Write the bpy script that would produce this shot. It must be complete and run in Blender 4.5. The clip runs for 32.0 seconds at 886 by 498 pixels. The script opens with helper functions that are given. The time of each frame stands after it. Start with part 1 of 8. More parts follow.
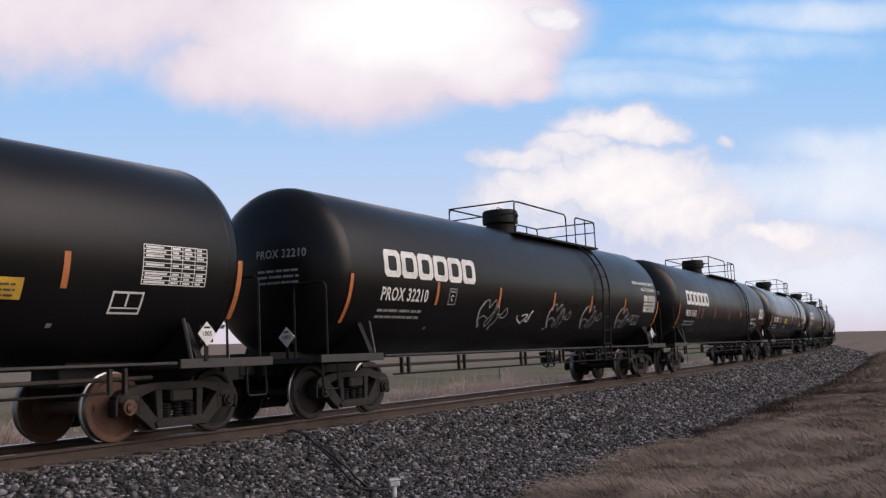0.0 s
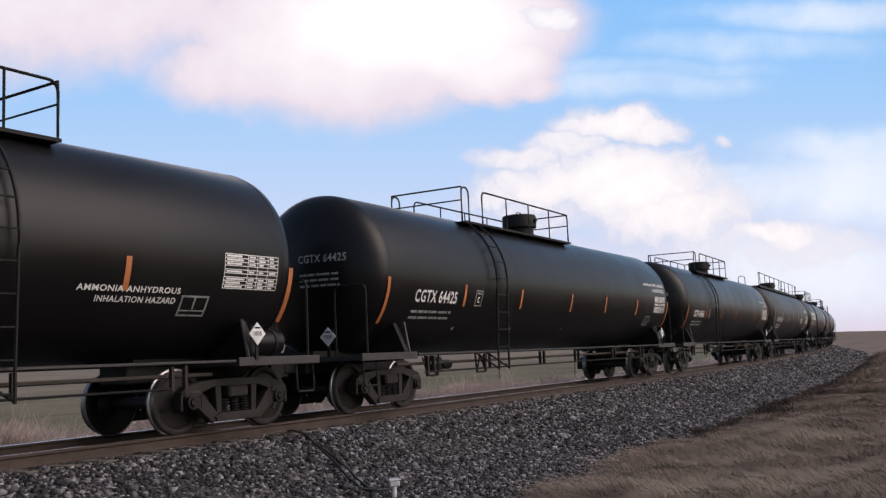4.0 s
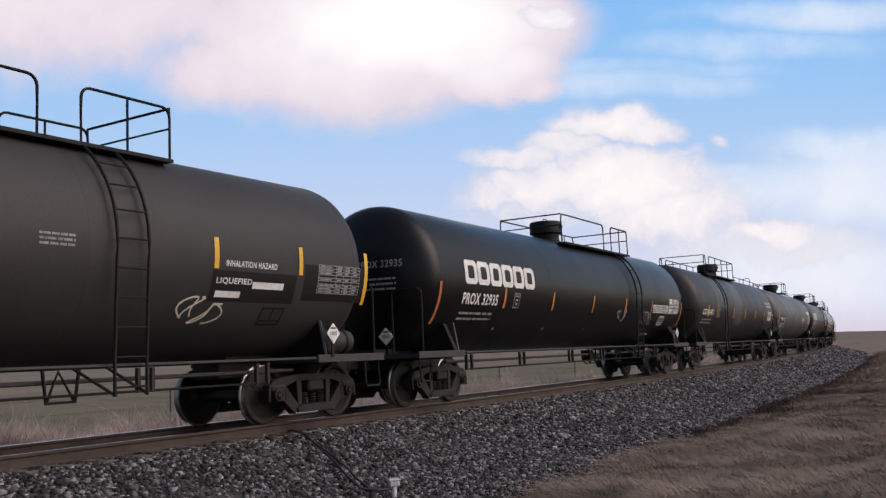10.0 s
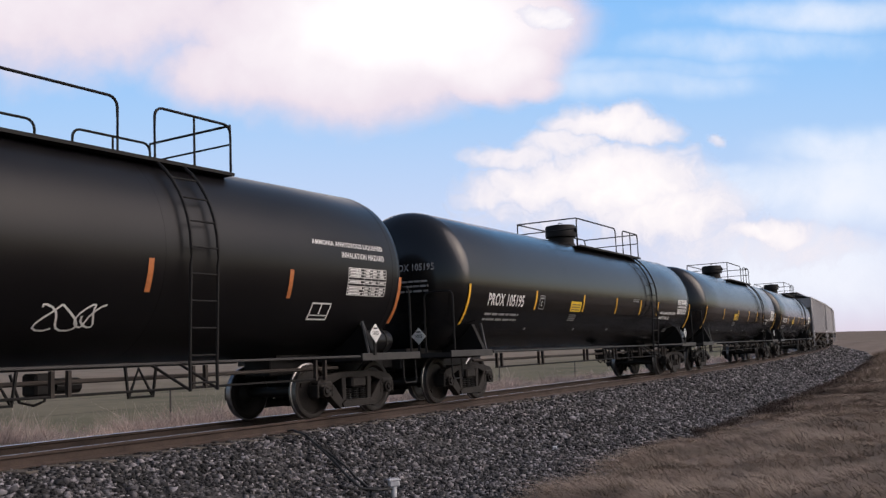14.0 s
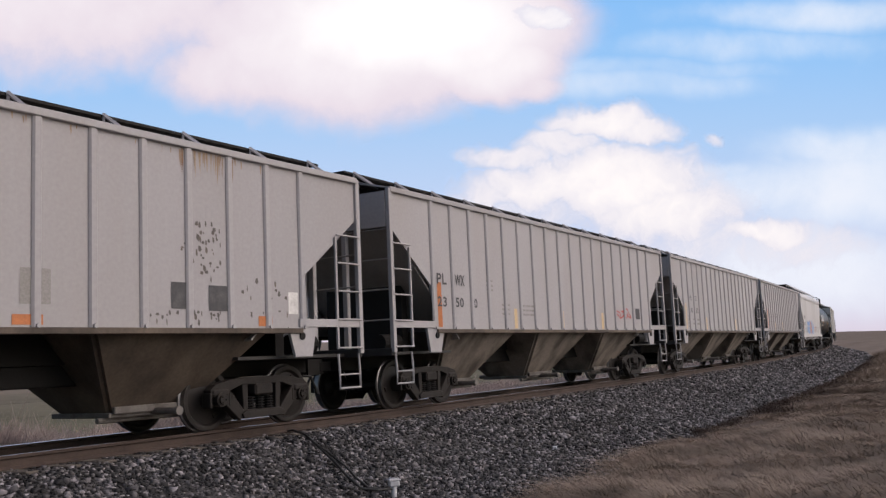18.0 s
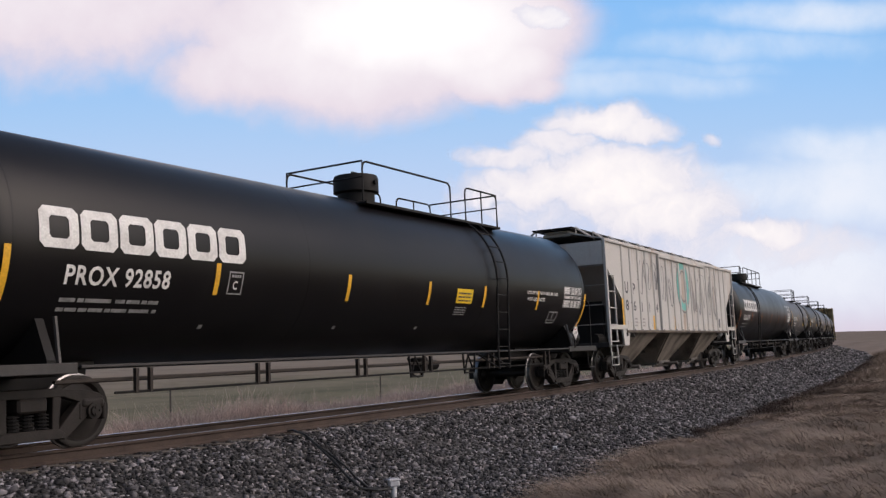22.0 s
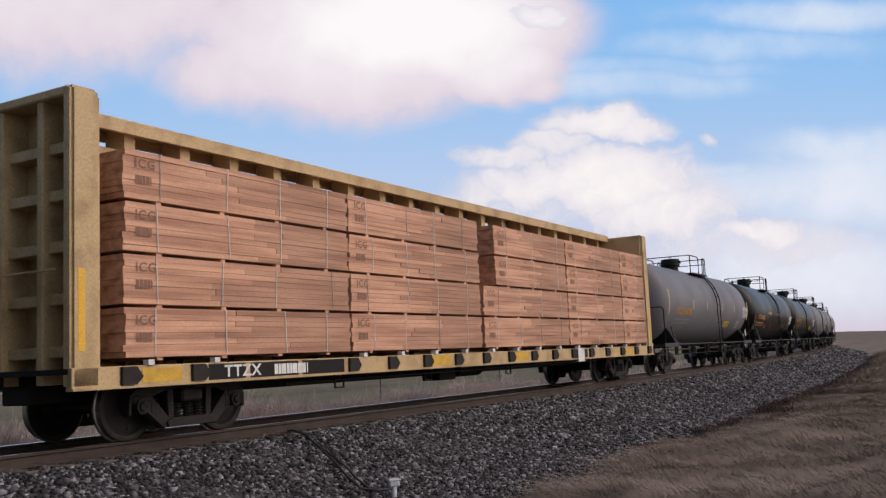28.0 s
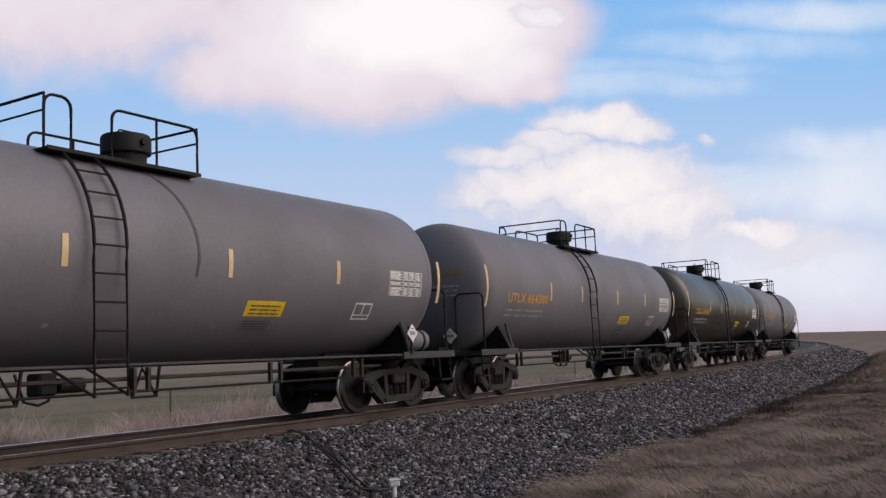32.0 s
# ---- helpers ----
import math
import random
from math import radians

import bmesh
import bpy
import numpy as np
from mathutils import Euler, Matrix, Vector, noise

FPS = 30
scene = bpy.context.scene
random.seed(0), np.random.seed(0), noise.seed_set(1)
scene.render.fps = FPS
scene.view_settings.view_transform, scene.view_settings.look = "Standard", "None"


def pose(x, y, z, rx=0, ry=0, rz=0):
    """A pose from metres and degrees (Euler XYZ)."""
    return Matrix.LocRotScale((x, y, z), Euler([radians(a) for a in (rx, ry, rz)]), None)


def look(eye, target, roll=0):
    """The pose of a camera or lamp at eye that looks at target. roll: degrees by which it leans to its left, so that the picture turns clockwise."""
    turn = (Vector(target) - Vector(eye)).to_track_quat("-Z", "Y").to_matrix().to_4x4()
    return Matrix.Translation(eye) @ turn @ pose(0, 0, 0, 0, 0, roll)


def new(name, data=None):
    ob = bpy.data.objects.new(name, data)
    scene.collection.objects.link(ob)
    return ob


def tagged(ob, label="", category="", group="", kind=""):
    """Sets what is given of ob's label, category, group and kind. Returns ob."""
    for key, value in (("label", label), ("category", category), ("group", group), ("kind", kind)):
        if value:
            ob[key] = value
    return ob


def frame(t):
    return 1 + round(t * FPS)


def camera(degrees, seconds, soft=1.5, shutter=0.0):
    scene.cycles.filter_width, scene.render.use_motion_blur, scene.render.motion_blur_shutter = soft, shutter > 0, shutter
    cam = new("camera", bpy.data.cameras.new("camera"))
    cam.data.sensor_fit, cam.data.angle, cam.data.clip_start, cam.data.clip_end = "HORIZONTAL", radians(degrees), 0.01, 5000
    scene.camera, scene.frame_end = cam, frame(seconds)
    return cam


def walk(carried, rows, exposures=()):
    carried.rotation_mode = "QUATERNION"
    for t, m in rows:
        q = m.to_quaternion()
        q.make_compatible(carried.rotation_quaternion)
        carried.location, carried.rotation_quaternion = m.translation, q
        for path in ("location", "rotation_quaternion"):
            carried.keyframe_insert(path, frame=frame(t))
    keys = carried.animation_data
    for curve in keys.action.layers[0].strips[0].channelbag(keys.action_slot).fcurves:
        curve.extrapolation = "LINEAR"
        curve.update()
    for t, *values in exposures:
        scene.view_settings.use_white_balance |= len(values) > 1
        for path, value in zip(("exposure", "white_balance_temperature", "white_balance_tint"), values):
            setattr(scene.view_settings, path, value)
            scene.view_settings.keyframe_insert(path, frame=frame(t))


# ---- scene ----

# ---------------------------------------------------------------- camera
LENS = 50.24
EYE_Z = 1.258
cam = camera(LENS, 32.0, soft=1.35)
EYE = pose(0, 0, EYE_Z, 90 + 5.663, 0, 0) @ pose(0, 0, 0, 0, 0, -1.095)
walk(cam, [(0.0, EYE), (32.0, EYE)], exposures=[(0.0, -0.02), (2.0, 0.05), (8.0, 0.04), (10.0, -0.03), (12.0, 0.03), (17.0, 0.04), (19.0, -0.08), (21.0, -0.14), (22.0, -0.02), (23.0, -0.12), (29.0, -0.1), (30.0, -0.04), (32.0, -0.1)])

# ---------------------------------------------------------------- world, sun, exposure
SUN_AZ, SUN_EL = radians(100), radians(40)
world = bpy.data.worlds.new("sky")
scene.world = world
world.use_nodes = True
wn = world.node_tree.nodes
wl = world.node_tree.links
sky = wn.new("ShaderNodeTexSky")
sky.sky_type = "NISHITA"
sky.sun_disc = False
sky.sun_elevation = SUN_EL
sky.sun_rotation = SUN_AZ
sky.air_density, sky.dust_density, sky.ozone_density = 1.0, 3.2, 1.1
wn["Background"].inputs["Strength"].default_value = 0.12
wl.new(sky.outputs[0], wn["Background"].inputs["Color"])
sun = new("sun", bpy.data.lights.new("sun", "SUN"))
sun.data.energy, sun.data.angle, sun.data.color = 1.35, radians(60), (1.0, 0.83, 0.82)
sun_way = Vector((math.sin(SUN_AZ) * math.cos(SUN_EL), math.cos(SUN_AZ) * math.cos(SUN_EL), math.sin(SUN_EL)))
sun.matrix_world = look(sun_way * 100, (0, 0, 0))
scene.view_settings.exposure = 0.0

# ---------------------------------------------------------------- the railway's line
SPEED = 19.265          # metres a second, towards the viewer's side
CANT = 0.03             # the outer rail, on the viewer's side, lies higher
S_AXIS = np.arange(-760.0, 460.0, 0.5)
BEND = np.interp(S_AXIS, [-120, -40, -10, 25, 50, 75, 100, 330], [0.0003, 0.0012, 0.00233, 0.00185, 0.00123, 0.00097, 0.00116, 0.00116])


def integrate_line():
    turn = np.concatenate([[0], np.cumsum((BEND[1:] + BEND[:-1]) * 0.25)])
    zero = int(np.argmin(abs(S_AXIS + 10)))
    turn = turn - turn[zero] + 0.99413
    x = np.concatenate([[0], np.cumsum((np.cos(turn[1:]) + np.cos(turn[:-1])) * 0.25)])
    y = np.concatenate([[0], np.cumsum((np.sin(turn[1:]) + np.sin(turn[:-1])) * 0.25)])
    return x - x[zero] - 10.690, y - y[zero] + 4.2123, turn


LINE_X, LINE_Y, LINE_TURN = integrate_line()


def on_line(s, q=0.0, z=0.0):
    """A point beside the track's centre: q metres towards the viewer, z above the rails' mean top."""
    a = np.interp(s, S_AXIS, LINE_TURN)
    return Vector((np.interp(s, S_AXIS, LINE_X) + q * np.sin(a), np.interp(s, S_AXIS, LINE_Y) - q * np.cos(a), z))


def car_pose(s, half):
    """The pose of a car whose middle is at s and whose bogie centres lie half a spacing away. Local x runs up the line, y away from the viewer."""
    a, b = on_line(s - half), on_line(s + half)
    ahead = (b - a).normalized()
    side = Vector((-ahead.y, ahead.x, 0))
    up = (Vector((0, 0, 1)) + side * CANT).normalized()
    side = up.cross(ahead)
    m = Matrix((ahead, side, up)).transposed().to_4x4()
    m.translation = (a + b) / 2
    return m


def car_rows(s, half, local=None):
    rows = []
    for i in range(65):
        t = i * 0.5
        m = car_pose(s - SPEED * t, half)
        rows.append((t, m @ local if local else m))
    return rows

# ---------------------------------------------------------------- materials
def surface(name, color, rough=0.6, metal=0.0, second=None, amount=0.5, scale=2.0, fine=40.0, grain=0.15, bump=0.1,
            bump_size=60.0, spread=0.0, streak=False, islands=False, low=0.45, high=0.7, rough_vary=0.12, spec=0.5, along=False, few=1.0):
    """A painted, rusty or earthy surface: a base colour, patches of a second colour, fine grain, roughness that varies, relief."""
    m = bpy.data.materials.new(name)
    m.use_nodes = True
    nodes, links = m.node_tree.nodes, m.node_tree.links
    bsdf = nodes["Principled BSDF"]
    bsdf.inputs["Metallic"].default_value = metal
    bsdf.inputs["Specular IOR Level"].default_value = spec
    co = nodes.new("ShaderNodeTexCoord")
    place = co.outputs["Object"]
    if streak:
        mp = nodes.new("ShaderNodeMapping")
        mp.inputs["Scale"].default_value = (1.0, 1.0, 0.12)
        links.new(place, mp.inputs["Vector"])
        place = mp.outputs[0]

    if along:
        mp = nodes.new("ShaderNodeMapping")
        mp.inputs["Scale"].default_value = (0.08, 1.0, 1.6)
        links.new(place, mp.inputs["Vector"])
        place = mp.outputs[0]

    def noise_node(size, detail=4.0, plain=False):
        n = nodes.new("ShaderNodeTexNoise")
        n.inputs["Scale"].default_value, n.inputs["Detail"].default_value = size, detail
        links.new(co.outputs["Object"] if plain else place, n.inputs["Vector"])
        return n

    def ramp(source, a, b):
        r = nodes.new("ShaderNodeMapRange")
        r.inputs["From Min"].default_value, r.inputs["From Max"].default_value = a, b
        links.new(source, r.inputs["Value"])
        return r.outputs["Result"]

    def blend(kind, fac, a, b):
        x = nodes.new("ShaderNodeMix")
        x.data_type, x.blend_type = "RGBA", kind
        for sock, val in ((x.inputs["Factor"], fac), (x.inputs["A"], a), (x.inputs["B"], b)):
            if hasattr(val, "is_linked"):
                links.new(val, sock)
            else:
                sock.default_value = val
        return x.outputs["Result"]

    big = noise_node(scale, 6.0)
    small = noise_node(fine, 3.0, plain=True)
    second = second or tuple(c * 0.6 for c in color)
    fac = nodes.new("ShaderNodeMath")
    fac.operation = "MULTIPLY"
    fac.inputs[1].default_value = amount
    links.new(ramp(big.outputs["Fac"], low, high), fac.inputs[0])
    col = blend("MIX", fac.outputs[0], (*color, 1), (*second, 1))
    gm = nodes.new("ShaderNodeMapRange")
    gm.inputs["To Min"].default_value, gm.inputs["To Max"].default_value = 1 - grain, 1 + grain
    gm.inputs["From Min"].default_value, gm.inputs["From Max"].default_value = 0.3, 0.7
    links.new(small.outputs["Fac"], gm.inputs["Value"])
    hs = nodes.new("ShaderNodeHueSaturation")
    links.new(col, hs.inputs["Color"])
    links.new(gm.outputs["Result"], hs.inputs["Value"])
    col = hs.outputs["Color"]
    if spread:
        rnd = nodes.new("ShaderNodeNewGeometry").outputs["Random Per Island"] if islands else nodes.new("ShaderNodeObjectInfo").outputs["Random"]
        rm = nodes.new("ShaderNodeMapRange")
        rm.inputs["To Min"].default_value, rm.inputs["To Max"].default_value = 1 - spread, 1 + spread * few
        pw = nodes.new("ShaderNodeMath")
        pw.operation = "POWER"
        pw.inputs[1].default_value = few
        links.new(rnd, pw.inputs[0])
        links.new(pw.outputs[0], rm.inputs["Value"])
        h2 = nodes.new("ShaderNodeHueSaturation")
        links.new(col, h2.inputs["Color"])
        links.new(rm.outputs["Result"], h2.inputs["Value"])
        col = h2.outputs["Color"]
    links.new(col, bsdf.inputs["Base Color"])
    rr = nodes.new("ShaderNodeMapRange")
    rr.inputs["To Min"].default_value, rr.inputs["To Max"].default_value = max(0.03, rough - rough_vary), min(1, rough + rough_vary)
    links.new(big.outputs["Fac"], rr.inputs["Value"])
    links.new(rr.outputs["Result"], bsdf.inputs["Roughness"])
    if bump:
        bn = noise_node(bump_size, 5.0, plain=True)
        bp = nodes.new("ShaderNodeBump")
        bp.inputs["Strength"].default_value, bp.inputs["Distance"].default_value = bump, 0.02
        links.new(bn.outputs["Fac"], bp.inputs["Height"])
        links.new(bp.outputs["Normal"], bsdf.inputs["Normal"])
    return m


M_BLACK = surface("black_tank_paint", (0.0064, 0.0059, 0.0066), 0.33, second=(0.0105, 0.0098, 0.0102), amount=0.6, low=0.4, scale=0.7, fine=25, bump=0.015, bump_size=3, grain=0.06, spec=0.24)
M_DULL = surface("dull_weathered_black_paint", (0.017, 0.0158, 0.0165), 0.42, second=(0.022, 0.0205, 0.0205), amount=0.6, low=0.4, scale=0.7, fine=25, bump=0.02, bump_size=3, grain=0.08, spec=0.28)
M_CHALKY = surface("chalky_black_paint", (0.034, 0.032, 0.033), 0.55, second=(0.05, 0.047, 0.046), amount=0.6, low=0.4, scale=0.7, fine=25, bump=0.02, bump_size=3, grain=0.08, spec=0.25)
M_GLOSS = surface("glossy_black_paint", (0.006, 0.006, 0.0065), 0.2, second=(0.012, 0.012, 0.012), scale=0.5, bump=0.012, bump_size=1.5, grain=0.04, rough_vary=0.05)
M_DARKGREY = surface("dark_grey_paint", (0.054, 0.0505, 0.055), 0.45, second=(0.038, 0.0355, 0.037), scale=0.7, bump=0.02, bump_size=3, grain=0.06)
M_GREY = surface("grey_tank_paint", (0.15, 0.144, 0.157), 0.5, second=(0.1, 0.095, 0.099), amount=0.6, scale=0.6, fine=20, bump=0.02, bump_size=3, grain=0.06, spec=0.3)
M_GREEN = surface("olive_black_paint", (0.035, 0.032, 0.024), 0.32, second=(0.06, 0.05, 0.035), scale=0.8, bump=0.03, bump_size=3)
M_HOPPER = surface("grey_hopper_paint", (0.36, 0.348, 0.356), 0.62, second=(0.33, 0.305, 0.29), scale=1.1, fine=18, grain=0.05, bump=0.04, streak=True, spread=0.04)
# darker copy of the hopper grey: shade put into end parts; also print
M_HOPPER_DARK = surface("shaded_hopper_and_print_grey", (0.27, 0.26, 0.25), 0.65, second=(0.17, 0.15, 0.13), scale=1.0, bump=0.06, streak=True)
M_CREAM = surface("aged_cream_paint", (0.5, 0.485, 0.46), 0.66, second=(0.3, 0.2, 0.13), amount=0.85, scale=2.1, fine=14, grain=0.05, bump=0.06, streak=True, low=0.53, high=0.72)
M_WHITE = surface("white_hopper_paint", (0.53, 0.515, 0.51), 0.5, second=(0.4, 0.38, 0.36), scale=0.9, bump=0.015, fine=12, grain=0.03, streak=True)
M_BAY = surface("dirty_bay_steel", (0.12, 0.092, 0.068), 0.75, second=(0.035, 0.027, 0.022), amount=0.9, scale=1.3, fine=20, bump=0.1, streak=True, low=0.38, high=0.66)
M_BAYPALE = surface("streaked_bay_paint", (0.25, 0.213, 0.178), 0.75, second=(0.06, 0.048, 0.038), amount=0.9, scale=1.5, fine=20, bump=0.06, streak=True, low=0.42, high=0.62)
M_OUTLET = surface("dusty_outlet_steel", (0.14, 0.127, 0.115), 0.75, second=(0.055, 0.045, 0.038), amount=0.8, scale=3, bump=0.1)
M_YELLOW = surface("faded_yellow_paint", (0.48, 0.34, 0.17), 0.6, second=(0.2, 0.12, 0.06), amount=0.7, scale=2.2, fine=30, bump=0.08, low=0.48, high=0.75)
M_SAFETY = surface("bright_yellow_paint", (0.6, 0.36, 0.03), 0.55, second=(0.3, 0.18, 0.05), scale=4, bump=0.04)
M_BOGIE = surface("bogie_cast_steel", (0.019, 0.0152, 0.0132), 0.65, spec=0.3, second=(0.009, 0.0076, 0.007), amount=0.8, scale=5, fine=60, bump=0.25, bump_size=40)
M_WHEEL = surface("wheel_steel", (0.017, 0.0138, 0.0125), 0.55, spec=0.3, second=(0.0095, 0.0082, 0.0078), scale=6, fine=60, bump=0.1, bump_size=30)
M_RUST_WHEEL = surface("rusty_wheel_steel", (0.11, 0.05, 0.03), 0.75, second=(0.045, 0.027, 0.02), scale=6, fine=60, bump=0.2)
M_TREAD = surface("bare_wheel_tread", (0.3, 0.29, 0.29), 0.42, metal=1.0, second=(0.16, 0.15, 0.14), scale=10, bump=0.02)
M_FRAME = surface("dark_underframe", (0.0085, 0.0078, 0.0076), 0.65, spec=0.25, second=(0.015, 0.0125, 0.0115), scale=3, bump=0.1)
M_PLATE = surface("worn_grey_plate", (0.03, 0.0275, 0.027), 0.5, second=(0.014, 0.0128, 0.0122), scale=4, bump=0.12)
M_PIPE = surface("rusty_brake_pipe", (0.03, 0.022, 0.017), 0.75, second=(0.016, 0.013, 0.011), scale=5, bump=0.1)
M_ORANGE = surface("faded_orange_reflector", (0.45, 0.15, 0.045), 0.5, second=(0.28, 0.1, 0.04), scale=6, bump=0.02)
M_AMBER = surface("amber_reflector", (0.72, 0.4, 0.03), 0.4, second=(0.55, 0.27, 0.03), scale=6, bump=0.02)
M_PALEMARK = surface("pale_reflector", (0.6, 0.45, 0.25), 0.45, second=(0.45, 0.3, 0.15), scale=6, bump=0.02)
M_LETTER = surface("white_lettering", (0.7, 0.69, 0.67), 0.55, second=(0.45, 0.44, 0.42), amount=0.6, scale=5, bump=0.02)
M_FAINT = surface("faded_lettering", (0.27, 0.27, 0.27), 0.6, second=(0.1, 0.1, 0.1), amount=0.8, scale=7, bump=0.02)
M_DARKLETTER = surface("dark_lettering", (0.05, 0.05, 0.055), 0.6, second=(0.12, 0.12, 0.12), scale=6, bump=0.02)
M_GOLD = surface("gold_lettering", (0.55, 0.27, 0.04), 0.5, second=(0.35, 0.17, 0.04), scale=6, bump=0.02)
M_DULLGOLD = surface("faded_gold_lettering", (0.22, 0.14, 0.045), 0.6, second=(0.1, 0.065, 0.03), amount=0.8, scale=7, bump=0.02)
M_STICKER = surface("yellow_notice", (0.75, 0.5, 0.02), 0.45, second=(0.6, 0.38, 0.02), scale=8, bump=0.0)
M_PAPER = surface("cream_notice", (0.6, 0.56, 0.45), 0.55, second=(0.5, 0.45, 0.35), scale=8, bump=0.0)
M_RED = surface("red_paint", (0.45, 0.06, 0.05), 0.5, second=(0.3, 0.05, 0.04), scale=8, bump=0.0)
M_BLUE = surface("blue_spray_paint", (0.05, 0.17, 0.5), 0.5, second=(0.12, 0.3, 0.6), scale=2, bump=0.0)
M_PALEBLUE = surface("pale_blue_spray_paint", (0.22, 0.4, 0.68), 0.55, second=(0.1, 0.25, 0.55), amount=0.9, scale=3, bump=0.0)
M_PALERUST = surface("pale_orange_spray_paint", (0.55, 0.3, 0.2), 0.55, second=(0.45, 0.17, 0.09), amount=0.9, scale=3, bump=0.0)
M_TEAL = surface("teal_spray_paint", (0.13, 0.4, 0.36), 0.55, second=(0.2, 0.5, 0.45), scale=2, bump=0.0)
M_RUSTPAINT = surface("orange_spray_paint", (0.5, 0.16, 0.05), 0.5, second=(0.4, 0.1, 0.05), scale=2, bump=0.0)
M_SPRAY = surface("grey_spray_paint", (0.12, 0.12, 0.13), 0.6, second=(0.25, 0.24, 0.23), scale=3, bump=0.0)
M_RAILSIDE = surface("rusty_rail_side", (0.055, 0.036, 0.028), 0.85, second=(0.03, 0.022, 0.018), scale=3, fine=30, bump=0.2)
M_RAILTOP = surface("polished_rail_top", (0.6, 0.59, 0.58), 0.22, metal=1.0, second=(0.4, 0.38, 0.36), scale=6, bump=0.01)
M_TIE = surface("weathered_tie_wood", (0.1, 0.085, 0.07), 0.85, second=(0.05, 0.042, 0.036), scale=4, fine=50, bump=0.3)
M_BALLAST = surface("ballast_bed", (0.042, 0.039, 0.039), 0.9, second=(0.03, 0.028, 0.027), scale=9, fine=22, grain=0.4, bump=0.9, bump_size=18)
M_STONE = surface("crushed_stone", (0.067, 0.063, 0.066), 0.75, second=(0.05, 0.043, 0.04), scale=1.3, fine=70, bump=0.2, few=4.0, spread=0.88, islands=True)
M_STONE_ONE = surface("single_crushed_stone", (0.074, 0.07, 0.074), 0.75, second=(0.09, 0.075, 0.065), scale=3, fine=70, bump=0.2, few=4.0, spread=0.75)
M_GRASS = surface("dry_brown_grass", (0.29, 0.23, 0.182), 0.9, second=(0.105, 0.083, 0.066), amount=0.95, scale=0.7, fine=6, bump=0.0, spread=0.22, islands=True, spec=0.2)
M_SCRUB = surface("dark_dead_scrub", (0.05, 0.036, 0.03), 0.9, second=(0.1, 0.072, 0.056), amount=0.7, scale=0.8, fine=6, bump=0.0, spread=0.4, islands=True, spec=0.15)
M_PALEGRASS = surface("pale_tall_grass", (0.62, 0.495, 0.43), 0.85, second=(0.4, 0.305, 0.255), scale=0.5, fine=5, bump=0.0, spread=0.3, islands=True, spec=0.2)
M_CABLE = surface("black_cable_rubber", (0.014, 0.014, 0.014), 0.6, scale=20, bump=0.05)
M_BOXGREY = surface("light_grey_plastic", (0.55, 0.55, 0.57), 0.5, second=(0.4, 0.4, 0.41), scale=9, bump=0.03)
M_FENCE = surface("weathered_fence_post", (0.09, 0.08, 0.07), 0.9, second=(0.05, 0.045, 0.04), scale=8, bump=0.3)
M_STRAP = surface("white_strapping", (0.62, 0.62, 0.6), 0.45, scale=10, bump=0.0)
M_STENCIL = surface("wood_stencil_ink", (0.22, 0.115, 0.08), 0.8, second=(0.34, 0.17, 0.1), scale=14, bump=0.0)
M_RUSTSTAIN = surface("rust_stain", (0.34, 0.25, 0.175), 0.8, second=(0.2, 0.115, 0.07), amount=0.9, scale=5, fine=30, bump=0.03, streak=True)
M_FLAKE = surface("flaked_primer", (0.11, 0.1, 0.095), 0.8, second=(0.2, 0.16, 0.13), scale=9, bump=0.05)
M_STICK = surface("bleached_stick", (0.4, 0.36, 0.32), 0.85, scale=12, bump=0.2)


def lumber_material():
    """Stacked boards: every board edge is a mesh of its own, so the tone follows the island, with grain along the board."""
    m = surface("sawn_lumber", (0.6, 0.335, 0.215), 0.75, second=(0.3, 0.145, 0.09), amount=0.9, scale=5.0, fine=30, grain=0.08, bump=0.12, spread=0.4, islands=True, along=True, low=0.4, high=0.68)
    return m


M_LUMBER = lumber_material()


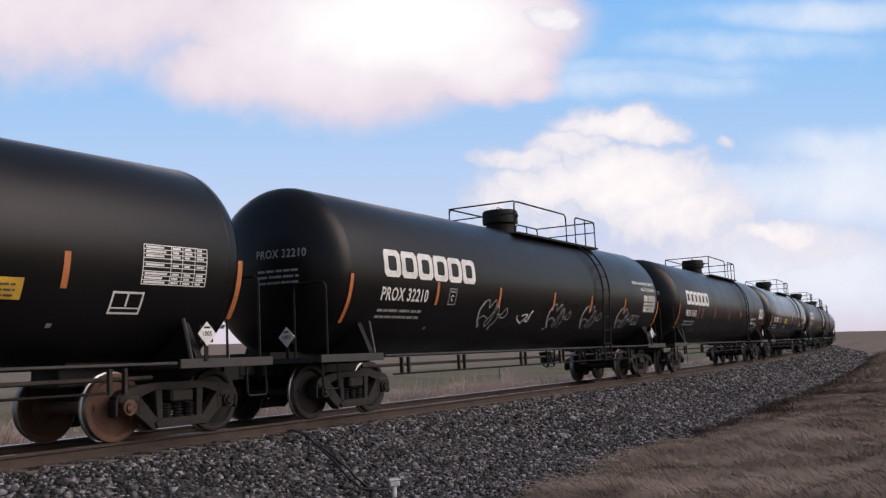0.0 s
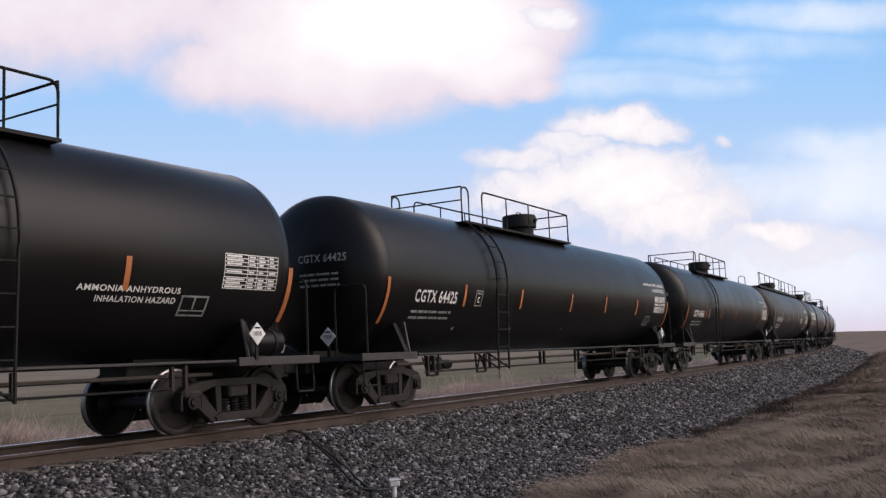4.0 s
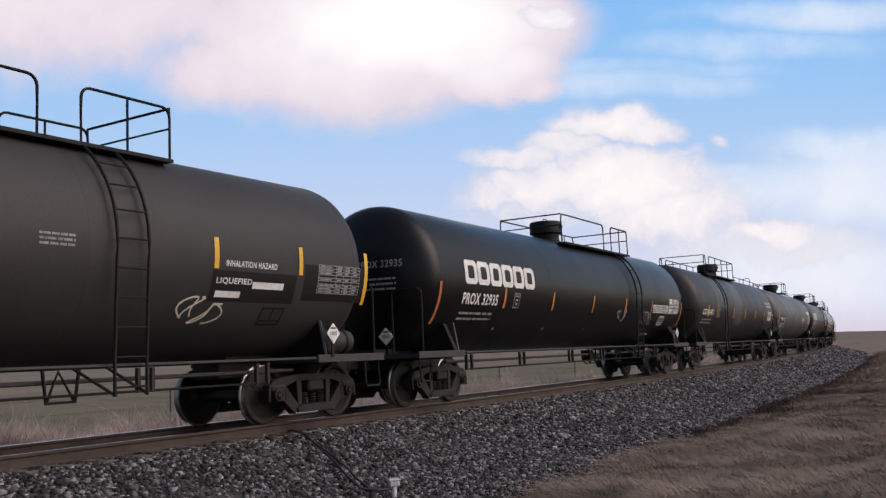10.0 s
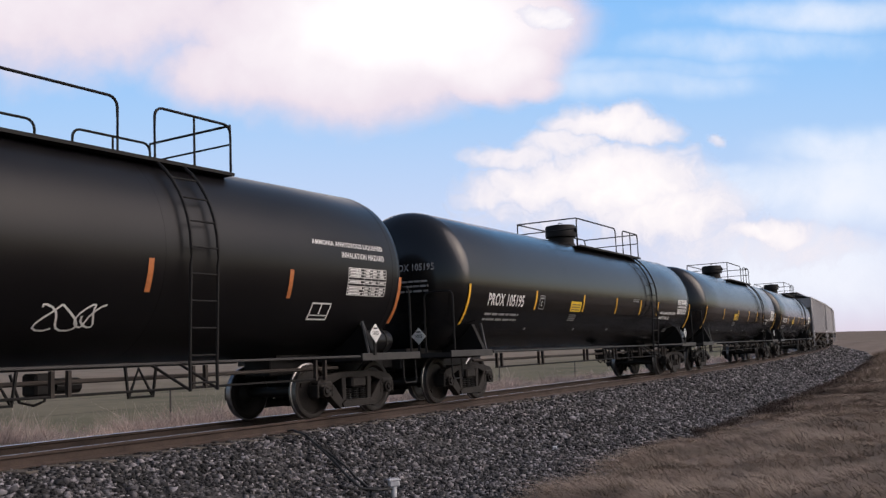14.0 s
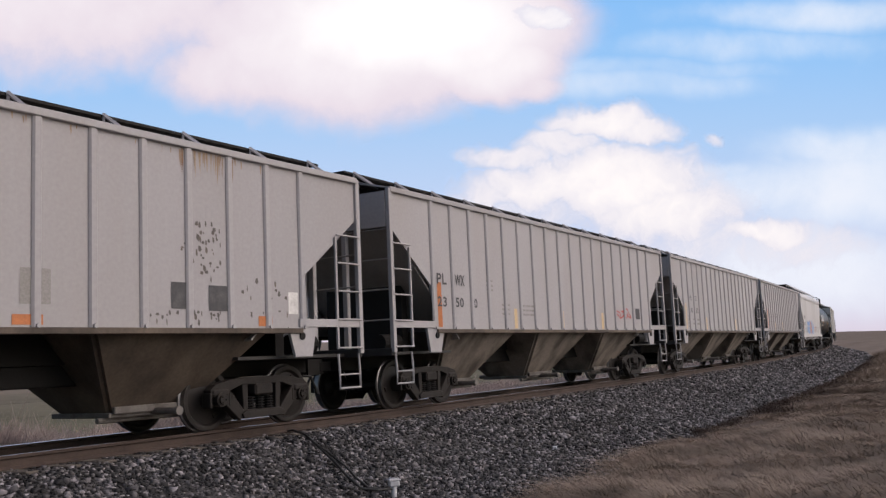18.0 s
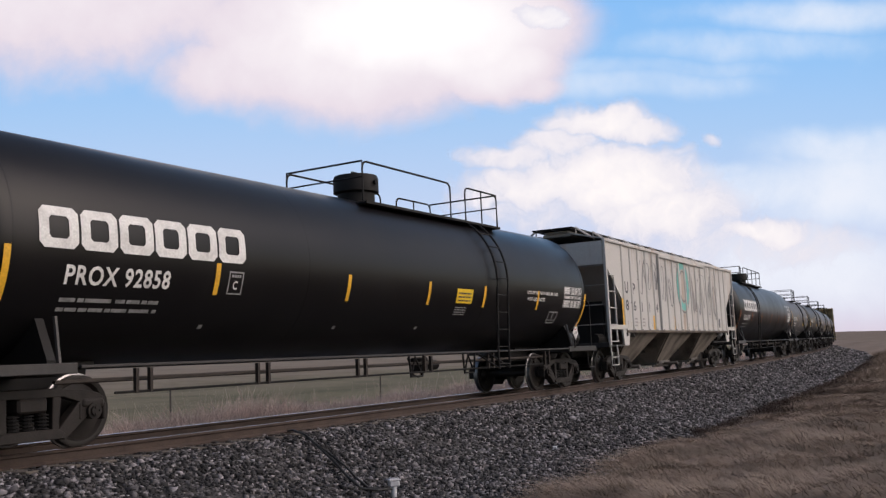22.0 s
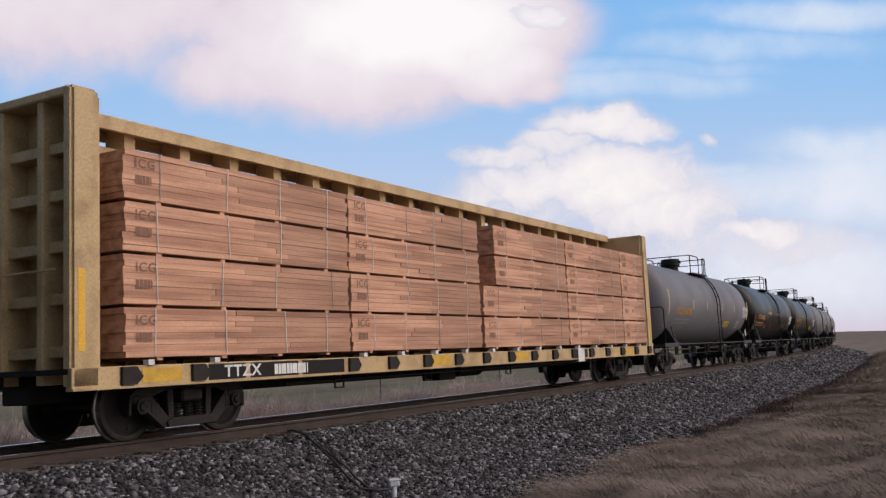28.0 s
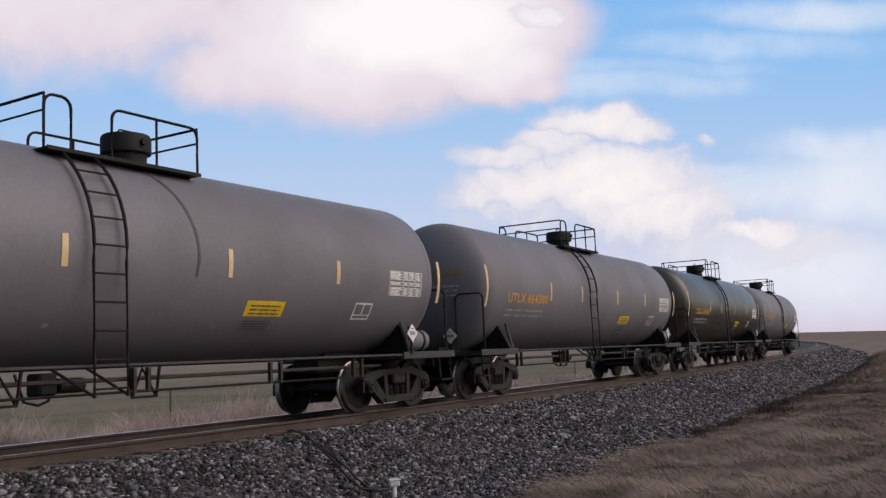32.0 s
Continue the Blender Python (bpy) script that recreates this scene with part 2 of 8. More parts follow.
def ground_material():
    """Prairie: brown by the line, a strip of green, paler olive fields further off, with patches."""
    m = surface("prairie_fields", (0.2, 0.16, 0.115), 0.95, second=(0.06, 0.052, 0.032), amount=0.9, scale=0.22, fine=2.0, grain=0.25, bump=0.4, bump_size=6, spec=0.15)
    nodes, links = m.node_tree.nodes, m.node_tree.links
    bsdf = nodes["Principled BSDF"]
    base = bsdf.inputs["Base Color"].links[0].from_socket
    at = nodes.new("ShaderNodeAttribute")
    at.attribute_name = "beside"
    nz = nodes.new("ShaderNodeTexNoise")
    nz.inputs["Scale"].default_value, nz.inputs["Detail"].default_value = 0.06, 5
    co = nodes.new("ShaderNodeTexCoord")
    links.new(co.outputs["Object"], nz.inputs["Vector"])
    wob = nodes.new("ShaderNodeMath")
    wob.operation = "MULTIPLY_ADD"
    wob.inputs[1].default_value, wob.inputs[2].default_value = 34.0, -17.0
    links.new(nz.outputs["Fac"], wob.inputs[0])
    add = nodes.new("ShaderNodeMath")
    links.new(at.outputs["Fac"], add.inputs[0])
    links.new(wob.outputs[0], add.inputs[1])
    norm = nodes.new("ShaderNodeMapRange")
    norm.inputs["From Min"].default_value, norm.inputs["From Max"].default_value = -20, 180
    links.new(add.outputs[0], norm.inputs["Value"])
    cr = nodes.new("ShaderNodeValToRGB")
    e = cr.color_ramp.elements
    e[0].position, e[0].color = 0.0, (0.144, 0.102, 0.078, 1)
    e[1].position, e[1].color = 1.0, (0.205, 0.153, 0.128, 1)
    for pos, c in ((0.145, (0.3, 0.235, 0.195, 1)), (0.165, (0.082, 0.092, 0.04, 1)), (0.25, (0.105, 0.1, 0.058, 1)), (0.34, (0.182, 0.146, 0.112, 1)), (0.55, (0.167, 0.139, 0.108, 1)), (0.6, (0.182, 0.146, 0.120, 1)), (0.62, (0.600, 0.580, 0.560, 1)), (0.635, (0.600, 0.580, 0.560, 1)), (0.65, (0.182, 0.146, 0.120, 1)), (0.7, (0.182, 0.139, 0.112, 1))):
        x = e.new(pos)
        x.color = c
    links.new(norm.outputs["Result"], cr.inputs["Fac"])
    mx = nodes.new("ShaderNodeMix")
    mx.data_type, mx.blend_type = "RGBA", "MIX"
    mx.inputs["Factor"].default_value = 0.6
    links.new(base, mx.inputs["A"])
    links.new(cr.outputs["Color"], mx.inputs["B"])
    links.new(mx.outputs["Result"], bsdf.inputs["Base Color"])
    return m


M_FIELD = ground_material()


# ---------------------------------------------------------------- mesh helpers
def mesh_of(name, bm, mats, smooth=False, angle=0.6):
    me = bpy.data.meshes.new(name)
    bm.to_mesh(me)
    bm.free()
    for m in (mats if isinstance(mats, (list, tuple)) else [mats]):
        me.materials.append(m)
    if smooth:
        me.shade_smooth()
        me.set_sharp_from_angle(angle=angle)
    return me


def part(name, bm, material, parent, label="", smooth=False, at=None):
    """Links a bmesh (or a mesh) as one mesh object under a thing or a part."""
    me = bm if isinstance(bm, bpy.types.Mesh) else mesh_of(name, bm, material, smooth)
    ob = new(name, me)
    ob.parent = parent
    if at is not None:
        ob.matrix_basis = at
    if label:
        ob["label"] = label
    return ob


def thing(name, label, category, group="", kind=""):
    ob = new(name)
    ob.empty_display_size = 0.5
    return tagged(ob, label, category, group, kind)


def raw_mesh(name, verts, faces, mats, smooth=False, angle=0.6):
    me = bpy.data.meshes.new(name)
    me.from_pydata(verts, [], faces)
    for m in (mats if isinstance(mats, (list, tuple)) else [mats]):
        me.materials.append(m)
    if smooth:
        me.shade_smooth()
        me.set_sharp_from_angle(angle=angle)
    return me


def box(bm, x0, x1, y0, y1, z0, z1, bevel=0.0, mi=0, m=None):
    """A box, its edges rounded off by bevel."""
    r = bmesh.ops.create_cube(bm, size=1.0, matrix=Matrix.LocRotScale(((x0 + x1) / 2, (y0 + y1) / 2, (z0 + z1) / 2), None, (abs(x1 - x0), abs(y1 - y0), abs(z1 - z0))))
    vs = r["verts"]
    fs = {f for v in vs for f in v.link_faces}
    for f in fs:
        f.material_index = mi
    if bevel:
        es = list({e for v in vs for e in v.link_edges})
        out = bmesh.ops.bevel(bm, geom=es, offset=bevel, segments=1, affect="EDGES")
        vs = list({v for f in out["faces"] for v in f.verts} | {v for v in vs if v.is_valid})
    if m is not None:
        bmesh.ops.transform(bm, matrix=m, verts=[v for v in vs if v.is_valid])
    return vs


def rod(bm, a, b, r, sides=8, r2=None, mi=0):
    """A round bar from a to b."""
    a, b = Vector(a), Vector(b)
    d = b - a
    m = Matrix.Translation((a + b) / 2) @ d.to_track_quat("Z", "Y").to_matrix().to_4x4()
    out = bmesh.ops.create_cone(bm, cap_ends=True, segments=sides, radius1=r, radius2=r if r2 is None else r2, depth=d.length, matrix=m)
    for f in {f for v in out["verts"] for f in v.link_faces}:
        f.material_index = mi
    return out["verts"]


def pipe(bm, points, r, sides=6):
    """A bent round bar through the points, with a ring of vertices at each."""
    pts = [Vector(p) for p in points]
    rings = []
    for i, p in enumerate(pts):
        d = (pts[min(i + 1, len(pts) - 1)] - pts[max(i - 1, 0)]).normalized()
        q = d.to_track_quat("Z", "Y")
        rings.append([bm.verts.new(p + q @ Vector((r * math.cos(k * math.tau / sides), r * math.sin(k * math.tau / sides), 0))) for k in range(sides)])
    for a, b in zip(rings, rings[1:]):
        for k in range(sides):
            bm.faces.new((a[k], a[(k + 1) % sides], b[(k + 1) % sides], b[k]))
    bm.faces.new(rings[0][::-1])
    bm.faces.new(rings[-1])


def arch(p0, p1, top, r=0.12, n=4):
    """Points of a bent rail: up from p0 to height top, over, and down to p1, with rounded corners."""
    p0, p1 = Vector(p0), Vector(p1)
    d = (p1 - p0)
    d.z = 0
    d.normalize()
    pts = [p0]
    for base, sgn, rng in ((p0, 1, range(n + 1)), (p1, -1, range(n, -1, -1))):
        c = Vector((base.x, base.y, top - r)) + d * r * sgn
        for i in rng:
            a = i / n * math.pi / 2
            pts.append(c - d * sgn * r * math.cos(a) + Vector((0, 0, r * math.sin(a))))
    pts.append(p1)
    return pts


def lathe(bm, profile, steps=48, along="x", mi=0, mats=None):
    """A body of revolution: profile of (x, radius) about the local x axis (or y)."""
    rings = []
    for x, r in profile:
        if r < 1e-6:
            rings.append([bm.verts.new((x, 0, 0) if along == "x" else (0, x, 0))])
            continue
        ring = []
        for k in range(steps):
            a = k * math.tau / steps
            ring.append(bm.verts.new((x, r * math.cos(a), r * math.sin(a)) if along == "x" else (r * math.sin(a), x, r * math.cos(a))))
        rings.append(ring)
    for i, (a, b) in enumerate(zip(rings, rings[1:])):
        idx = mats[i] if mats else mi
        for k in range(steps):
            j = (k + 1) % steps
            if len(a) == 1 and len(b) == 1:
                continue
            if len(a) == 1:
                f = bm.faces.new((a[0], b[j], b[k]))
            elif len(b) == 1:
                f = bm.faces.new((a[k], a[j], b[0]))
            else:
                f = bm.faces.new((a[k], a[j], b[j], b[k]))
            f.material_index = idx


def prism(bm, outline, y0, y1, mi=0, bevel=0.0):
    """A plate: an outline in x, z carried from y0 to y1."""
    a = [bm.verts.new((x, y0, z)) for x, z in outline]
    b = [bm.verts.new((x, y1, z)) for x, z in outline]
    fs = [bm.faces.new(a), bm.faces.new(b[::-1])]
    n = len(a)
    for i in range(n):
        fs.append(bm.faces.new((a[i], b[i], b[(i + 1) % n], a[(i + 1) % n])))
    for f in fs:
        f.material_index = mi
    bmesh.ops.recalc_face_normals(bm, faces=fs)
    return a + b


# ---------------------------------------------------------------- sky: drifting clouds, far off
PX = 3500.0 / 1672.13        # metres on a sheet 3500 m away for one unit of the sheet's plan


def cloud_material(name, blobs, size, edge, low, high, bright, shade, gain=1.0, ragged=0.8):
    """Cloud: soft lumps (x, y, rx, ry, weight) in units of the sheet's plan, torn by noise at three scales, bright where thick."""
    m = bpy.data.materials.new(name)
    m.use_nodes = True
    nodes, links = m.node_tree.nodes, m.node_tree.links
    nodes.clear()
    out = nodes.new("ShaderNodeOutputMaterial")
    co = nodes.new("ShaderNodeTexCoord")
    sc = nodes.new("ShaderNodeMapping")
    sc.inputs["Scale"].default_value = (1 / PX / 100, 1 / PX / 100, 0)
    links.new(co.outputs["Object"], sc.inputs["Vector"])
    warp = nodes.new("ShaderNodeTexNoise")
    warp.inputs["Scale"].default_value, warp.inputs["Detail"].default_value = size * 0.8, 5
    links.new(sc.outputs[0], warp.inputs["Vector"])
    wv = nodes.new("ShaderNodeVectorMath")
    wv.operation = "MULTIPLY_ADD"
    wv.inputs[1].default_value = (edge, edge, 0)
    links.new(warp.outputs["Color"], wv.inputs[0])
    off = nodes.new("ShaderNodeVectorMath")
    off.inputs[1].default_value = (-edge / 2, -edge / 2, 0)
    links.new(sc.outputs[0], off.inputs[0])
    links.new(off.outputs[0], wv.inputs[2])
    total = None
    for x, y, rx, ry, w in blobs:
        mp = nodes.new("ShaderNodeMapping")
        mp.inputs["Location"].default_value = (-x / rx, -y / ry, 0)
        mp.inputs["Scale"].default_value = (100 / rx, 100 / ry, 0)
        links.new(wv.outputs[0], mp.inputs["Vector"])
        ln = nodes.new("ShaderNodeVectorMath")
        ln.operation = "LENGTH"
        links.new(mp.outputs[0], ln.inputs[0])
        mr = nodes.new("ShaderNodeMapRange")
        mr.interpolation_type = "SMOOTHSTEP"
        mr.inputs["From Min"].default_value, mr.inputs["From Max"].default_value = 1.3, 0.2
        mr.inputs["To Max"].default_value = w
        links.new(ln.outputs["Value"], mr.inputs["Value"])
        if total is None:
            total = mr.outputs["Result"]
        else:
            ad = nodes.new("ShaderNodeMath")
            ad.operation = "MAXIMUM" if w > 0 else "ADD"
            links.new(total, ad.inputs[0])
            links.new(mr.outputs["Result"], ad.inputs[1])
            total = ad.outputs[0]
    fbm = nodes.new("ShaderNodeTexNoise")
    fbm.inputs["Scale"].default_value, fbm.inputs["Detail"].default_value, fbm.inputs["Roughness"].default_value = size * 1.6, 7, 0.55
    links.new(wv.outputs[0], fbm.inputs["Vector"])
    torn = nodes.new("ShaderNodeMath")
    torn.operation = "MULTIPLY_ADD"
    torn.inputs[1].default_value, torn.inputs[2].default_value = ragged, -ragged / 2
    links.new(fbm.outputs["Fac"], torn.inputs[0])
    den = nodes.new("ShaderNodeMath")
    links.new(total, den.inputs[0])
    links.new(torn.outputs[0], den.inputs[1])
    alpha = nodes.new("ShaderNodeMapRange")
    alpha.interpolation_type = "SMOOTHSTEP"
    alpha.inputs["From Min"].default_value, alpha.inputs["From Max"].default_value = low, high
    alpha.inputs["To Max"].default_value = gain
    links.new(den.outputs[0], alpha.inputs["Value"])
    tone = nodes.new("ShaderNodeMapRange")
    tone.inputs["From Min"].default_value, tone.inputs["From Max"].default_value = low + 0.28, high + 0.6
    links.new(den.outputs[0], tone.inputs["Value"])
    mix = nodes.new("ShaderNodeMix")
    mix.data_type = "RGBA"
    mix.inputs["A"].default_value, mix.inputs["B"].default_value = (*shade, 1), (*bright, 1)
    links.new(tone.outputs["Result"], mix.inputs["Factor"])
    em = nodes.new("ShaderNodeEmission")
    links.new(mix.outputs["Result"], em.inputs["Color"])
    tr = nodes.new("ShaderNodeBsdfTransparent")
    ms = nodes.new("ShaderNodeMixShader")
    links.new(alpha.outputs["Result"], ms.inputs["Fac"])
    links.new(tr.outputs[0], ms.inputs[1])
    links.new(em.outputs[0], ms.inputs[2])
    links.new(ms.outputs[0], out.inputs["Surface"])
    return m


def cloud(name, label, x, y, w, h, far, material):
    """A sheet of sky with its plan centred at x, y (units right of and above the view's axis), w by h units."""
    k = PX * far / 3500
    bm = bmesh.new()
    n = 12
    grid = [[bm.verts.new(((i / n - 0.5) * w * PX, (j / n - 0.5) * h * PX, 0)) for i in range(n + 1)] for j in range(n + 1)]
    for j in range(n):
        for i in range(n):
            bm.faces.new((grid[j][i], grid[j][i + 1], grid[j + 1][i + 1], grid[j + 1][i]))
    ob = new(name, mesh_of(name, bm, material))
    ob.scale = (far / 3500,) * 3
    tagged(ob, label, "cloud", "", "structure")
    ob.matrix_basis = EYE @ Matrix.Translation((x * k, y * k, -far)) @ Matrix.Diagonal((far / 3500, far / 3500, 1, 1))
    return ob


CLOUDS = []          # (cloud, x, y, far, drift right and up in units over the clip)


def drifting(name, label, centre, size, far, drift, rise, blobs, *look_of):
    """A cloud whose place and lumps are given on a plan of the sky, 1568 wide and 882 high, y downwards."""
    x, y = centre[0] - 784, 441 - centre[1]
    lumps_here = [(bx - centre[0], centre[1] - by, rx, ry, w) for bx, by, rx, ry, w in blobs]
    ob = cloud(name, label, x, y, size[0], size[1], far, cloud_material(name, lumps_here, *look_of))
    CLOUDS.append((ob, x, y, far, drift, rise))


def sky_veil():
    """The hazy blue of the distance: pale pink over the horizon, clear blue higher up, fading out towards all its edges."""
    m = bpy.data.materials.new("sky_veil")
    m.use_nodes = True
    nodes, links = m.node_tree.nodes, m.node_tree.links
    nodes.clear()
    out = nodes.new("ShaderNodeOutputMaterial")
    co = nodes.new("ShaderNodeTexCoord")
    mp = nodes.new("ShaderNodeMapping")
    mp.inputs["Scale"].default_value = (1 / PX / 1000, 1 / PX / 1000, 0)
    links.new(co.outputs["Object"], mp.inputs["Vector"])
    xyz = nodes.new("ShaderNodeSeparateXYZ")
    links.new(mp.outputs[0], xyz.inputs[0])
    mr = nodes.new("ShaderNodeMapRange")
    mr.inputs["From Min"].default_value, mr.inputs["From Max"].default_value = -0.2, 0.5
    links.new(xyz.outputs["Y"], mr.inputs["Value"])
    cr = nodes.new("ShaderNodeValToRGB")
    e = cr.color_ramp.elements
    e[0].position, e[0].color = 0.0, (0.82, 0.7, 0.78, 1)
    e[1].position, e[1].color = 1.0, (0.24, 0.535, 0.98, 1)
    for pos, c in ((0.12, (0.77, 0.72, 0.87, 1)), (0.35, (0.6, 0.705, 0.95, 1)), (0.6, (0.42, 0.635, 0.96, 1)), (0.8, (0.3, 0.58, 0.98, 1))):
        x = e.new(pos)
        x.color = c
    links.new(mr.outputs["Result"], cr.inputs["Fac"])
    em = nodes.new("ShaderNodeEmission")
    links.new(cr.outputs["Color"], em.inputs["Color"])
    fade = nodes.new("ShaderNodeMapping")
    fade.inputs["Location"].default_value = (0, 0, 0)
    fade.inputs["Scale"].default_value = (0.62, 0.9, 0)
    links.new(mp.outputs[0], fade.inputs["Vector"])
    ln = nodes.new("ShaderNodeVectorMath")
    ln.operation = "LENGTH"
    links.new(fade.outputs[0], ln.inputs[0])
    al = nodes.new("ShaderNodeMapRange")
    al.interpolation_type = "SMOOTHSTEP"
    al.inputs["From Min"].default_value, al.inputs["From Max"].default_value = 1.0, 0.5
    al.inputs["To Max"].default_value = 0.92
    links.new(ln.outputs["Value"], al.inputs["Value"])
    tr = nodes.new("ShaderNodeBsdfTransparent")
    ms = nodes.new("ShaderNodeMixShader")
    links.new(al.outputs["Result"], ms.inputs["Fac"])
    links.new(tr.outputs[0], ms.inputs[1])
    links.new(em.outputs[0], ms.inputs[2])
    links.new(ms.outputs[0], out.inputs["Surface"])
    return cloud("backdrop", "hazy blue sky paling to pink over the horizon", 0, 0, 3400, 2400, 4700, m)


sky_veil()
drifting("cirrus", "faint streaks of high cirrus", (1300, 330), (1900, 1000), 4650, -8, 0,
         [(1480, 30, 330, 46, 0.66), (1130, 150, 300, 34, 0.55), (1330, 85, 330, 40, 0.5), (1560, 330, 320, 110, 0.8), (1180, 125, 330, 26, 0.42), (1530, 265, 240, 62, 0.72), (1330, 330, 230, 60, 0.7), (1480, 345, 230, 60, 0.72), (1280, 300, 110, 26, 0.62), (1420, 480, 340, 110, 0.85), (1180, 505, 420, 70, 0.66)],
         0.5, 0.7, 0.1, 1.0, (0.95, 0.94, 1.0), (0.86, 0.91, 1.0), 0.85)
drifting("cumulus", "heaped white cumulus with soft pink-grey shades", (1160, 360), (1000, 480), 4500, -34, 4,
         [(1085, 220, 125, 42, 1.2), (1150, 233, 85, 34, 1.1), (930, 277, 125, 30, 0.95), (1010, 260, 105, 36, 0.95), (1000, 330, 205, 56, 1.15), (1110, 325, 200, 86, 1.3), (1190, 375, 195, 76, 1.15), (890, 345, 95, 40, 0.85), (960, 375, 190, 56, 0.7), (1375, 412, 115, 32, 1.15), (1450, 440, 160, 50, 0.7), (1270, 430, 190, 60, 0.65), (1285, 247, 34, 20, 0.66), (1228, 272, 38, 20, 0.66), (1150, 450, 330, 60, 0.5)],
         1.7, 0.75, 0.18, 0.95, (1.12, 1.04, 1.0), (0.74, 0.72, 0.83), 0.95)
drifting("cloud_bank", "broad bright white cloud with a pink-grey base", (420, 60), (2100, 640), 3500, 14, -2,
         [(90, -60, 640, 275, 0.75), (-300, 0, 560, 190, 0.74), (620, 55, 410, 212, 0.95), (850, 98, 190, 114, 1.0), (905, 100, 110, 74, 0.95), (600, -130, 470, 240, 1.0), (710, 40, 380, 150, 1.3), (790, 80, 240, 100, 1.15), (420, 120, 240, 110, 0.72), (930, 150, 90, 44, 0.7)],
         0.75, 0.42, 0.24, 0.66, (1.06, 1.02, 1.03), (0.8, 0.7, 0.79), 1.0, 0.38)
drifting("small_cloud", "small white scrap of cloud", (978, 34), (260, 140), 3300, -24, 4,
         [(975, 33, 62, 27, 1.15), (1000, 42, 40, 20, 1.0), (950, 25, 34, 18, 0.9)],
         2.2, 0.4, 0.35, 0.85, (1.05, 1.0, 1.0), (0.8, 0.78, 0.88), 1.0)


# ---------------------------------------------------------------- ground
def beside(x, y):
    """For arrays of places: where along the line each lies, and how far towards the viewer's side."""
    s_all, q_all = np.zeros(len(x)), np.zeros(len(x))
    pick = slice(0, len(S_AXIS), 6)
    sx, sy, st, ss = LINE_X[pick], LINE_Y[pick], LINE_TURN[pick], S_AXIS[pick]
    for a in range(0, len(x), 4000):
        dx = x[a:a + 4000, None] - sx[None]
        dy = y[a:a + 4000, None] - sy[None]
        i = np.argmin(dx * dx + dy * dy, axis=1)
        r = np.arange(len(i))
        ddx, ddy = dx[r, i], dy[r, i]
        s_all[a:a + 4000] = ss[i] + ddx * np.cos(st[i]) + ddy * np.sin(st[i])
        q_all[a:a + 4000] = ddx * np.sin(st[i]) - ddy * np.cos(st[i])
    return s_all, q_all


def lumps(x, y, k):
    return np.sin(x * k + 1.3 * np.sin(y * k * 0.7 + 0.5)) * np.cos(y * k * 1.1 + 1.7 * np.sin(x * k * 0.6)) 


def edge_of(s):
    """How far from the track's middle the ballast gives way to grass on the viewer's side."""
    return np.interp(s, [2, 6, 8, 10, 13, 19, 24, 30, 50, 70, 100], [5.2, 4.75, 4.55, 4.4, 4.35, 4.45, 4.25, 4.4, 4.5, 4.65, 4.9])


def toe_width(s):
    """How wide the strip of dark scrub is between ballast and grass."""
    return np.interp(s, [9, 13, 17, 22, 30, 36, 50, 95], [0.0, 0.25, 0.9, 1.3, 1.2, 0.85, 0.8, 0.7])


def ground_height(x, y, s, q):
    q = np.where(q > 0, np.maximum(q - (edge_of(s) - 4.05) * np.clip((q - 1.5) / 1.5, 0, 1), 0), q)
    z = np.interp(q, [-120, -14, -8, -4.5, -3, 3.0, 3.9, 4.2, 4.6, 5.1, 5.6, 7.0, 9.0, 12.0, 40], [-1.5, -1.35, -1.25, -1.1, -1.25, -1.3, -1.06, -0.99, -0.94, -0.88, -0.8, -0.6, -0.4, -0.28, -0.3])
    bank = np.clip((q - 3.9) / 1.5, 0, 1) * np.clip((30 - q) / 10, 0, 1)
    z = z + bank * (0.13 * lumps(x, y, 0.8) + 0.09 * lumps(x + 4, y, 1.9) + 0.04 * lumps(x, y + 9, 4.3))
    far = np.hypot(x, y)
    field = np.clip((-q - 14) / 40, 0, 1)
    z = z + field * 0.25 * lumps(x, y, 0.05)
    rise = np.clip((far - 150) / 1100, 0, 1)
    z = z + rise * rise * (3 - 2 * rise) * (6.6 + 1.2 * lumps(x, y, 0.0021))
    return z


def build_ground():
    radii = np.concatenate([np.arange(0.6, 4, 0.5), np.arange(4, 32, 0.28), np.geomspace(32, 4600, 90)])
    angles = np.concatenate([np.arange(-180, -36, 4.0), np.arange(-36, 36, 0.45), np.arange(36, 180, 4.0)])
    a, r = np.meshgrid(np.radians(angles), radii)
    x, y = (r * np.sin(a)).ravel(), (r * np.cos(a)).ravel()
    s, q = beside(x, y)
    z = ground_height(x, y, s, q)
    n, m = len(angles), len(radii)
    verts = list(zip(x.tolist(), y.tolist(), z.tolist())) + [(0.0, 0.0, float(z[0]))]
    faces = []
    for j in range(m - 1):
        for i in range(n):
            k = (i + 1) % n
            faces.append((j * n + i, (j + 1) * n + i, (j + 1) * n + k, j * n + k))
    centre = len(verts) - 1
    for i in range(n):
        faces.append((centre, i, (i + 1) % n))
    me = raw_mesh("ground", verts, faces, M_FIELD, smooth=True, angle=3.0)
    if me.polygons[0].normal.z < 0:
        me.flip_normals()
    at = me.attributes.new("beside", "FLOAT", "POINT")
    at.data.foreach_set("value", np.append(-q, 0.0).astype(np.float32))
    return tagged(new("ground", me), "dry brown prairie with grassy bank and pale far fields", "ground", "", "structure")


ground = build_ground()


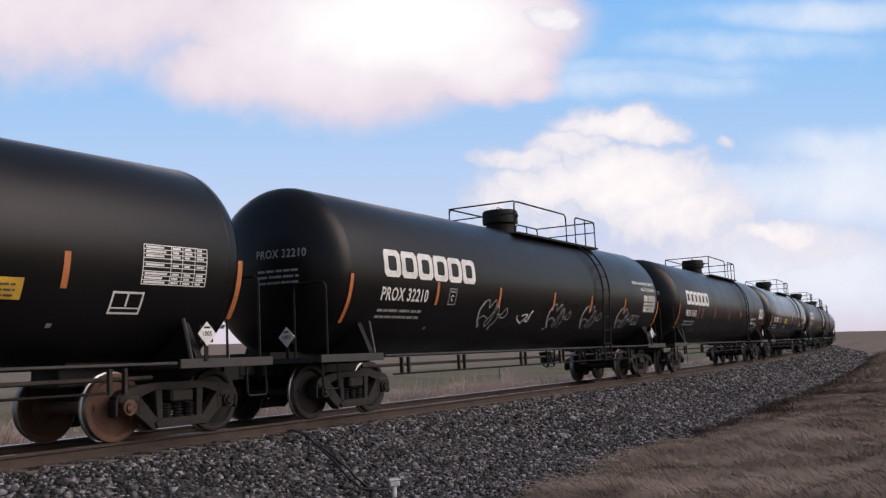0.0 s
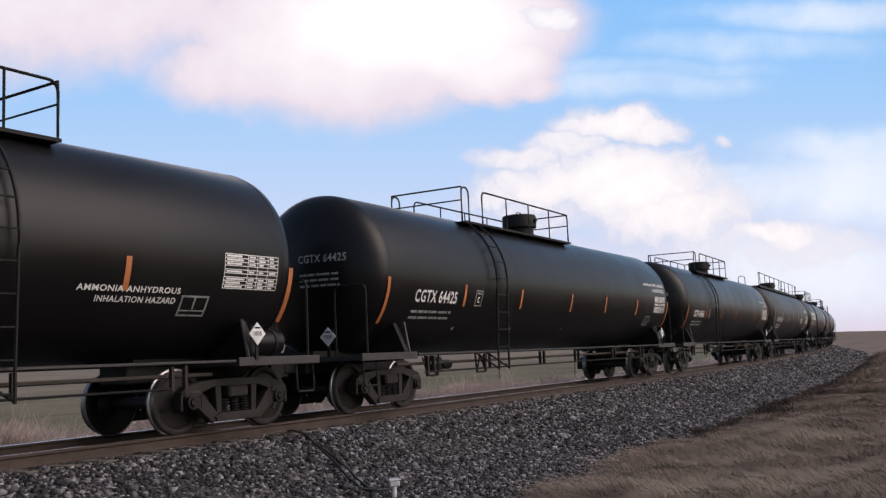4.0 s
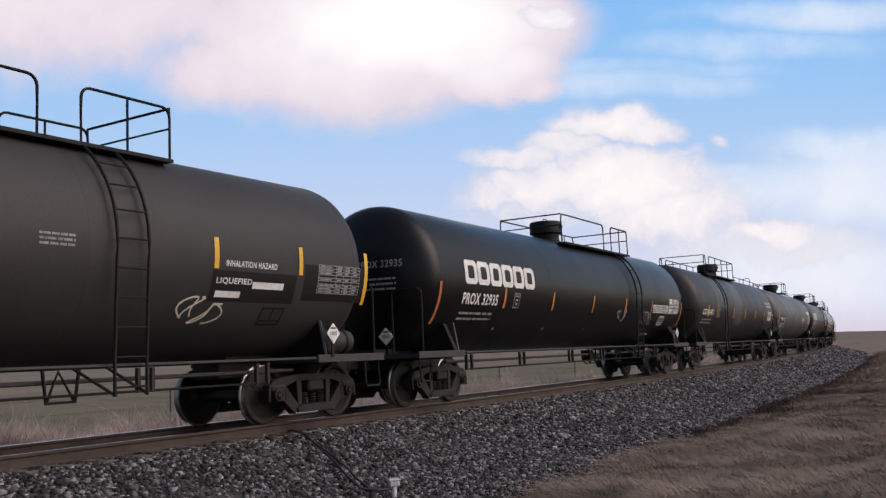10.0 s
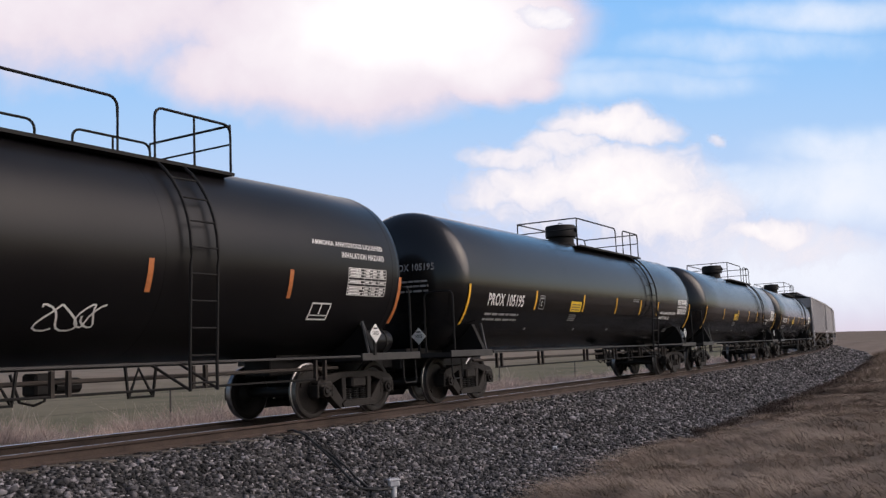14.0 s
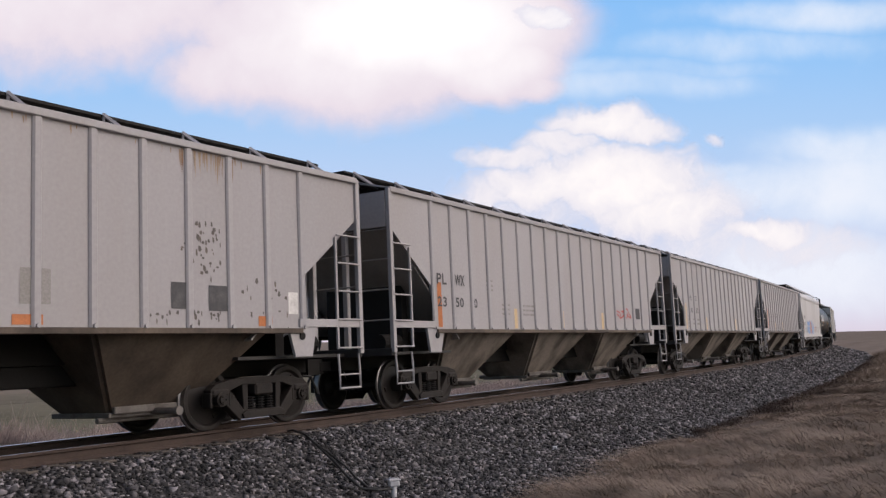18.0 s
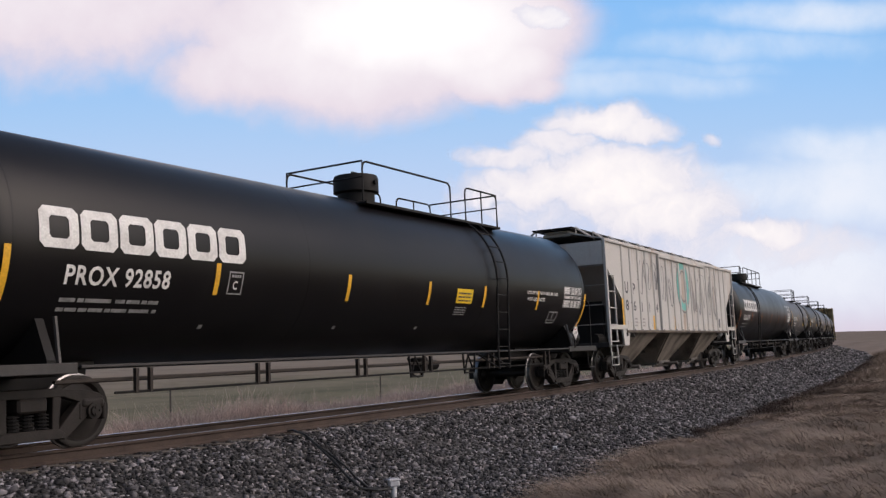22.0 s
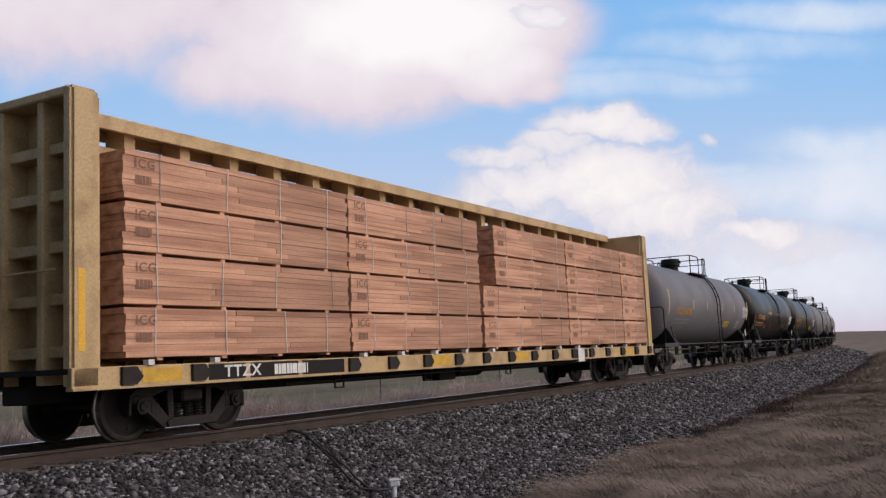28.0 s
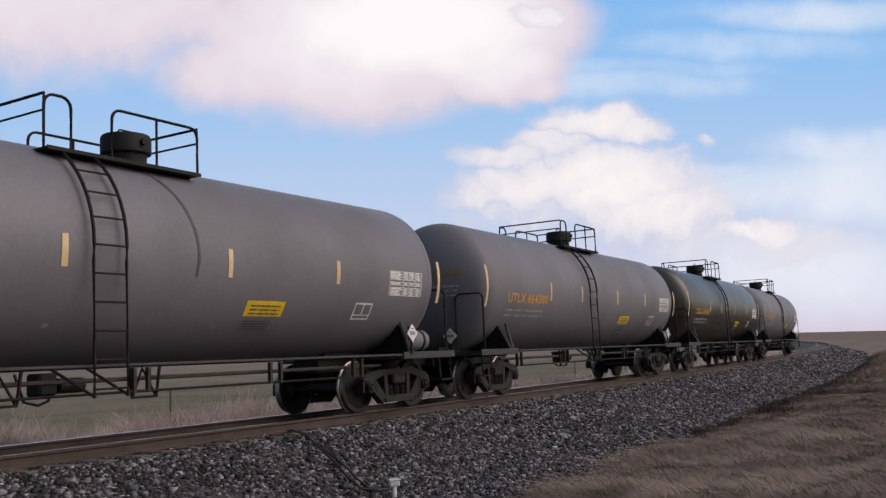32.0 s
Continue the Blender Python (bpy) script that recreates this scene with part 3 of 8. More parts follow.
# ---------------------------------------------------------------- ballast bed, ties and rails
BED = [(-4.3, -1.2), (-3.4, -0.95), (-1.75, -0.3), (-1.4, -0.2), (-0.8, -0.19), (0.8, -0.17), (1.4, -0.17), (1.8, -0.24), (2.6, -0.52), (3.4, -0.78), (4.2, -0.95), (5.0, -1.02), (5.6, -1.08), (6.2, -1.25)]


def bed_height(q):
    return np.interp(q, [b[0] for b in BED], [b[1] for b in BED])


def sweep(name, profile, s0, s1, step, mats, closed=True, smooth=False, face_mats=None, wobble=0.0):
    """A section in (q, z) carried along the line."""
    ss = np.arange(s0, s1 + step * 0.5, step)
    verts, faces = [], []
    n = len(profile)
    rnd = random.Random(5)
    for s in ss:
        for q, z in profile:
            p = on_line(s, q + rnd.uniform(-1, 1) * wobble, z + rnd.uniform(-1, 1) * wobble * 0.4)
            verts.append(tuple(p))
    idx = []
    for j in range(len(ss) - 1):
        for i in range(n if closed else n - 1):
            k = (i + 1) % n
            faces.append((j * n + i, j * n + k, (j + 1) * n + k, (j + 1) * n + i))
            idx.append(face_mats[i] if face_mats else 0)
    me = raw_mesh(name, verts, faces, mats, smooth=smooth)
    me.polygons.foreach_set("material_index", idx)
    me.update()
    return me


ballast = tagged(new("ballast", sweep("ballast", BED, -330, 440, 0.8, M_BALLAST, closed=False, wobble=0.03)), "grey crushed-stone ballast bed under the track", "ballast", "", "structure")

RAIL = [(-0.075, -0.17), (0.075, -0.17), (0.075, -0.157), (0.012, -0.13), (0.009, -0.05), (0.036, -0.035), (0.037, -0.006), (0.03, 0.0), (-0.008, 0.0), (-0.03, 0.0), (-0.037, -0.006), (-0.036, -0.035), (-0.009, -0.05), (-0.012, -0.13), (-0.075, -0.157)]
for side, rail_label in ((1, "rusty steel rail on the outer side of the curve"), (-1, "rusty steel rail with a polished running top")):
    prof = [(0.7525 * side + q, z + CANT * 0.7525 * side) for q, z in RAIL]
    me = sweep("rail", prof, -400, 440, 1.0, [M_RAILSIDE, M_RAILTOP], face_mats=[0] * 7 + [0 if side > 0 else 1, 1, 0] + [0] * 5)
    tagged(new("rail", me), rail_label, "rail", "rails of the track", "structure")


def build_ties():
    bm = bmesh.new()
    box(bm, -0.11, 0.11, -1.3, 1.3, -0.18, 0.0, bevel=0.012)
    me = mesh_of("tie", bm, M_TIE)
    rnd = random.Random(3)
    k = 0
    for i in range(110):
        s = -14 + i * 0.52 + rnd.uniform(-0.02, 0.02)
        a = float(np.interp(s, S_AXIS, LINE_TURN))
        p = on_line(s, 0, -0.172 + 0.005)
        ob = tagged(new("tie", me), "weathered wooden sleeper bedded in ballast", "railway tie", "ties under the rails")
        ob.matrix_basis = Matrix.Translation(p) @ Euler((-CANT, 0, a)).to_matrix().to_4x4()


build_ties()


# ---------------------------------------------------------------- lettering
TEXTS = {}


def text_shape(body):
    """The outline of a line of text as vertices (scaled to one high) and faces, and its width."""
    if body not in TEXTS:
        cu = bpy.data.curves.new("text", "FONT")
        cu.body, cu.resolution_u = body, 3
        cu.offset, cu.space_character = 0.022, 1.1
        ob = bpy.data.objects.new("text", cu)
        scene.collection.objects.link(ob)
        dg = bpy.context.evaluated_depsgraph_get()
        me = ob.evaluated_get(dg).to_mesh()
        co = np.array([v.co[:2] for v in me.vertices])
        co -= co.min(axis=0)
        top = co[:, 1].max()
        faces = [tuple(p.vertices) for p in me.polygons]
        TEXTS[body] = (co / top, faces)
        ob.evaluated_get(dg).to_mesh_clear()
        bpy.data.objects.remove(ob)
        bpy.data.curves.remove(cu)
    return TEXTS[body]



# the lettering on the cars, outlined once
for body in ("0", "1", "1005", "1075", "C", "LD LMT  222900 lbs  101 100 kg", "LT WT   63100 lbs  28 600 kg", "162", "18", "18162", "19", "19735", "21", "21323", "23", "23500", "3", "32", "33025", "33930", "350101", "4", "50", "6", "735", "8", "AMMONIA ANHYDROUS", "AMMONIA ANHYDROUS LIQUEFIED", "ANHYDROUS AMMONIA", "CGTX 64365", "CGTX 64413", "CGTX 64416", "CGTX 64425", "CGTX 64436", "CX", "GATX 208814", "GATX 60501", "gROM", "ICG", "INHALATION HAZARD", "ITWX 33025", "LIQUEFIED", "LIQUEFIED PETROLEUM GAS", "MCEX", "MOLTEN SULFUR", "NOT-ODORIZED", "P", "PL", "PLCX", "PLWX", "PROX 105078", "PROX 105195", "PROX 105200", "PROX 105204", "PROX 31815", "PROX 32195", "PROX 32210", "PROX 32324", "PROX 32935", "PROX 33279", "PROX 33675", "PROX 92858", "SRIX 33930", "TILX 135527", "TILX 135591", "TILX 135594", "TTZX", "U", "UTLX 664380", "UTLX 664382", "UTLX 664385", "UTLX 664386", "UTLX 664524", "UTLX 664526", "UTLX 664530", "WX"):
    text_shape(body)


def text_bm(body, width, height):
    co, faces = text_shape(body)
    w = co[:, 0].max()
    bm = bmesh.new()
    vs = [bm.verts.new((x / w * width, y * height, 0)) for x, y in co]
    for f in faces:
        try:
            bm.faces.new([vs[i] for i in f])
        except ValueError:
            pass
    return bm


def bars_bm(rows, width, height, rnd, fill=0.7):
    """Writing too small to read: rows of short bars."""
    bm = bmesh.new()
    step = height / rows
    for r in range(rows):
        x = 0.0
        while x < width * 0.98:
            w = min(rnd.uniform(0.06, 0.3) * width, width - x)
            flat(bm, x, x + w * 0.86, r * step, r * step + step * fill)
            x += w
    return bm


def flat(bm, x0, x1, y0, y1):
    vs = [bm.verts.new(p) for p in ((x0, y0, 0), (x1, y0, 0), (x1, y1, 0), (x0, y1, 0))]
    return bm.faces.new(vs)


def table_bm(width, height):
    """A stencilled test table: frame, ruled lines and rows of bars."""
    bm = bmesh.new()
    rnd = random.Random(12)
    n = 9
    step = height / n
    for r in range(n + 1):
        flat(bm, 0, width, r * step - 0.006, r * step + 0.006)
    for x in (0.0, 0.42, 0.6, 0.8, 1.0):
        flat(bm, x * width - 0.006, x * width + 0.006, 0, height)
    for r in range(n):
        if r in (3, 5):
            continue
        flat(bm, 0.03 * width, width * rnd.uniform(0.3, 0.4), r * step + step * 0.25, r * step + step * 0.75)
        for x in (0.44, 0.63, 0.83):
            flat(bm, x * width, (x + rnd.uniform(0.08, 0.13)) * width, r * step + step * 0.25, r * step + step * 0.75)
    return bm


def frame_bm(width, height, t=0.03, cross=True):
    """A stencilled box: its outline, and a cross bar."""
    bm = bmesh.new()
    flat(bm, 0, width, 0, t)
    flat(bm, 0, width, height - t, height)
    flat(bm, 0, t, t, height - t)
    flat(bm, width - t, width, t, height - t)
    if cross:
        flat(bm, t, width - t, height * 0.25, height * 0.25 + t * 0.7)
        flat(bm, width * 0.47, width * 0.53, height * 0.25 + t, height - t)
    return bm


def block_bm(width, height):
    """One plain hollow block with cut corners of an owner's mark."""
    bm = bmesh.new()
    w, c, th = width, height * 0.14, height * 0.27
    o = [(c, 0), (w - c, 0), (w, c), (w, height - c), (w - c, height), (c, height), (0, height - c), (0, c)]
    k = [(w * 0.5 + (px - w * 0.5) * (1 - 2 * th / w), height * 0.5 + (py - height * 0.5) * (1 - 2 * th * 0.85 / height)) for px, py in o]
    a = [bm.verts.new((*p, 0)) for p in o]
    b = [bm.verts.new((*p, 0)) for p in k]
    for j in range(8):
        l = (j + 1) % 8
        bm.faces.new((a[j], a[l], b[l], b[j]))
    return bm


def curve_through(points, n=8):
    """A smooth line through the points."""
    p = [Vector((x, y, 0)) for x, y in points]
    p = [2 * p[0] - p[1]] + p + [2 * p[-1] - p[-2]]
    out = []
    for i in range(1, len(p) - 2):
        for j in range(n):
            u = j / n
            out.append(0.5 * (2 * p[i] + (p[i + 1] - p[i - 1]) * u + (2 * p[i - 1] - 5 * p[i] + 4 * p[i + 1] - p[i + 2]) * u * u + (3 * p[i] - p[i - 1] - 3 * p[i + 1] + p[i + 2]) * u ** 3))
    return out + [p[-2]]


THROW_UP = (((0.12, 0.95), (0.0, 0.65), (0.05, 0.3), (0.2, 0.0)),
            ((0.12, 0.95), (0.25, 1.0), (0.3, 0.75), (0.42, 0.95), (0.5, 1.0), (0.52, 0.7), (0.42, 0.4), (0.33, 0.2)),
            ((0.33, 0.2), (0.42, 0.05), (0.5, 0.3), (0.55, 0.6), (0.62, 0.85), (0.68, 0.6)),
            ((0.55, 0.0), (0.62, 0.12), (0.7, 0.35), (0.66, 0.55), (0.78, 0.5), (0.92, 0.75), (1.0, 0.55), (0.9, 0.4), (0.75, 0.42)),
            ((0.05, 0.3), (0.2, 0.45), (0.35, 0.35)))


def throw_up_bm(width, height):
    """Sprayed bubble shapes: fat looping outlines behind a thick bracket."""
    bm = bmesh.new()
    for i, stroke in enumerate(THROW_UP):
        ribbon(bm, [Vector((q.x * width, q.y * height, 0)) for q in curve_through(stroke)], 0.07 if i == 0 else 0.032)
    return bm


def scribble_bm(width, height, seed, strokes=6, thick=0.03):
    """Sprayed scrawl: looping strokes of an even width."""
    bm = bmesh.new()
    rnd = random.Random(seed)
    for s in range(strokes):
        cx, cy = width * (s + 0.5) / strokes, height * rnd.uniform(0.35, 0.65)
        ax, ay = width / strokes * rnd.uniform(0.45, 0.9), height * rnd.uniform(0.3, 0.5)
        p1, p2, turns = rnd.uniform(0, 6.28), rnd.uniform(0, 6.28), rnd.uniform(0.6, 1.4)
        pts = []
        for i in range(25):
            a = i / 24 * math.tau * turns
            pts.append(Vector((cx + ax * math.cos(a + p1) * (0.6 + 0.4 * math.sin(a * 1.7)), min(height, max(0, cy + ay * math.sin(a * 1.3 + p2))), 0)))
        ribbon(bm, pts, thick)
    return bm


def ribbon(bm, pts, thick):
    prev = None
    for i, p in enumerate(pts):
        d = pts[min(i + 1, len(pts) - 1)] - pts[max(i - 1, 0)]
        if d.length < 1e-6:
            continue
        n = Vector((-d.y, d.x, 0)).normalized() * thick / 2
        cur = (bm.verts.new(p - n), bm.verts.new(p + n))
        if prev:
            try:
                bm.faces.new((prev[0], cur[0], cur[1], prev[1]))
            except ValueError:
                pass
        prev = cur


def cut_rows(bm, step):
    """Splits flat writing into strips, so that it can follow a curved wall."""
    ys = [v.co.y for v in bm.verts]
    y = math.ceil(min(ys) / step) * step
    while y < max(ys):
        bmesh.ops.bisect_plane(bm, geom=bm.verts[:] + bm.edges[:] + bm.faces[:], plane_co=(0, y, 0), plane_no=(0, 1, 0))
        y += step


LIFT = [0]


def on_tank(name, bm, material, car, x, angle, tank, label="", lift=None):
    """Lays flat writing on the viewer's side of the tank: its lower left corner at x and at that angle over the tank's middle height."""
    R, zc = tank
    cut_rows(bm, 0.13)
    LIFT[0] = (LIFT[0] + 1) % 5
    off = R + (lift or 0.007 + LIFT[0] * 0.0012)
    for v in bm.verts:
        th = radians(angle) + v.co.y / R
        v.co = Vector((x + v.co.x, -off * math.cos(th), zc + off * math.sin(th)))
    return part(name, bm, material, car, label)


def on_side(name, bm, material, car, x, y, z, label=""):
    """Lays flat writing on an upright wall that faces the viewer."""
    for v in bm.verts:
        v.co = Vector((x + v.co.x, y, z + v.co.y))
    return part(name, bm, material, car, label)


def on_head(name, bm, material, car, y, z, tank, half, depth, label=""):
    """Lays flat writing on the tank's round end that faces down the line."""
    R, zc = tank
    cut_rows(bm, 0.12)
    for v in bm.verts:
        yy, zz = y - v.co.x, z + v.co.y
        r = min(0.995, math.hypot(yy, zz - zc) / R)
        v.co = Vector((-half + depth * (1 - math.sqrt(1 - r * r)) - 0.012, yy, zz))
    return part(name, bm, material, car, label)


def patch_bm(w, h):
    bm = bmesh.new()
    flat(bm, 0, w, 0, h)
    return bm


# ---------------------------------------------------------------- bogies
AXLE_Z, WHEELBASE = 0.457, 1.778


def bogie_meshes():
    m = {}
    bm = bmesh.new()
    half = [(-1.02, 0.0), (-1.02, 0.066), (-0.87, 0.07), (-0.86, 0.13), (-0.79, 0.145), (-0.775, 0.2), (-0.75, 0.35), (-0.795, 0.385), (-0.802, 0.43), (-0.795, 0.455),
            (-0.715, 0.459), (-0.705, 0.482), (-0.675, 0.484), (-0.665, 0.46), (-0.665, 0.39), (-0.7, 0.35), (-0.725, 0.2), (-0.67, 0.14), (-0.64, 0.09)]
    prof = half + [(-y, r) for y, r in half[::-1]]
    idx = [0] * (len(prof) - 1)
    for i, ((y0, r0), (y1, r1)) in enumerate(zip(prof, prof[1:])):
        if min(r0, r1) > 0.44 and abs(y0) < 0.8 and abs(y1) < 0.8:
            idx[i] = 1
    lathe(bm, prof, 28, along="y", mats=idx)
    bmesh.ops.recalc_face_normals(bm, faces=bm.faces[:])
    for dx in (-0.28, 0.28):                        # lugs cast on the wheel plates
        for sy in (-1, 1):
            box(bm, dx - 0.03, dx + 0.03, sy * 0.755, sy * 0.78, -0.02, 0.05)
    m["wheelset"] = mesh_of("wheelset", bm, [M_WHEEL, M_TREAD], smooth=True, angle=0.7)
    m["wheelset_rusty"] = m["wheelset"].copy()
    m["wheelset_rusty"].materials[0] = M_RUST_WHEEL
    bm = bmesh.new()                                # cast side frame
    t = 0.075
    prism(bm, [(-1.06, 0.5), (-1.08, 0.6), (-0.98, 0.68), (-0.7, 0.735), (-0.3, 0.765), (0.3, 0.765), (0.7, 0.735), (0.98, 0.68), (1.08, 0.6), (1.06, 0.5), (0.78, 0.55), (0.45, 0.655), (-0.45, 0.655), (-0.78, 0.55)], -t, t)
    for s in (-1, 1):
        prism(bm, [(s * 0.7, 0.6), (s * 0.93, 0.53), (s * 0.84, 0.42), (s * 0.48, 0.13), (s * 0.35, 0.22)], -t, t)
        prism(bm, [(s * 0.3, 0.2), (s * 0.4, 0.24), (s * 0.43, 0.68), (s * 0.31, 0.68)], -t * 0.9, t * 0.9)
        box(bm, s * 0.889 - 0.17, s * 0.889 + 0.17, -0.1, 0.1, 0.5, 0.62, bevel=0.03)
        box(bm, s * 0.7 - 0.02, s * 0.7 + 0.02, -0.085, 0.085, 0.36, 0.56, bevel=0.01)
        box(bm, s * 1.07 - 0.03, s * 1.07 + 0.02, -0.085, 0.085, 0.34, 0.56, bevel=0.01)
    prism(bm, [(-0.42, 0.15), (0.42, 0.15), (0.46, 0.22), (0.36, 0.275), (-0.36, 0.275), (-0.46, 0.22)], -t * 1.4, t * 1.4)
    bmesh.ops.bevel(bm, geom=bm.edges[:], offset=0.008, segments=1, affect="EDGES")
    m["side_frame"] = mesh_of("side_frame", bm, M_BOGIE)
    bm = bmesh.new()                                # spring nest: coils side by side
    for x in (-0.2, 0.0, 0.2):
        prof = [(0.0, 0.0)]
        n = 5
        for i in range(n):
            z = i * 0.2 / n
            prof += [(z + 0.002, 0.055), (z + 0.01, 0.085), (z + 0.02, 0.085), (z + 0.03, 0.055)]
        prof += [(0.2, 0.0)]
        b2 = bmesh.new()
        lathe(b2, prof, 9, along="x")
        bmesh.ops.transform(b2, matrix=Matrix.Translation((x, 0, 0.275)) @ Euler((0, -math.pi / 2, 0)).to_matrix().to_4x4(), verts=b2.verts)
        tmp = bpy.data.meshes.new("t")
        b2.to_mesh(tmp)
        b2.free()
        bm.from_mesh(tmp)
        bpy.data.meshes.remove(tmp)
    bmesh.ops.recalc_face_normals(bm, faces=bm.faces[:])
    m["spring_nest"] = mesh_of("spring_nest", bm, M_FRAME)
    bm = bmesh.new()                                # bolster with centre plate and bearers
    box(bm, -0.2, 0.2, -1.12, 1.12, 0.48, 0.66, bevel=0.03)
    box(bm, -0.24, 0.24, -0.5, 0.5, 0.42, 0.74, bevel=0.03)
    rod(bm, (0, 0, 0.7), (0, 0, 0.86), 0.2, 16)
    for s in (-1, 1):
        box(bm, -0.1, 0.1, s * 0.64 - 0.08, s * 0.64 + 0.08, 0.66, 0.76)
    m["bogie"] = mesh_of("bogie", bm, M_BOGIE)
    bm = bmesh.new()                                # bearing end cap with bolts
    rod(bm, (0, -0.06, 0), (0, 0.06, 0), 0.105, 14)
    rod(bm, (0, -0.09, 0), (0, -0.05, 0), 0.07, 10)
    for k3 in range(3):
        a = k3 * math.tau / 3
        rod(bm, (0.045 * math.cos(a), -0.105, 0.045 * math.sin(a)), (0.045 * math.cos(a), -0.08, 0.045 * math.sin(a)), 0.013, 6)
    m["bearing_cap"] = mesh_of("bearing_cap", bm, M_BOGIE)
    m["bearing_cap_rusty"] = m["bearing_cap"].copy()
    m["bearing_cap_rusty"].materials[0] = M_RUST_WHEEL
    bm = bmesh.new()                                # brake beam with its shoes
    rod(bm, (0, -0.8, 0), (0, 0.8, 0), 0.045, 8)
    for s in (-1, 1):
        box(bm, -0.06, 0.05, s * 0.75 - 0.05, s * 0.75 + 0.05, -0.14, 0.14, bevel=0.02)
    m["brake_beam"] = mesh_of("brake_beam", bm, M_FRAME)
    return m


BOGIE = bogie_meshes()
WHEELSETS = []          # (wheelset, the car's place on the line, the axle's place on the car)


def add_bogie(car, x, s_car, rusty=False):
    b = part("bogie", BOGIE["bogie"], None, car, at=pose(x, 0, 0))
    for sy in (-1, 1):
        part("side_frame", BOGIE["side_frame"], None, b, at=pose(0, sy * 0.99, 0))
        part("spring_nest", BOGIE["spring_nest"], None, b, at=pose(0, sy * 0.99, 0))
        for sx in (-1, 1):
            cap = "bearing_cap_rusty" if rusty and sx < 0 else "bearing_cap"
            part("bearing_cap", BOGIE[cap], None, b, at=pose(sx * WHEELBASE / 2, sy * 1.05, AXLE_Z, 0, 0, 0 if sy < 0 else 180))
    for sx in (-1, 1):
        w = part("wheelset", BOGIE["wheelset_rusty" if rusty and sx < 0 else "wheelset"], None, b, at=pose(sx * WHEELBASE / 2, 0, AXLE_Z))
        WHEELSETS.append((w, s_car, x + sx * WHEELBASE / 2, sx * WHEELBASE / 2))
        part("brake_beam", BOGIE["brake_beam"], None, b, at=pose(sx * 0.36, 0, 0.4))


def coupler_mesh():
    bm = bmesh.new()
    box(bm, -0.62, -0.1, -0.09, 0.09, 0.77, 0.95, bevel=0.02)
    prism(bm, [(-0.22, 0.72), (0.08, 0.72), (0.1, 1.0), (-0.22, 1.0)], -0.17, 0.06)
    box(bm, -0.02, 0.12, -0.02, 0.16, 0.74, 0.99, bevel=0.03)
    rod(bm, (0.05, 0.1, 0.7), (0.05, 0.1, 1.04), 0.03, 8)
    return mesh_of("coupler", bm, M_FRAME)


COUPLER = coupler_mesh()


def hose_mesh():
    bm = bmesh.new()
    pipe(bm, [(-0.5, -0.3, 0.72), (-0.3, -0.32, 0.7), (-0.15, -0.3, 0.5), (0.0, -0.2, 0.4), (0.1, -0.14, 0.4)], 0.025, 6)
    return mesh_of("air_hose", bm, M_CABLE)


HOSE = hose_mesh()
TRAIN = []               # (thing, the car's place on the line at the start, half the bogie spacing, pose on the car)


def add_ends(car, L, s_mid, over, rusty=False):
    for sx in (-1, 1):
        turn = 0 if sx > 0 else 180
        add_bogie(car, sx * (L / 2 - over), s_mid, rusty and sx > 0)
        part("coupler", COUPLER, None, car, at=pose(sx * (L / 2 - 0.06), 0, 0, 0, 0, turn))
        part("air_hose", HOSE, None, car, at=pose(sx * (L / 2 - 0.1), 0, 0, 0, 0, turn))


# ---------------------------------------------------------------- tank cars
SHARED = {}


def shared(key, make):
    if key not in SHARED:
        SHARED[key] = make()
    return SHARED[key]


def tank_mesh(R, half, depth, mat):
    bm = bmesh.new()
    n = 9
    prof = []
    for i in range(n + 1):
        a = i / n * math.pi / 2
        prof.append((-half + depth * (1 - math.cos(a)), R * math.sin(a)))
    body = [(x, R) for x in np.linspace(-half + depth, half - depth, 8)]
    for x, r in body[1:-1]:
        prof.append((x, R))
    prof += [(-x, r) for x, r in prof[n::-1]]
    lathe(bm, prof, 64)
    bmesh.ops.recalc_face_normals(bm, faces=bm.faces[:])
    return mesh_of("tank", bm, mat, smooth=True, angle=0.8)


def hoop_bm(x, y0, y1, z0, z1, r=0.02):
    bm = bmesh.new()
    pipe(bm, arch((x, y0, z0), (x, y1, z0), z1, 0.12), r, 6)
    return bm


def end_platform_bm(x0, x1, sy):
    bm = bmesh.new()
    a, b = min(x0, x1), max(x0, x1)
    box(bm, a, b, sy * 0.36, sy * 1.46, 1.0, 1.03)
    box(bm, a, b, sy * 1.43, sy * 1.47, 0.93, 1.06, bevel=0.008)
    box(bm, a, a + 0.05, sy * 0.36, sy * 1.43, 0.94, 1.0)
    return bm


def railing_parts(car, x0, x1, y, z0, z1, posts, label=""):
    """A bent rail along the car with posts, and a lower rail."""
    bm = bmesh.new()
    pipe(bm, arch((x0, y, z0), (x1, y, z0), z1, 0.14), 0.021, 6)
    rail_ob = part("railing", bm, M_FRAME, car, label)
    for x in posts:
        b2 = bmesh.new()
        rod(b2, (x, y, z0), (x, y, z1), 0.018, 6)
        part("post", b2, M_FRAME, rail_ob)
    return rail_ob


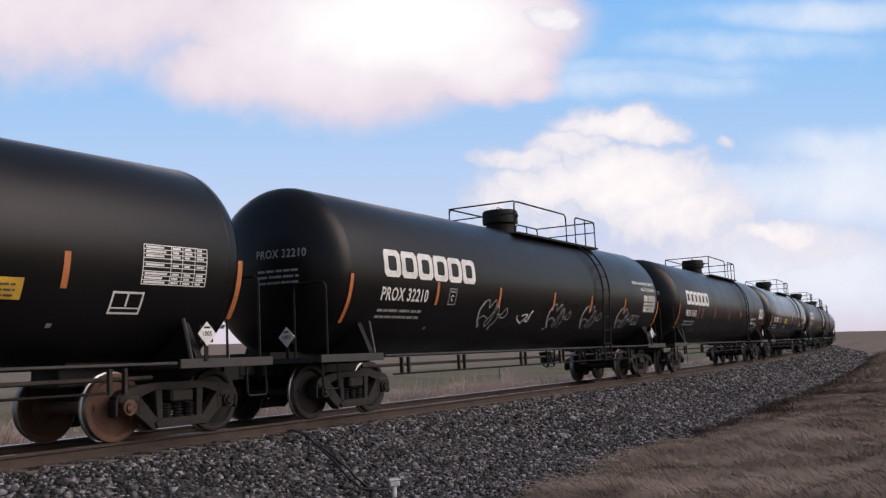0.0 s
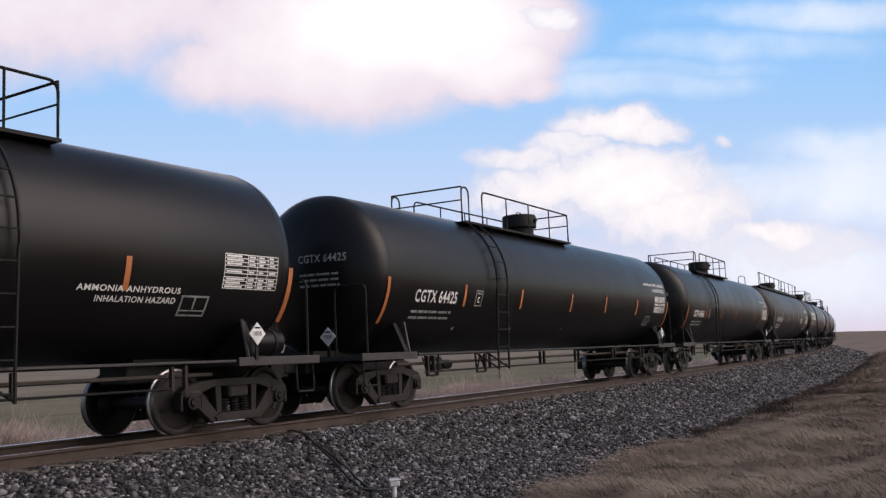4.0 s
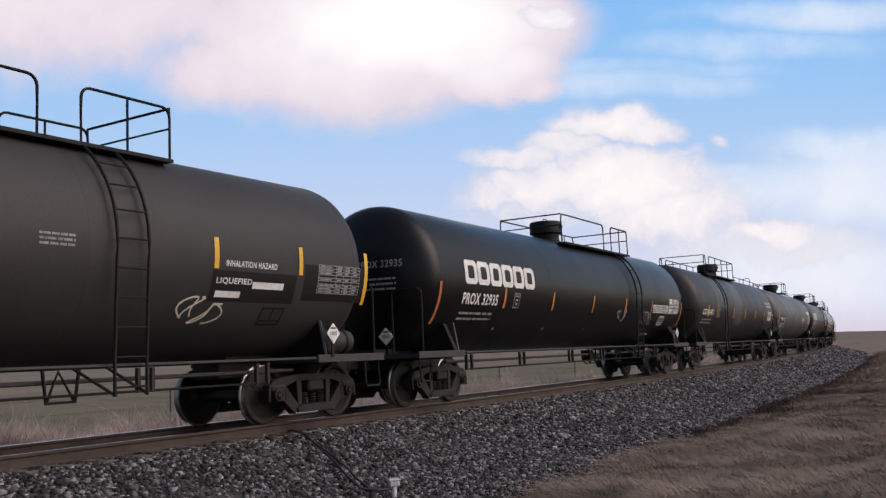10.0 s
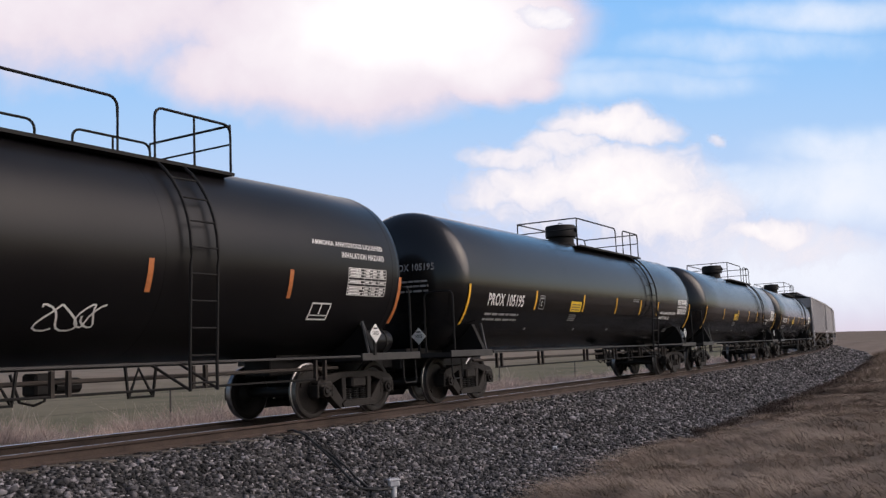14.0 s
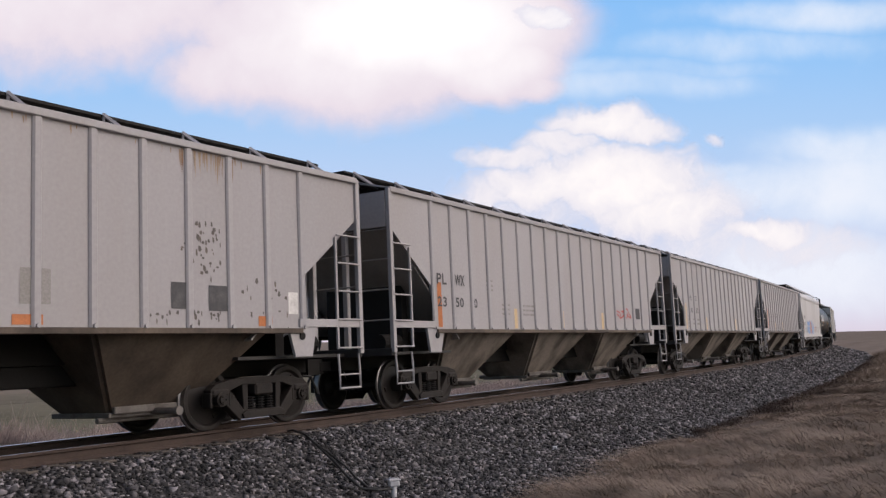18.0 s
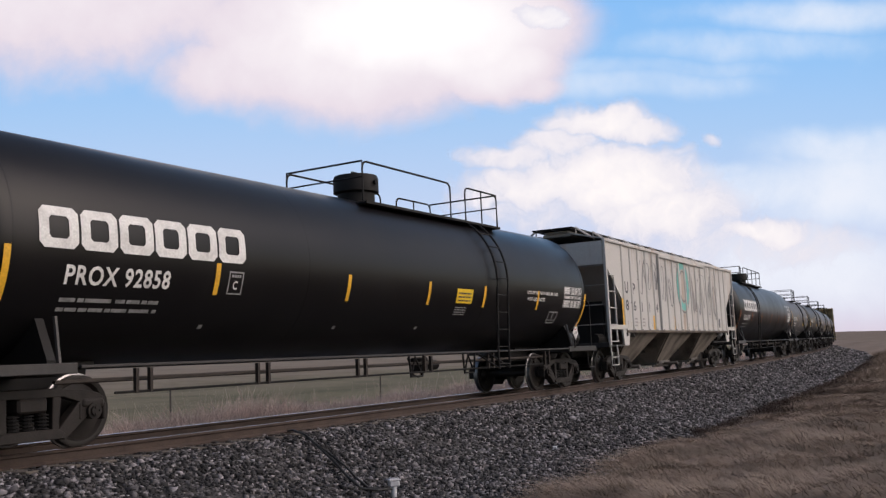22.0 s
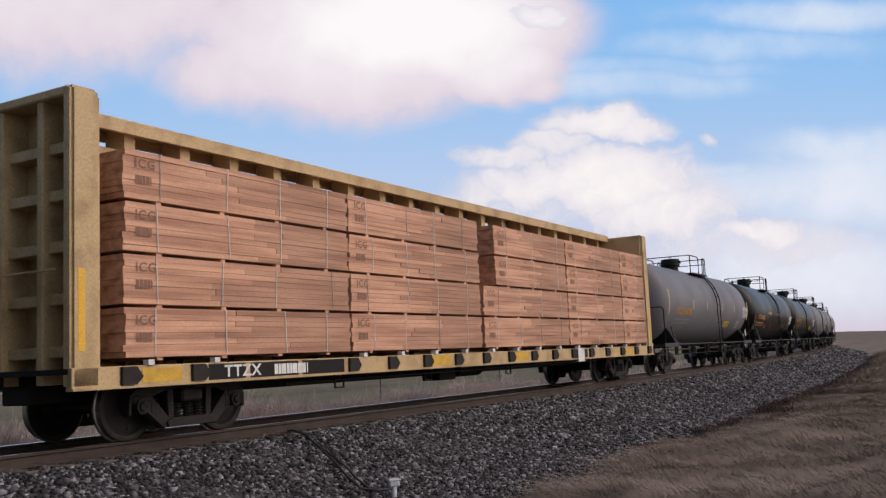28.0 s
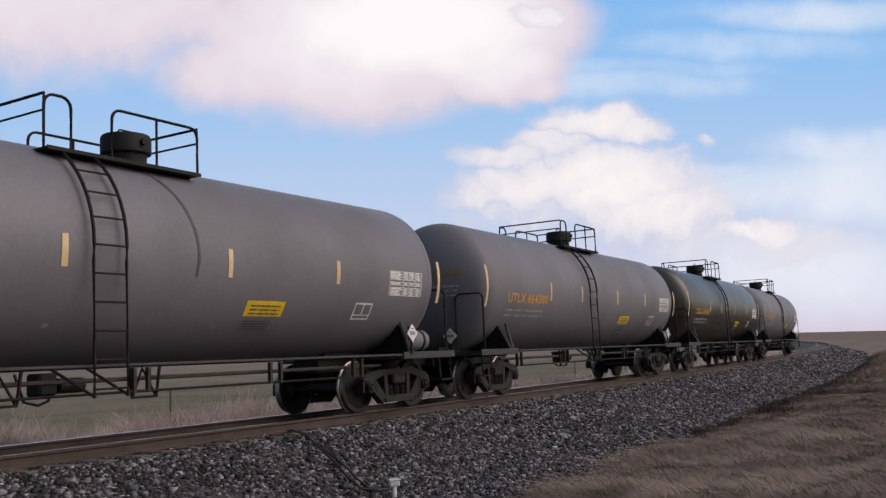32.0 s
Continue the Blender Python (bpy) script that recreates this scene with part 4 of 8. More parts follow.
def ladder_parts(car, x, tank, top_y, bottom=0.62, width=0.5, mat=None):
    """A ladder that hugs the tank's side: two stiles and rungs."""
    R, zc = tank
    mat = mat or M_FRAME
    path = []
    th0 = math.acos(min(0.999, -top_y / R))
    for i in range(9):
        th = th0 * (1 - i / 8) - 0.12 * (i / 8)
        path.append((-(R + 0.1) * math.cos(th), zc + (R + 0.1) * math.sin(th)))
    path.append((-1.52 - 0.05, 1.05))
    path.append((-1.52 - 0.05, bottom))
    body = bmesh.new()
    pipe(body, [(x, y, z) for y, z in path], 0.024, 6)
    lad = part("ladder", body, mat, car, "steel ladder curved over the tank's side")
    b2 = bmesh.new()
    pipe(b2, [(x + width, y, z) for y, z in path], 0.024, 6)
    part("stile", b2, mat, lad)
    total = [0.0]
    for (y0, z0), (y1, z1) in zip(path, path[1:]):
        total.append(total[-1] + math.hypot(y1 - y0, z1 - z0))
    n = int(total[-1] / 0.36)
    for i in range(1, n + 1):
        d = i * total[-1] / (n + 0.3)
        y = float(np.interp(d, total, [q[0] for q in path]))
        z = float(np.interp(d, total, [q[1] for q in path]))
        b3 = bmesh.new()
        rod(b3, (x, y, z), (x + width, y, z), 0.014, 6)
        part("rung", b3, mat, lad)
    for dx in (0.0, width):
        b4 = bmesh.new()
        rod(b4, (x + dx, -1.57, bottom + 0.02), (x + dx - 0.35, -1.2, 1.0), 0.02, 6)
        part("brace", b4, mat, lad)


def dome_parts(car, x, tank, size=None, mat=None):
    R, zc = tank
    top = zc + R
    mat = mat or M_FRAME
    bm = bmesh.new()
    r, h = size or (0.46, 0.56)
    prof = [(-0.25, r * 0.9), (0.0, r * 0.9), (0.02, r * 0.82), (h * 0.35, r * 0.82), (h * 0.4, r), (h * 0.9, r), (h, r * 0.94), (h + 0.03, 0.0)]
    lathe(bm, prof, 24)
    bmesh.ops.transform(bm, matrix=Matrix.Translation((x, 0, top)) @ Euler((0, -math.pi / 2, 0)).to_matrix().to_4x4(), verts=bm.verts)
    bmesh.ops.recalc_face_normals(bm, faces=bm.faces[:])
    dome = part("valve_housing", bm, mat, car, "drum-shaped valve housing on the tank's top", smooth=True)
    bm = bmesh.new()
    pipe(bm, arch((x - 0.14, 0, top + h), (x + 0.14, 0, top + h), top + h + 0.09, 0.04), 0.012, 6)
    part("lid_handle", bm, M_FRAME, dome)
    bm = bmesh.new()
    rod(bm, (x, -r - 0.05, top + h * 0.7), (x, -r + 0.06, top + h * 0.7), 0.05, 8)
    part("hinge", bm, M_FRAME, dome)


def add_stripe(car, x, tank, mat, a0=-23.0, a1=-6.0, w=0.09):
    on_tank("reflector", patch_bm(w, radians(a1 - a0) * tank[0]), mat, car, x - w / 2, a0, tank)


def seam_mesh(R, mat):
    bm = bmesh.new()
    lathe(bm, [(-0.02, R - 0.01), (-0.012, R + 0.0015), (0.012, R + 0.0015), (0.02, R - 0.01)], 64)
    return mesh_of("weld_seam", bm, mat, smooth=True)


def tank_car(a, b, spec):
    """One tank car between couplings at a and b on the line."""
    L, s_mid = b - a, (a + b) / 2
    R, zc = spec.get("R", 1.53), spec.get("zc", 2.55)
    tank = (R, zc)
    mat = spec.get("mat", M_BLACK)
    over = spec.get("over", 2.0)

    def ang(z):
        """The angle over the tank's middle at which its side stands z above the rail."""
        return math.degrees(math.asin(max(-1, min(1, (z - zc) / R))))

    rnd = random.Random(int(a * 10) + 77)
    car = thing("tank_car", spec["label"], "tank car", "tank cars of the train")
    half, depth = L / 2 - spec.get("gap", 0.7), spec.get("head", 0.72)
    part("tank", shared(("tank", R, round(half, 1), mat.name), lambda: tank_mesh(R, half, depth, mat)), None, car, at=pose(0, 0, zc))
    for x in (-half + depth + 0.02, half - depth - 0.02, -half * 0.33, half * 0.33):
        part("weld_seam", shared(("seam", R, mat.name), lambda: seam_mesh(R, mat)), None, car, at=pose(x, 0, zc))
    add_ends(car, L, s_mid, over, spec.get("rusty", False))
    # stub sills, body bolsters and saddles
    for sx in (-1, 1):
        xb = sx * (L / 2 - over)
        bm = bmesh.new()
        a0, a1 = sorted((sx * (L / 2 - 0.5), sx * (L / 2 - 3.4)))
        box(bm, a0, a1, -0.3, 0.3, 0.74, 1.02, bevel=0.02)
        box(bm, a0, a1, -0.45, 0.45, 1.02, zc - R + 0.12)
        part("stub_sill", bm, M_FRAME, car)
        bm = bmesh.new()
        zt = zc - R * 0.62
        yt = R * 0.79
        vs = [(-1.44, 0.98), (1.44, 0.98), (1.44, 1.1), (yt, zt), (0.6, zc - R * 0.9), (-0.6, zc - R * 0.9), (-yt, zt), (-1.44, 1.1)]
        f0 = [bm.verts.new((xb - 0.06, y, z)) for y, z in vs]
        f1 = [bm.verts.new((xb + 0.06, y, z)) for y, z in vs]
        bm.faces.new(f0)
        bm.faces.new(f1[::-1])
        for i in range(len(vs)):
            bm.faces.new((f0[i], f1[i], f1[(i + 1) % len(vs)], f0[(i + 1) % len(vs)]))
        box(bm, xb - 0.3, xb + 0.3, -1.2, 1.2, 0.9, 1.0, bevel=0.01)
        bmesh.ops.recalc_face_normals(bm, faces=bm.faces[:])
        part("saddle", bm, M_FRAME, car)
        for sy in (-1, 1):
            pl = part("end_platform", end_platform_bm(sx * (L / 2 - 0.55), sx * (L / 2 - over - 0.35), sy), M_PLATE, car)
            part("handrail", hoop_bm(sx * (L / 2 - 0.78), sy * 1.42, sy * 0.75, 1.03, 2.27), M_FRAME, pl)
            if sy < 0:
                bm = bmesh.new()
                xg = sx * (L / 2 - over - 0.12)
                pipe(bm, [(xg, -1.43, 1.04), (xg - sx * 0.02, -R * 0.86, 1.62)], 0.03, 6)
                part("bracket", bm, M_PLATE, pl)
                bm = bmesh.new()
                xs = sx * (L / 2 - 0.85)
                pipe(bm, [(xs - 0.2, -1.4, 1.0), (xs - 0.2, -1.42, 0.55), (xs - 0.17, -1.42, 0.5), (xs + 0.17, -1.42, 0.5), (xs + 0.2, -1.42, 0.55), (xs + 0.2, -1.4, 1.0)], 0.018, 6)
                part("stirrup_step", bm, M_FRAME, pl)
    # side pipe and brake rigging under the tank
    xe = L / 2 - over - 0.4
    bm = bmesh.new()
    box(bm, -xe, xe, -1.47, -1.42, 0.99, 1.03, bevel=0.008)
    part("side_rail", bm, M_PLATE, car)
    bm = bmesh.new()
    box(bm, -xe, xe, 1.42, 1.47, 0.99, 1.03, bevel=0.008)
    part("side_rail", bm, M_PLATE, car)
    bm = bmesh.new()
    rod(bm, (-xe, -0.95, 0.83), (xe, -0.95, 0.83), 0.03, 6)
    br = part("brake_pipe", bm, M_PIPE, car)
    bm = bmesh.new()
    rod(bm, (-xe + 0.8, -1.1, 0.66), (xe - 0.8, -1.1, 0.66), 0.018, 6)
    part("brake_rod", bm, M_FRAME, br)
    nx = int(xe * 2 / 2.2)
    for i in range(nx):
        x = -xe + 0.9 + i * (2 * xe - 1.8) / max(1, nx - 1) + rnd.uniform(-0.3, 0.3)
        for dx in (0.0, 0.24):
            bm = bmesh.new()
            box(bm, x + dx - 0.025, x + dx + 0.025, -1.13, -1.07, 0.64, 0.97)
            part("hanger", bm, M_PIPE, br)
    bm = bmesh.new()
    xr = spec.get("valve_x", -1.2)
    box(bm, xr - 0.13, xr + 0.13, -0.7, -0.4, 0.66, 0.95, bevel=0.03)
    rod(bm, (xr + 0.18, -0.6, 0.78), (xr + 0.55, -0.6, 0.78), 0.1, 12)
    pipe(bm, [(xr - 0.35, -0.5, 0.95), (xr - 0.25, -0.55, 0.6), (xr - 0.05, -0.55, 0.55), (xr + 0.1, -0.55, 0.6), (xr + 0.2, -0.5, 0.95)], 0.02, 6)
    part("brake_valve", bm, M_FRAME, br)
    for xk in (xr - 1.15, xr + 0.95):
        bm = bmesh.new()
        pipe(bm, [(xk, -1.05, 0.98), (xk + 0.05, -1.05, 0.58), (xk + 0.46, -1.05, 0.58), (xk + 0.52, -1.05, 0.98)], 0.024, 5)
        pipe(bm, [(xk + 0.06, -1.05, 0.59), (xk + 0.22, -1.05, 0.96), (xk + 0.45, -1.05, 0.59)], 0.02, 5)
        part("rigging_bracket", bm, M_FRAME, br)
    for x, lo, hi in list(spec.get("stripes", ()))[1:4]:
        on_tank("tag_plate", patch_bm(0.08, 0.07), M_FAINT, car, x - 0.06, ang(1.5), tank, "small pale tag plate")
    # top platform, rails and valve housing
    top = zc + R
    if "walk" in spec:                                # a walkway from end to end
        x0, x1 = -half + 0.7, half - 0.12
        bm = bmesh.new()
        n0, n1 = (x0, x1) if spec["walk"] == "near" else (-0.75, 1.35)
        box(bm, n0, n1, -0.82, -0.3, top - 0.09, top - 0.05)
        box(bm, n0, n1, -0.84, -0.8, top - 0.16, top - 0.02)
        box(bm, x0, x1, 0.3, 0.82, top - 0.09, top - 0.05)
        wk = part("walkway", bm, M_FRAME, car, "dark steel walkway along the tank's top")
        near = spec["walk"] == "near"
        for (p, q, posts) in () if not near else ((x0, 0.75, (x0 + 0.5, x0 + 2.5, x0 + 4.5, x0 + 6.5, -0.1)), (1.3, x1, (2.9, 5.05, 7.25, x1 - 0.5))):
            railing_parts(car, p, q, -0.8, top - 0.06, top + 0.66, posts)
        for p, q in () if near else ((x0, 0.75), (1.3, x1)):
            railing_parts(car, p, q, 0.8, top - 0.06, top + 0.66, (p + 2, q - 2))
        if not near:
            p, q = -0.75, 1.35
            for y in (-0.85, 0.85):
                railing_parts(car, p, q, y, top - 0.12, top + 0.58, (0.45,))
            for x in (p, q):
                bm = bmesh.new()
                pipe(bm, [(x, -0.85, top - 0.12), (x, -0.85, top + 0.58), (x, 0.85, top + 0.58), (x, 0.85, top - 0.12)], 0.021, 6)
                part("end_railing", bm, M_FRAME, car)
        for x in (x0 - 0.12, x1 - 0.4):
            part("step_hoop", hoop_bm(x, -0.1, 0.25, top - 0.2, top + 0.5), M_FRAME, car)
    else:
        x0, x1 = spec.get("plat", (-2.2, 3.8))
        bm = bmesh.new()
        box(bm, x0, x1, -0.98, -0.5, top - 0.21, top - 0.18)
        box(bm, x0, x1, -1.0, -0.98, top - 0.215, top - 0.165)
        part("walkway", bm, M_FRAME, car, "dark steel walkway by the valve housing")
        bm = bmesh.new()
        box(bm, x0, x1, 0.5, 0.98, top - 0.21, top - 0.18)
        part("walkway", bm, M_FRAME, car)
        zt = top + spec.get("rail", 0.6)
        gapx = spec.get("gate", x0 + 1.3)
        for y in (-0.92, 0.92):
            railing_parts(car, x0, gapx - 0.35, y, top - 0.19, zt, ())
            n = max(1, int((x1 - gapx - 0.3) / 1.5))
            railing_parts(car, gapx + 0.3, x1, y, top - 0.19, zt, [gapx + 0.3 + (i + 1) * (x1 - gapx - 0.3) / (n + 1) for i in range(n)])
        for x in (x0, x1):
            bm = bmesh.new()
            pipe(bm, [(x, -0.92, top - 0.12), (x, -0.92, zt), (x, 0.92, zt), (x, 0.92, top - 0.12)], 0.021, 6)
            er = part("end_railing", bm, M_FRAME, car)
            bm = bmesh.new()
            rod(bm, (x, -0.92, top + 0.3), (x, 0.92, top + 0.3), 0.016, 6)
            part("mid_rail", bm, M_FRAME, er)
    dome_parts(car, spec.get("dome", 0.3), tank, spec.get("dome_size"), spec.get("dome_mat"))
    if "ladder" in spec:
        ladder_parts(car, spec["ladder"], tank, -0.9, mat=spec.get("ladder_mat"))
    # lettering and marks
    if "brand" in spec:
        x0, x1, lo, hi = spec["brand"]
        lo, hi = ang(lo), ang(hi)
        pitch = (x1 - x0) / 6
        for k in range(6):
            on_tank("owner_mark", block_bm(pitch * 0.94, radians(hi - lo) * R), M_LETTER, car, x0 + k * pitch, lo, tank, "white block of the owner's mark")
    lm = spec.get("letter_mat", M_LETTER)
    if "number" in spec:
        body, x0, x1, lo, hi = spec["number"]
        lo, hi = ang(lo), ang(hi)
        if "band" in spec:
            on_tank("label_panel", patch_bm(x1 - x0 + 0.3, radians(hi - lo + 6) * R), spec["band"], car, x0 - 0.15, lo - 3, tank, lift=0.004)
        on_tank("lettering", text_bm(body, x1 - x0, radians(hi - lo) * R), lm, car, x0, lo, tank, "car's reporting mark in plain capitals")
        on_tank("small_print", bars_bm(2, (x1 - x0) * 0.95, 0.26, rnd, 0.4), spec.get("small_mat", M_FAINT), car, x0, lo - 13, tank)
        if spec.get("symbol", True):
            sx0 = spec.get("symbol_x", -4.9)
            sb = on_tank("stencil_box", frame_bm(0.3, 0.34, 0.022, False), M_FAINT, car, sx0, lo - 1, tank)
            on_tank("stencil_letter", text_bm("C", 0.09, 0.13), M_LETTER, sb, sx0 + 0.1, lo + 1.8, tank)
            on_tank("small_print", bars_bm(1, 0.2, 0.05, rnd, 0.8), M_FAINT, sb, sx0 + 0.05, lo + 8.5, tank)
    if "end_number" in spec:
        on_head("lettering", text_bm(spec["end_number"], 0.95, 0.15), M_DULLGOLD if spec.get("letter_mat") is M_GOLD else M_FAINT, car, -0.02, zc + 0.18, tank, half, depth)
        on_head("small_print", bars_bm(3, 0.8, 0.3, rnd, 0.4), M_FAINT, car, -0.05, zc - 0.26, tank, half, depth)
    sm = spec.get("stripe_mat", M_ORANGE)
    for x, lo, hi in spec.get("stripes", ()):
        add_stripe(car, x, tank, sm, ang(lo), ang(hi))
    if "cargo" in spec:
        for body, x0, x1, lo, hi, m in spec["cargo"]:
            on_tank("lettering", text_bm(body, x1 - x0, radians(ang(hi) - ang(lo)) * R), m, car, x0, ang(lo), tank, "stencilled cargo warning")
    if "table" in spec:
        x0, lo, w, h = spec["table"]
        on_tank("test_table", table_bm(w, h), spec.get("table_mat", M_LETTER), car, x0, ang(lo), tank, "white stencilled test table")
    if "plate" in spec:
        x0, lo = spec["plate"]
        on_tank("stencil_box", frame_bm(0.5, 0.32, 0.03), spec.get("plate_mat", M_LETTER), car, x0, ang(lo), tank)
    if "notice" in spec:
        x0, lo, w, h, m = spec["notice"]
        lo = ang(lo)
        on_tank("notice", patch_bm(w, h), m, car, x0, lo, tank, "printed notice", lift=0.005)
        on_tank("small_print", bars_bm(3, w * 0.8, h * 0.75, rnd, 0.4), M_DARKLETTER if m is not M_FAINT else M_FAINT, car, x0 + w * 0.1, lo + math.degrees(h * 0.14 / R), tank)
        if m is M_STICKER:
            on_tank("small_print", bars_bm(4, w * 0.7, 0.2, rnd, 0.4), M_FAINT if mat is not M_GREY else M_DARKLETTER, car, x0 + w * 0.05, lo - 9.5, tank)
    for x0, lo, w, h, seed, m in spec.get("scrawl", ()):
        on_tank("graffiti", scribble_bm(w, h, seed, max(2, int(w * 3))), m, car, x0, ang(lo), tank, "sprayed scrawl")
    for body, x0, x1, lo, hi in spec.get("words", ()):
        on_tank("graffiti", text_bm(body, x1 - x0, radians(ang(hi) - ang(lo)) * R), M_FAINT, car, x0, ang(lo), tank, "sprayed pale letters")
    for run in spec.get("runs", ()):
        bm = bmesh.new()
        base = ang(run[-1][1])
        ribbon(bm, curve_through([(x, radians(ang(z) - base) * R) for x, z in run]), 0.045)
        on_tank("stain", bm, M_DARKLETTER, car, 0.0, base, tank, "dark run of spilled product")
    for x0, lo, w, h in spec.get("throw_ups", ()):
        on_tank("graffiti", throw_up_bm(w, h), M_FAINT, car, x0, ang(lo), tank, "sprayed pale bubble shapes")
    for x0, lo, w, h, rows in spec.get("print", ()):
        on_tank("small_print", bars_bm(rows, w, h, rnd, 0.5), spec.get("small_mat", M_FAINT), car, x0, ang(lo), tank)
    for x0, x1, lo, hi, m in spec.get("panels", ()):
        on_tank("paint_patch", patch_bm(x1 - x0, radians(ang(hi) - ang(lo)) * R), m, car, x0, ang(lo), tank, lift=0.003)
    for x0, x1, lo, hi, m in spec.get("labels", ()):
        on_tank("label_panel", patch_bm(x1 - x0, radians(ang(hi) - ang(lo)) * R), m, car, x0, ang(lo), tank, lift=0.005)
    # placards and reservoir
    xp = L / 2 - spec.get("placard", 3.1)
    for kind, m in (("side", pose(xp, -1.5, 1.4)), ("end", pose(-(L / 2 - 0.72), -0.62, 1.38, 0, 0, -90))):
        bm = bmesh.new()
        prism(bm, [(0, -0.17), (0.17, 0), (0, 0.17), (-0.17, 0)], -0.006, 0.006)
        pc = part("placard", bm, M_LETTER, car, "white diamond hazard placard", at=m)
        bm = bmesh.new()
        if "placard_text" in spec:
            bm = text_bm(spec["placard_text"], 0.17, 0.065)
            for v in bm.verts:
                v.co = Vector((v.co.x - 0.085, -0.0085, v.co.y - 0.03))
            part("placard_number", bm, M_FRAME, pc)
            bm = bmesh.new()
        else:
            box(bm, -0.09, 0.09, -0.009, -0.007, -0.03, 0.04)
        prism(bm, [(-0.06, 0.075), (0.045, 0.075), (0.06, 0.085), (0.045, 0.1), (-0.06, 0.1)], -0.009, -0.007)
        part("placard_print", bm, spec.get("placard_mat", M_FRAME if "placard_text" in spec else M_FAINT), pc)
        bm = bmesh.new()
        box(bm, -0.03, 0.03, 0.008, 0.03, -0.38, 0.05)
        box(bm, -0.12, 0.12, 0.008, 0.02, -0.12, 0.12)
        part("holder", bm, M_FRAME, pc)
    if spec.get("tank_end"):
        bm = bmesh.new()
        xr = L / 2 - over + 0.45
        lathe(bm, [(-0.5, 0), (-0.48, 0.12), (-0.42, 0.2), (0.42, 0.2), (0.48, 0.12), (0.5, 0)], 20)
        bmesh.ops.translate(bm, verts=bm.verts, vec=(xr, -1.05, 1.28))
        rv = part("air_reservoir", bm, mat, car, "small cylindrical air reservoir", smooth=True)
        for dx in (-0.25, 0.25):
            bm = bmesh.new()
            lathe(bm, [(dx - 0.03, 0.2), (dx - 0.03, 0.212), (dx + 0.03, 0.212), (dx + 0.03, 0.2)], 20)
            bmesh.ops.translate(bm, verts=bm.verts, vec=(xr, -1.05, 1.28))
            part("band", bm, M_FRAME, rv)
    TRAIN.append((car, s_mid, L / 2 - over, None))
    return car


# ---------------------------------------------------------------- covered hopper cars
def quad_solid(bm, pts, thick):
    """A sheet through four places, with thickness along its normal."""
    p = [Vector(q) for q in pts]
    n = (p[1] - p[0]).cross(p[3] - p[0]).normalized() * thick
    a = [bm.verts.new(q) for q in p]
    b = [bm.verts.new(q + n) for q in p]
    fs = [bm.faces.new(a[::-1]), bm.faces.new(b)]
    for i in range(4):
        j = (i + 1) % 4
        fs.append(bm.faces.new((a[i], a[j], b[j], b[i])))
    bmesh.ops.recalc_face_normals(bm, faces=fs)


def bay_bm(xc, top_half, low_half, y_top=1.42, y_low=0.55, z_top=1.46, z_low=0.38):
    bm = bmesh.new()
    t = [bm.verts.new((xc + sx * top_half, sy * y_top, z_top)) for sx, sy in ((-1, -1), (1, -1), (1, 1), (-1, 1))]
    l = [bm.verts.new((xc + sx * low_half, sy * y_low, z_low)) for sx, sy in ((-1, -1), (1, -1), (1, 1), (-1, 1))]
    bm.faces.new(t)
    bm.faces.new(l[::-1])
    for i in range(4):
        j = (i + 1) % 4
        bm.faces.new((l[i], l[j], t[j], t[i]))
    bmesh.ops.recalc_face_normals(bm, faces=bm.faces[:])
    bmesh.ops.bevel(bm, geom=[e for e in bm.edges if abs(e.verts[0].co.z - e.verts[1].co.z) > 0.3], offset=0.05, segments=2, affect="EDGES")
    return bm


def gate_bm(xc, low_half, z_low=0.38):
    bm = bmesh.new()
    box(bm, xc - low_half - 0.05, xc + low_half + 0.05, -0.62, 0.62, z_low - 0.07, z_low, bevel=0.01)
    rod(bm, (xc - low_half - 0.15, -0.5, z_low - 0.1), (xc + low_half + 0.25, -0.5, z_low - 0.1), 0.04, 8)
    rod(bm, (xc, -1.1, z_low - 0.02), (xc, 1.1, z_low - 0.02), 0.05, 10)
    rod(bm, (xc, -1.16, z_low - 0.02), (xc, -1.1, z_low - 0.02), 0.065, 12)
    box(bm, xc - low_half, xc + low_half, -0.68, -0.62, z_low - 0.02, z_low + 0.08, bevel=0.01)
    return bm


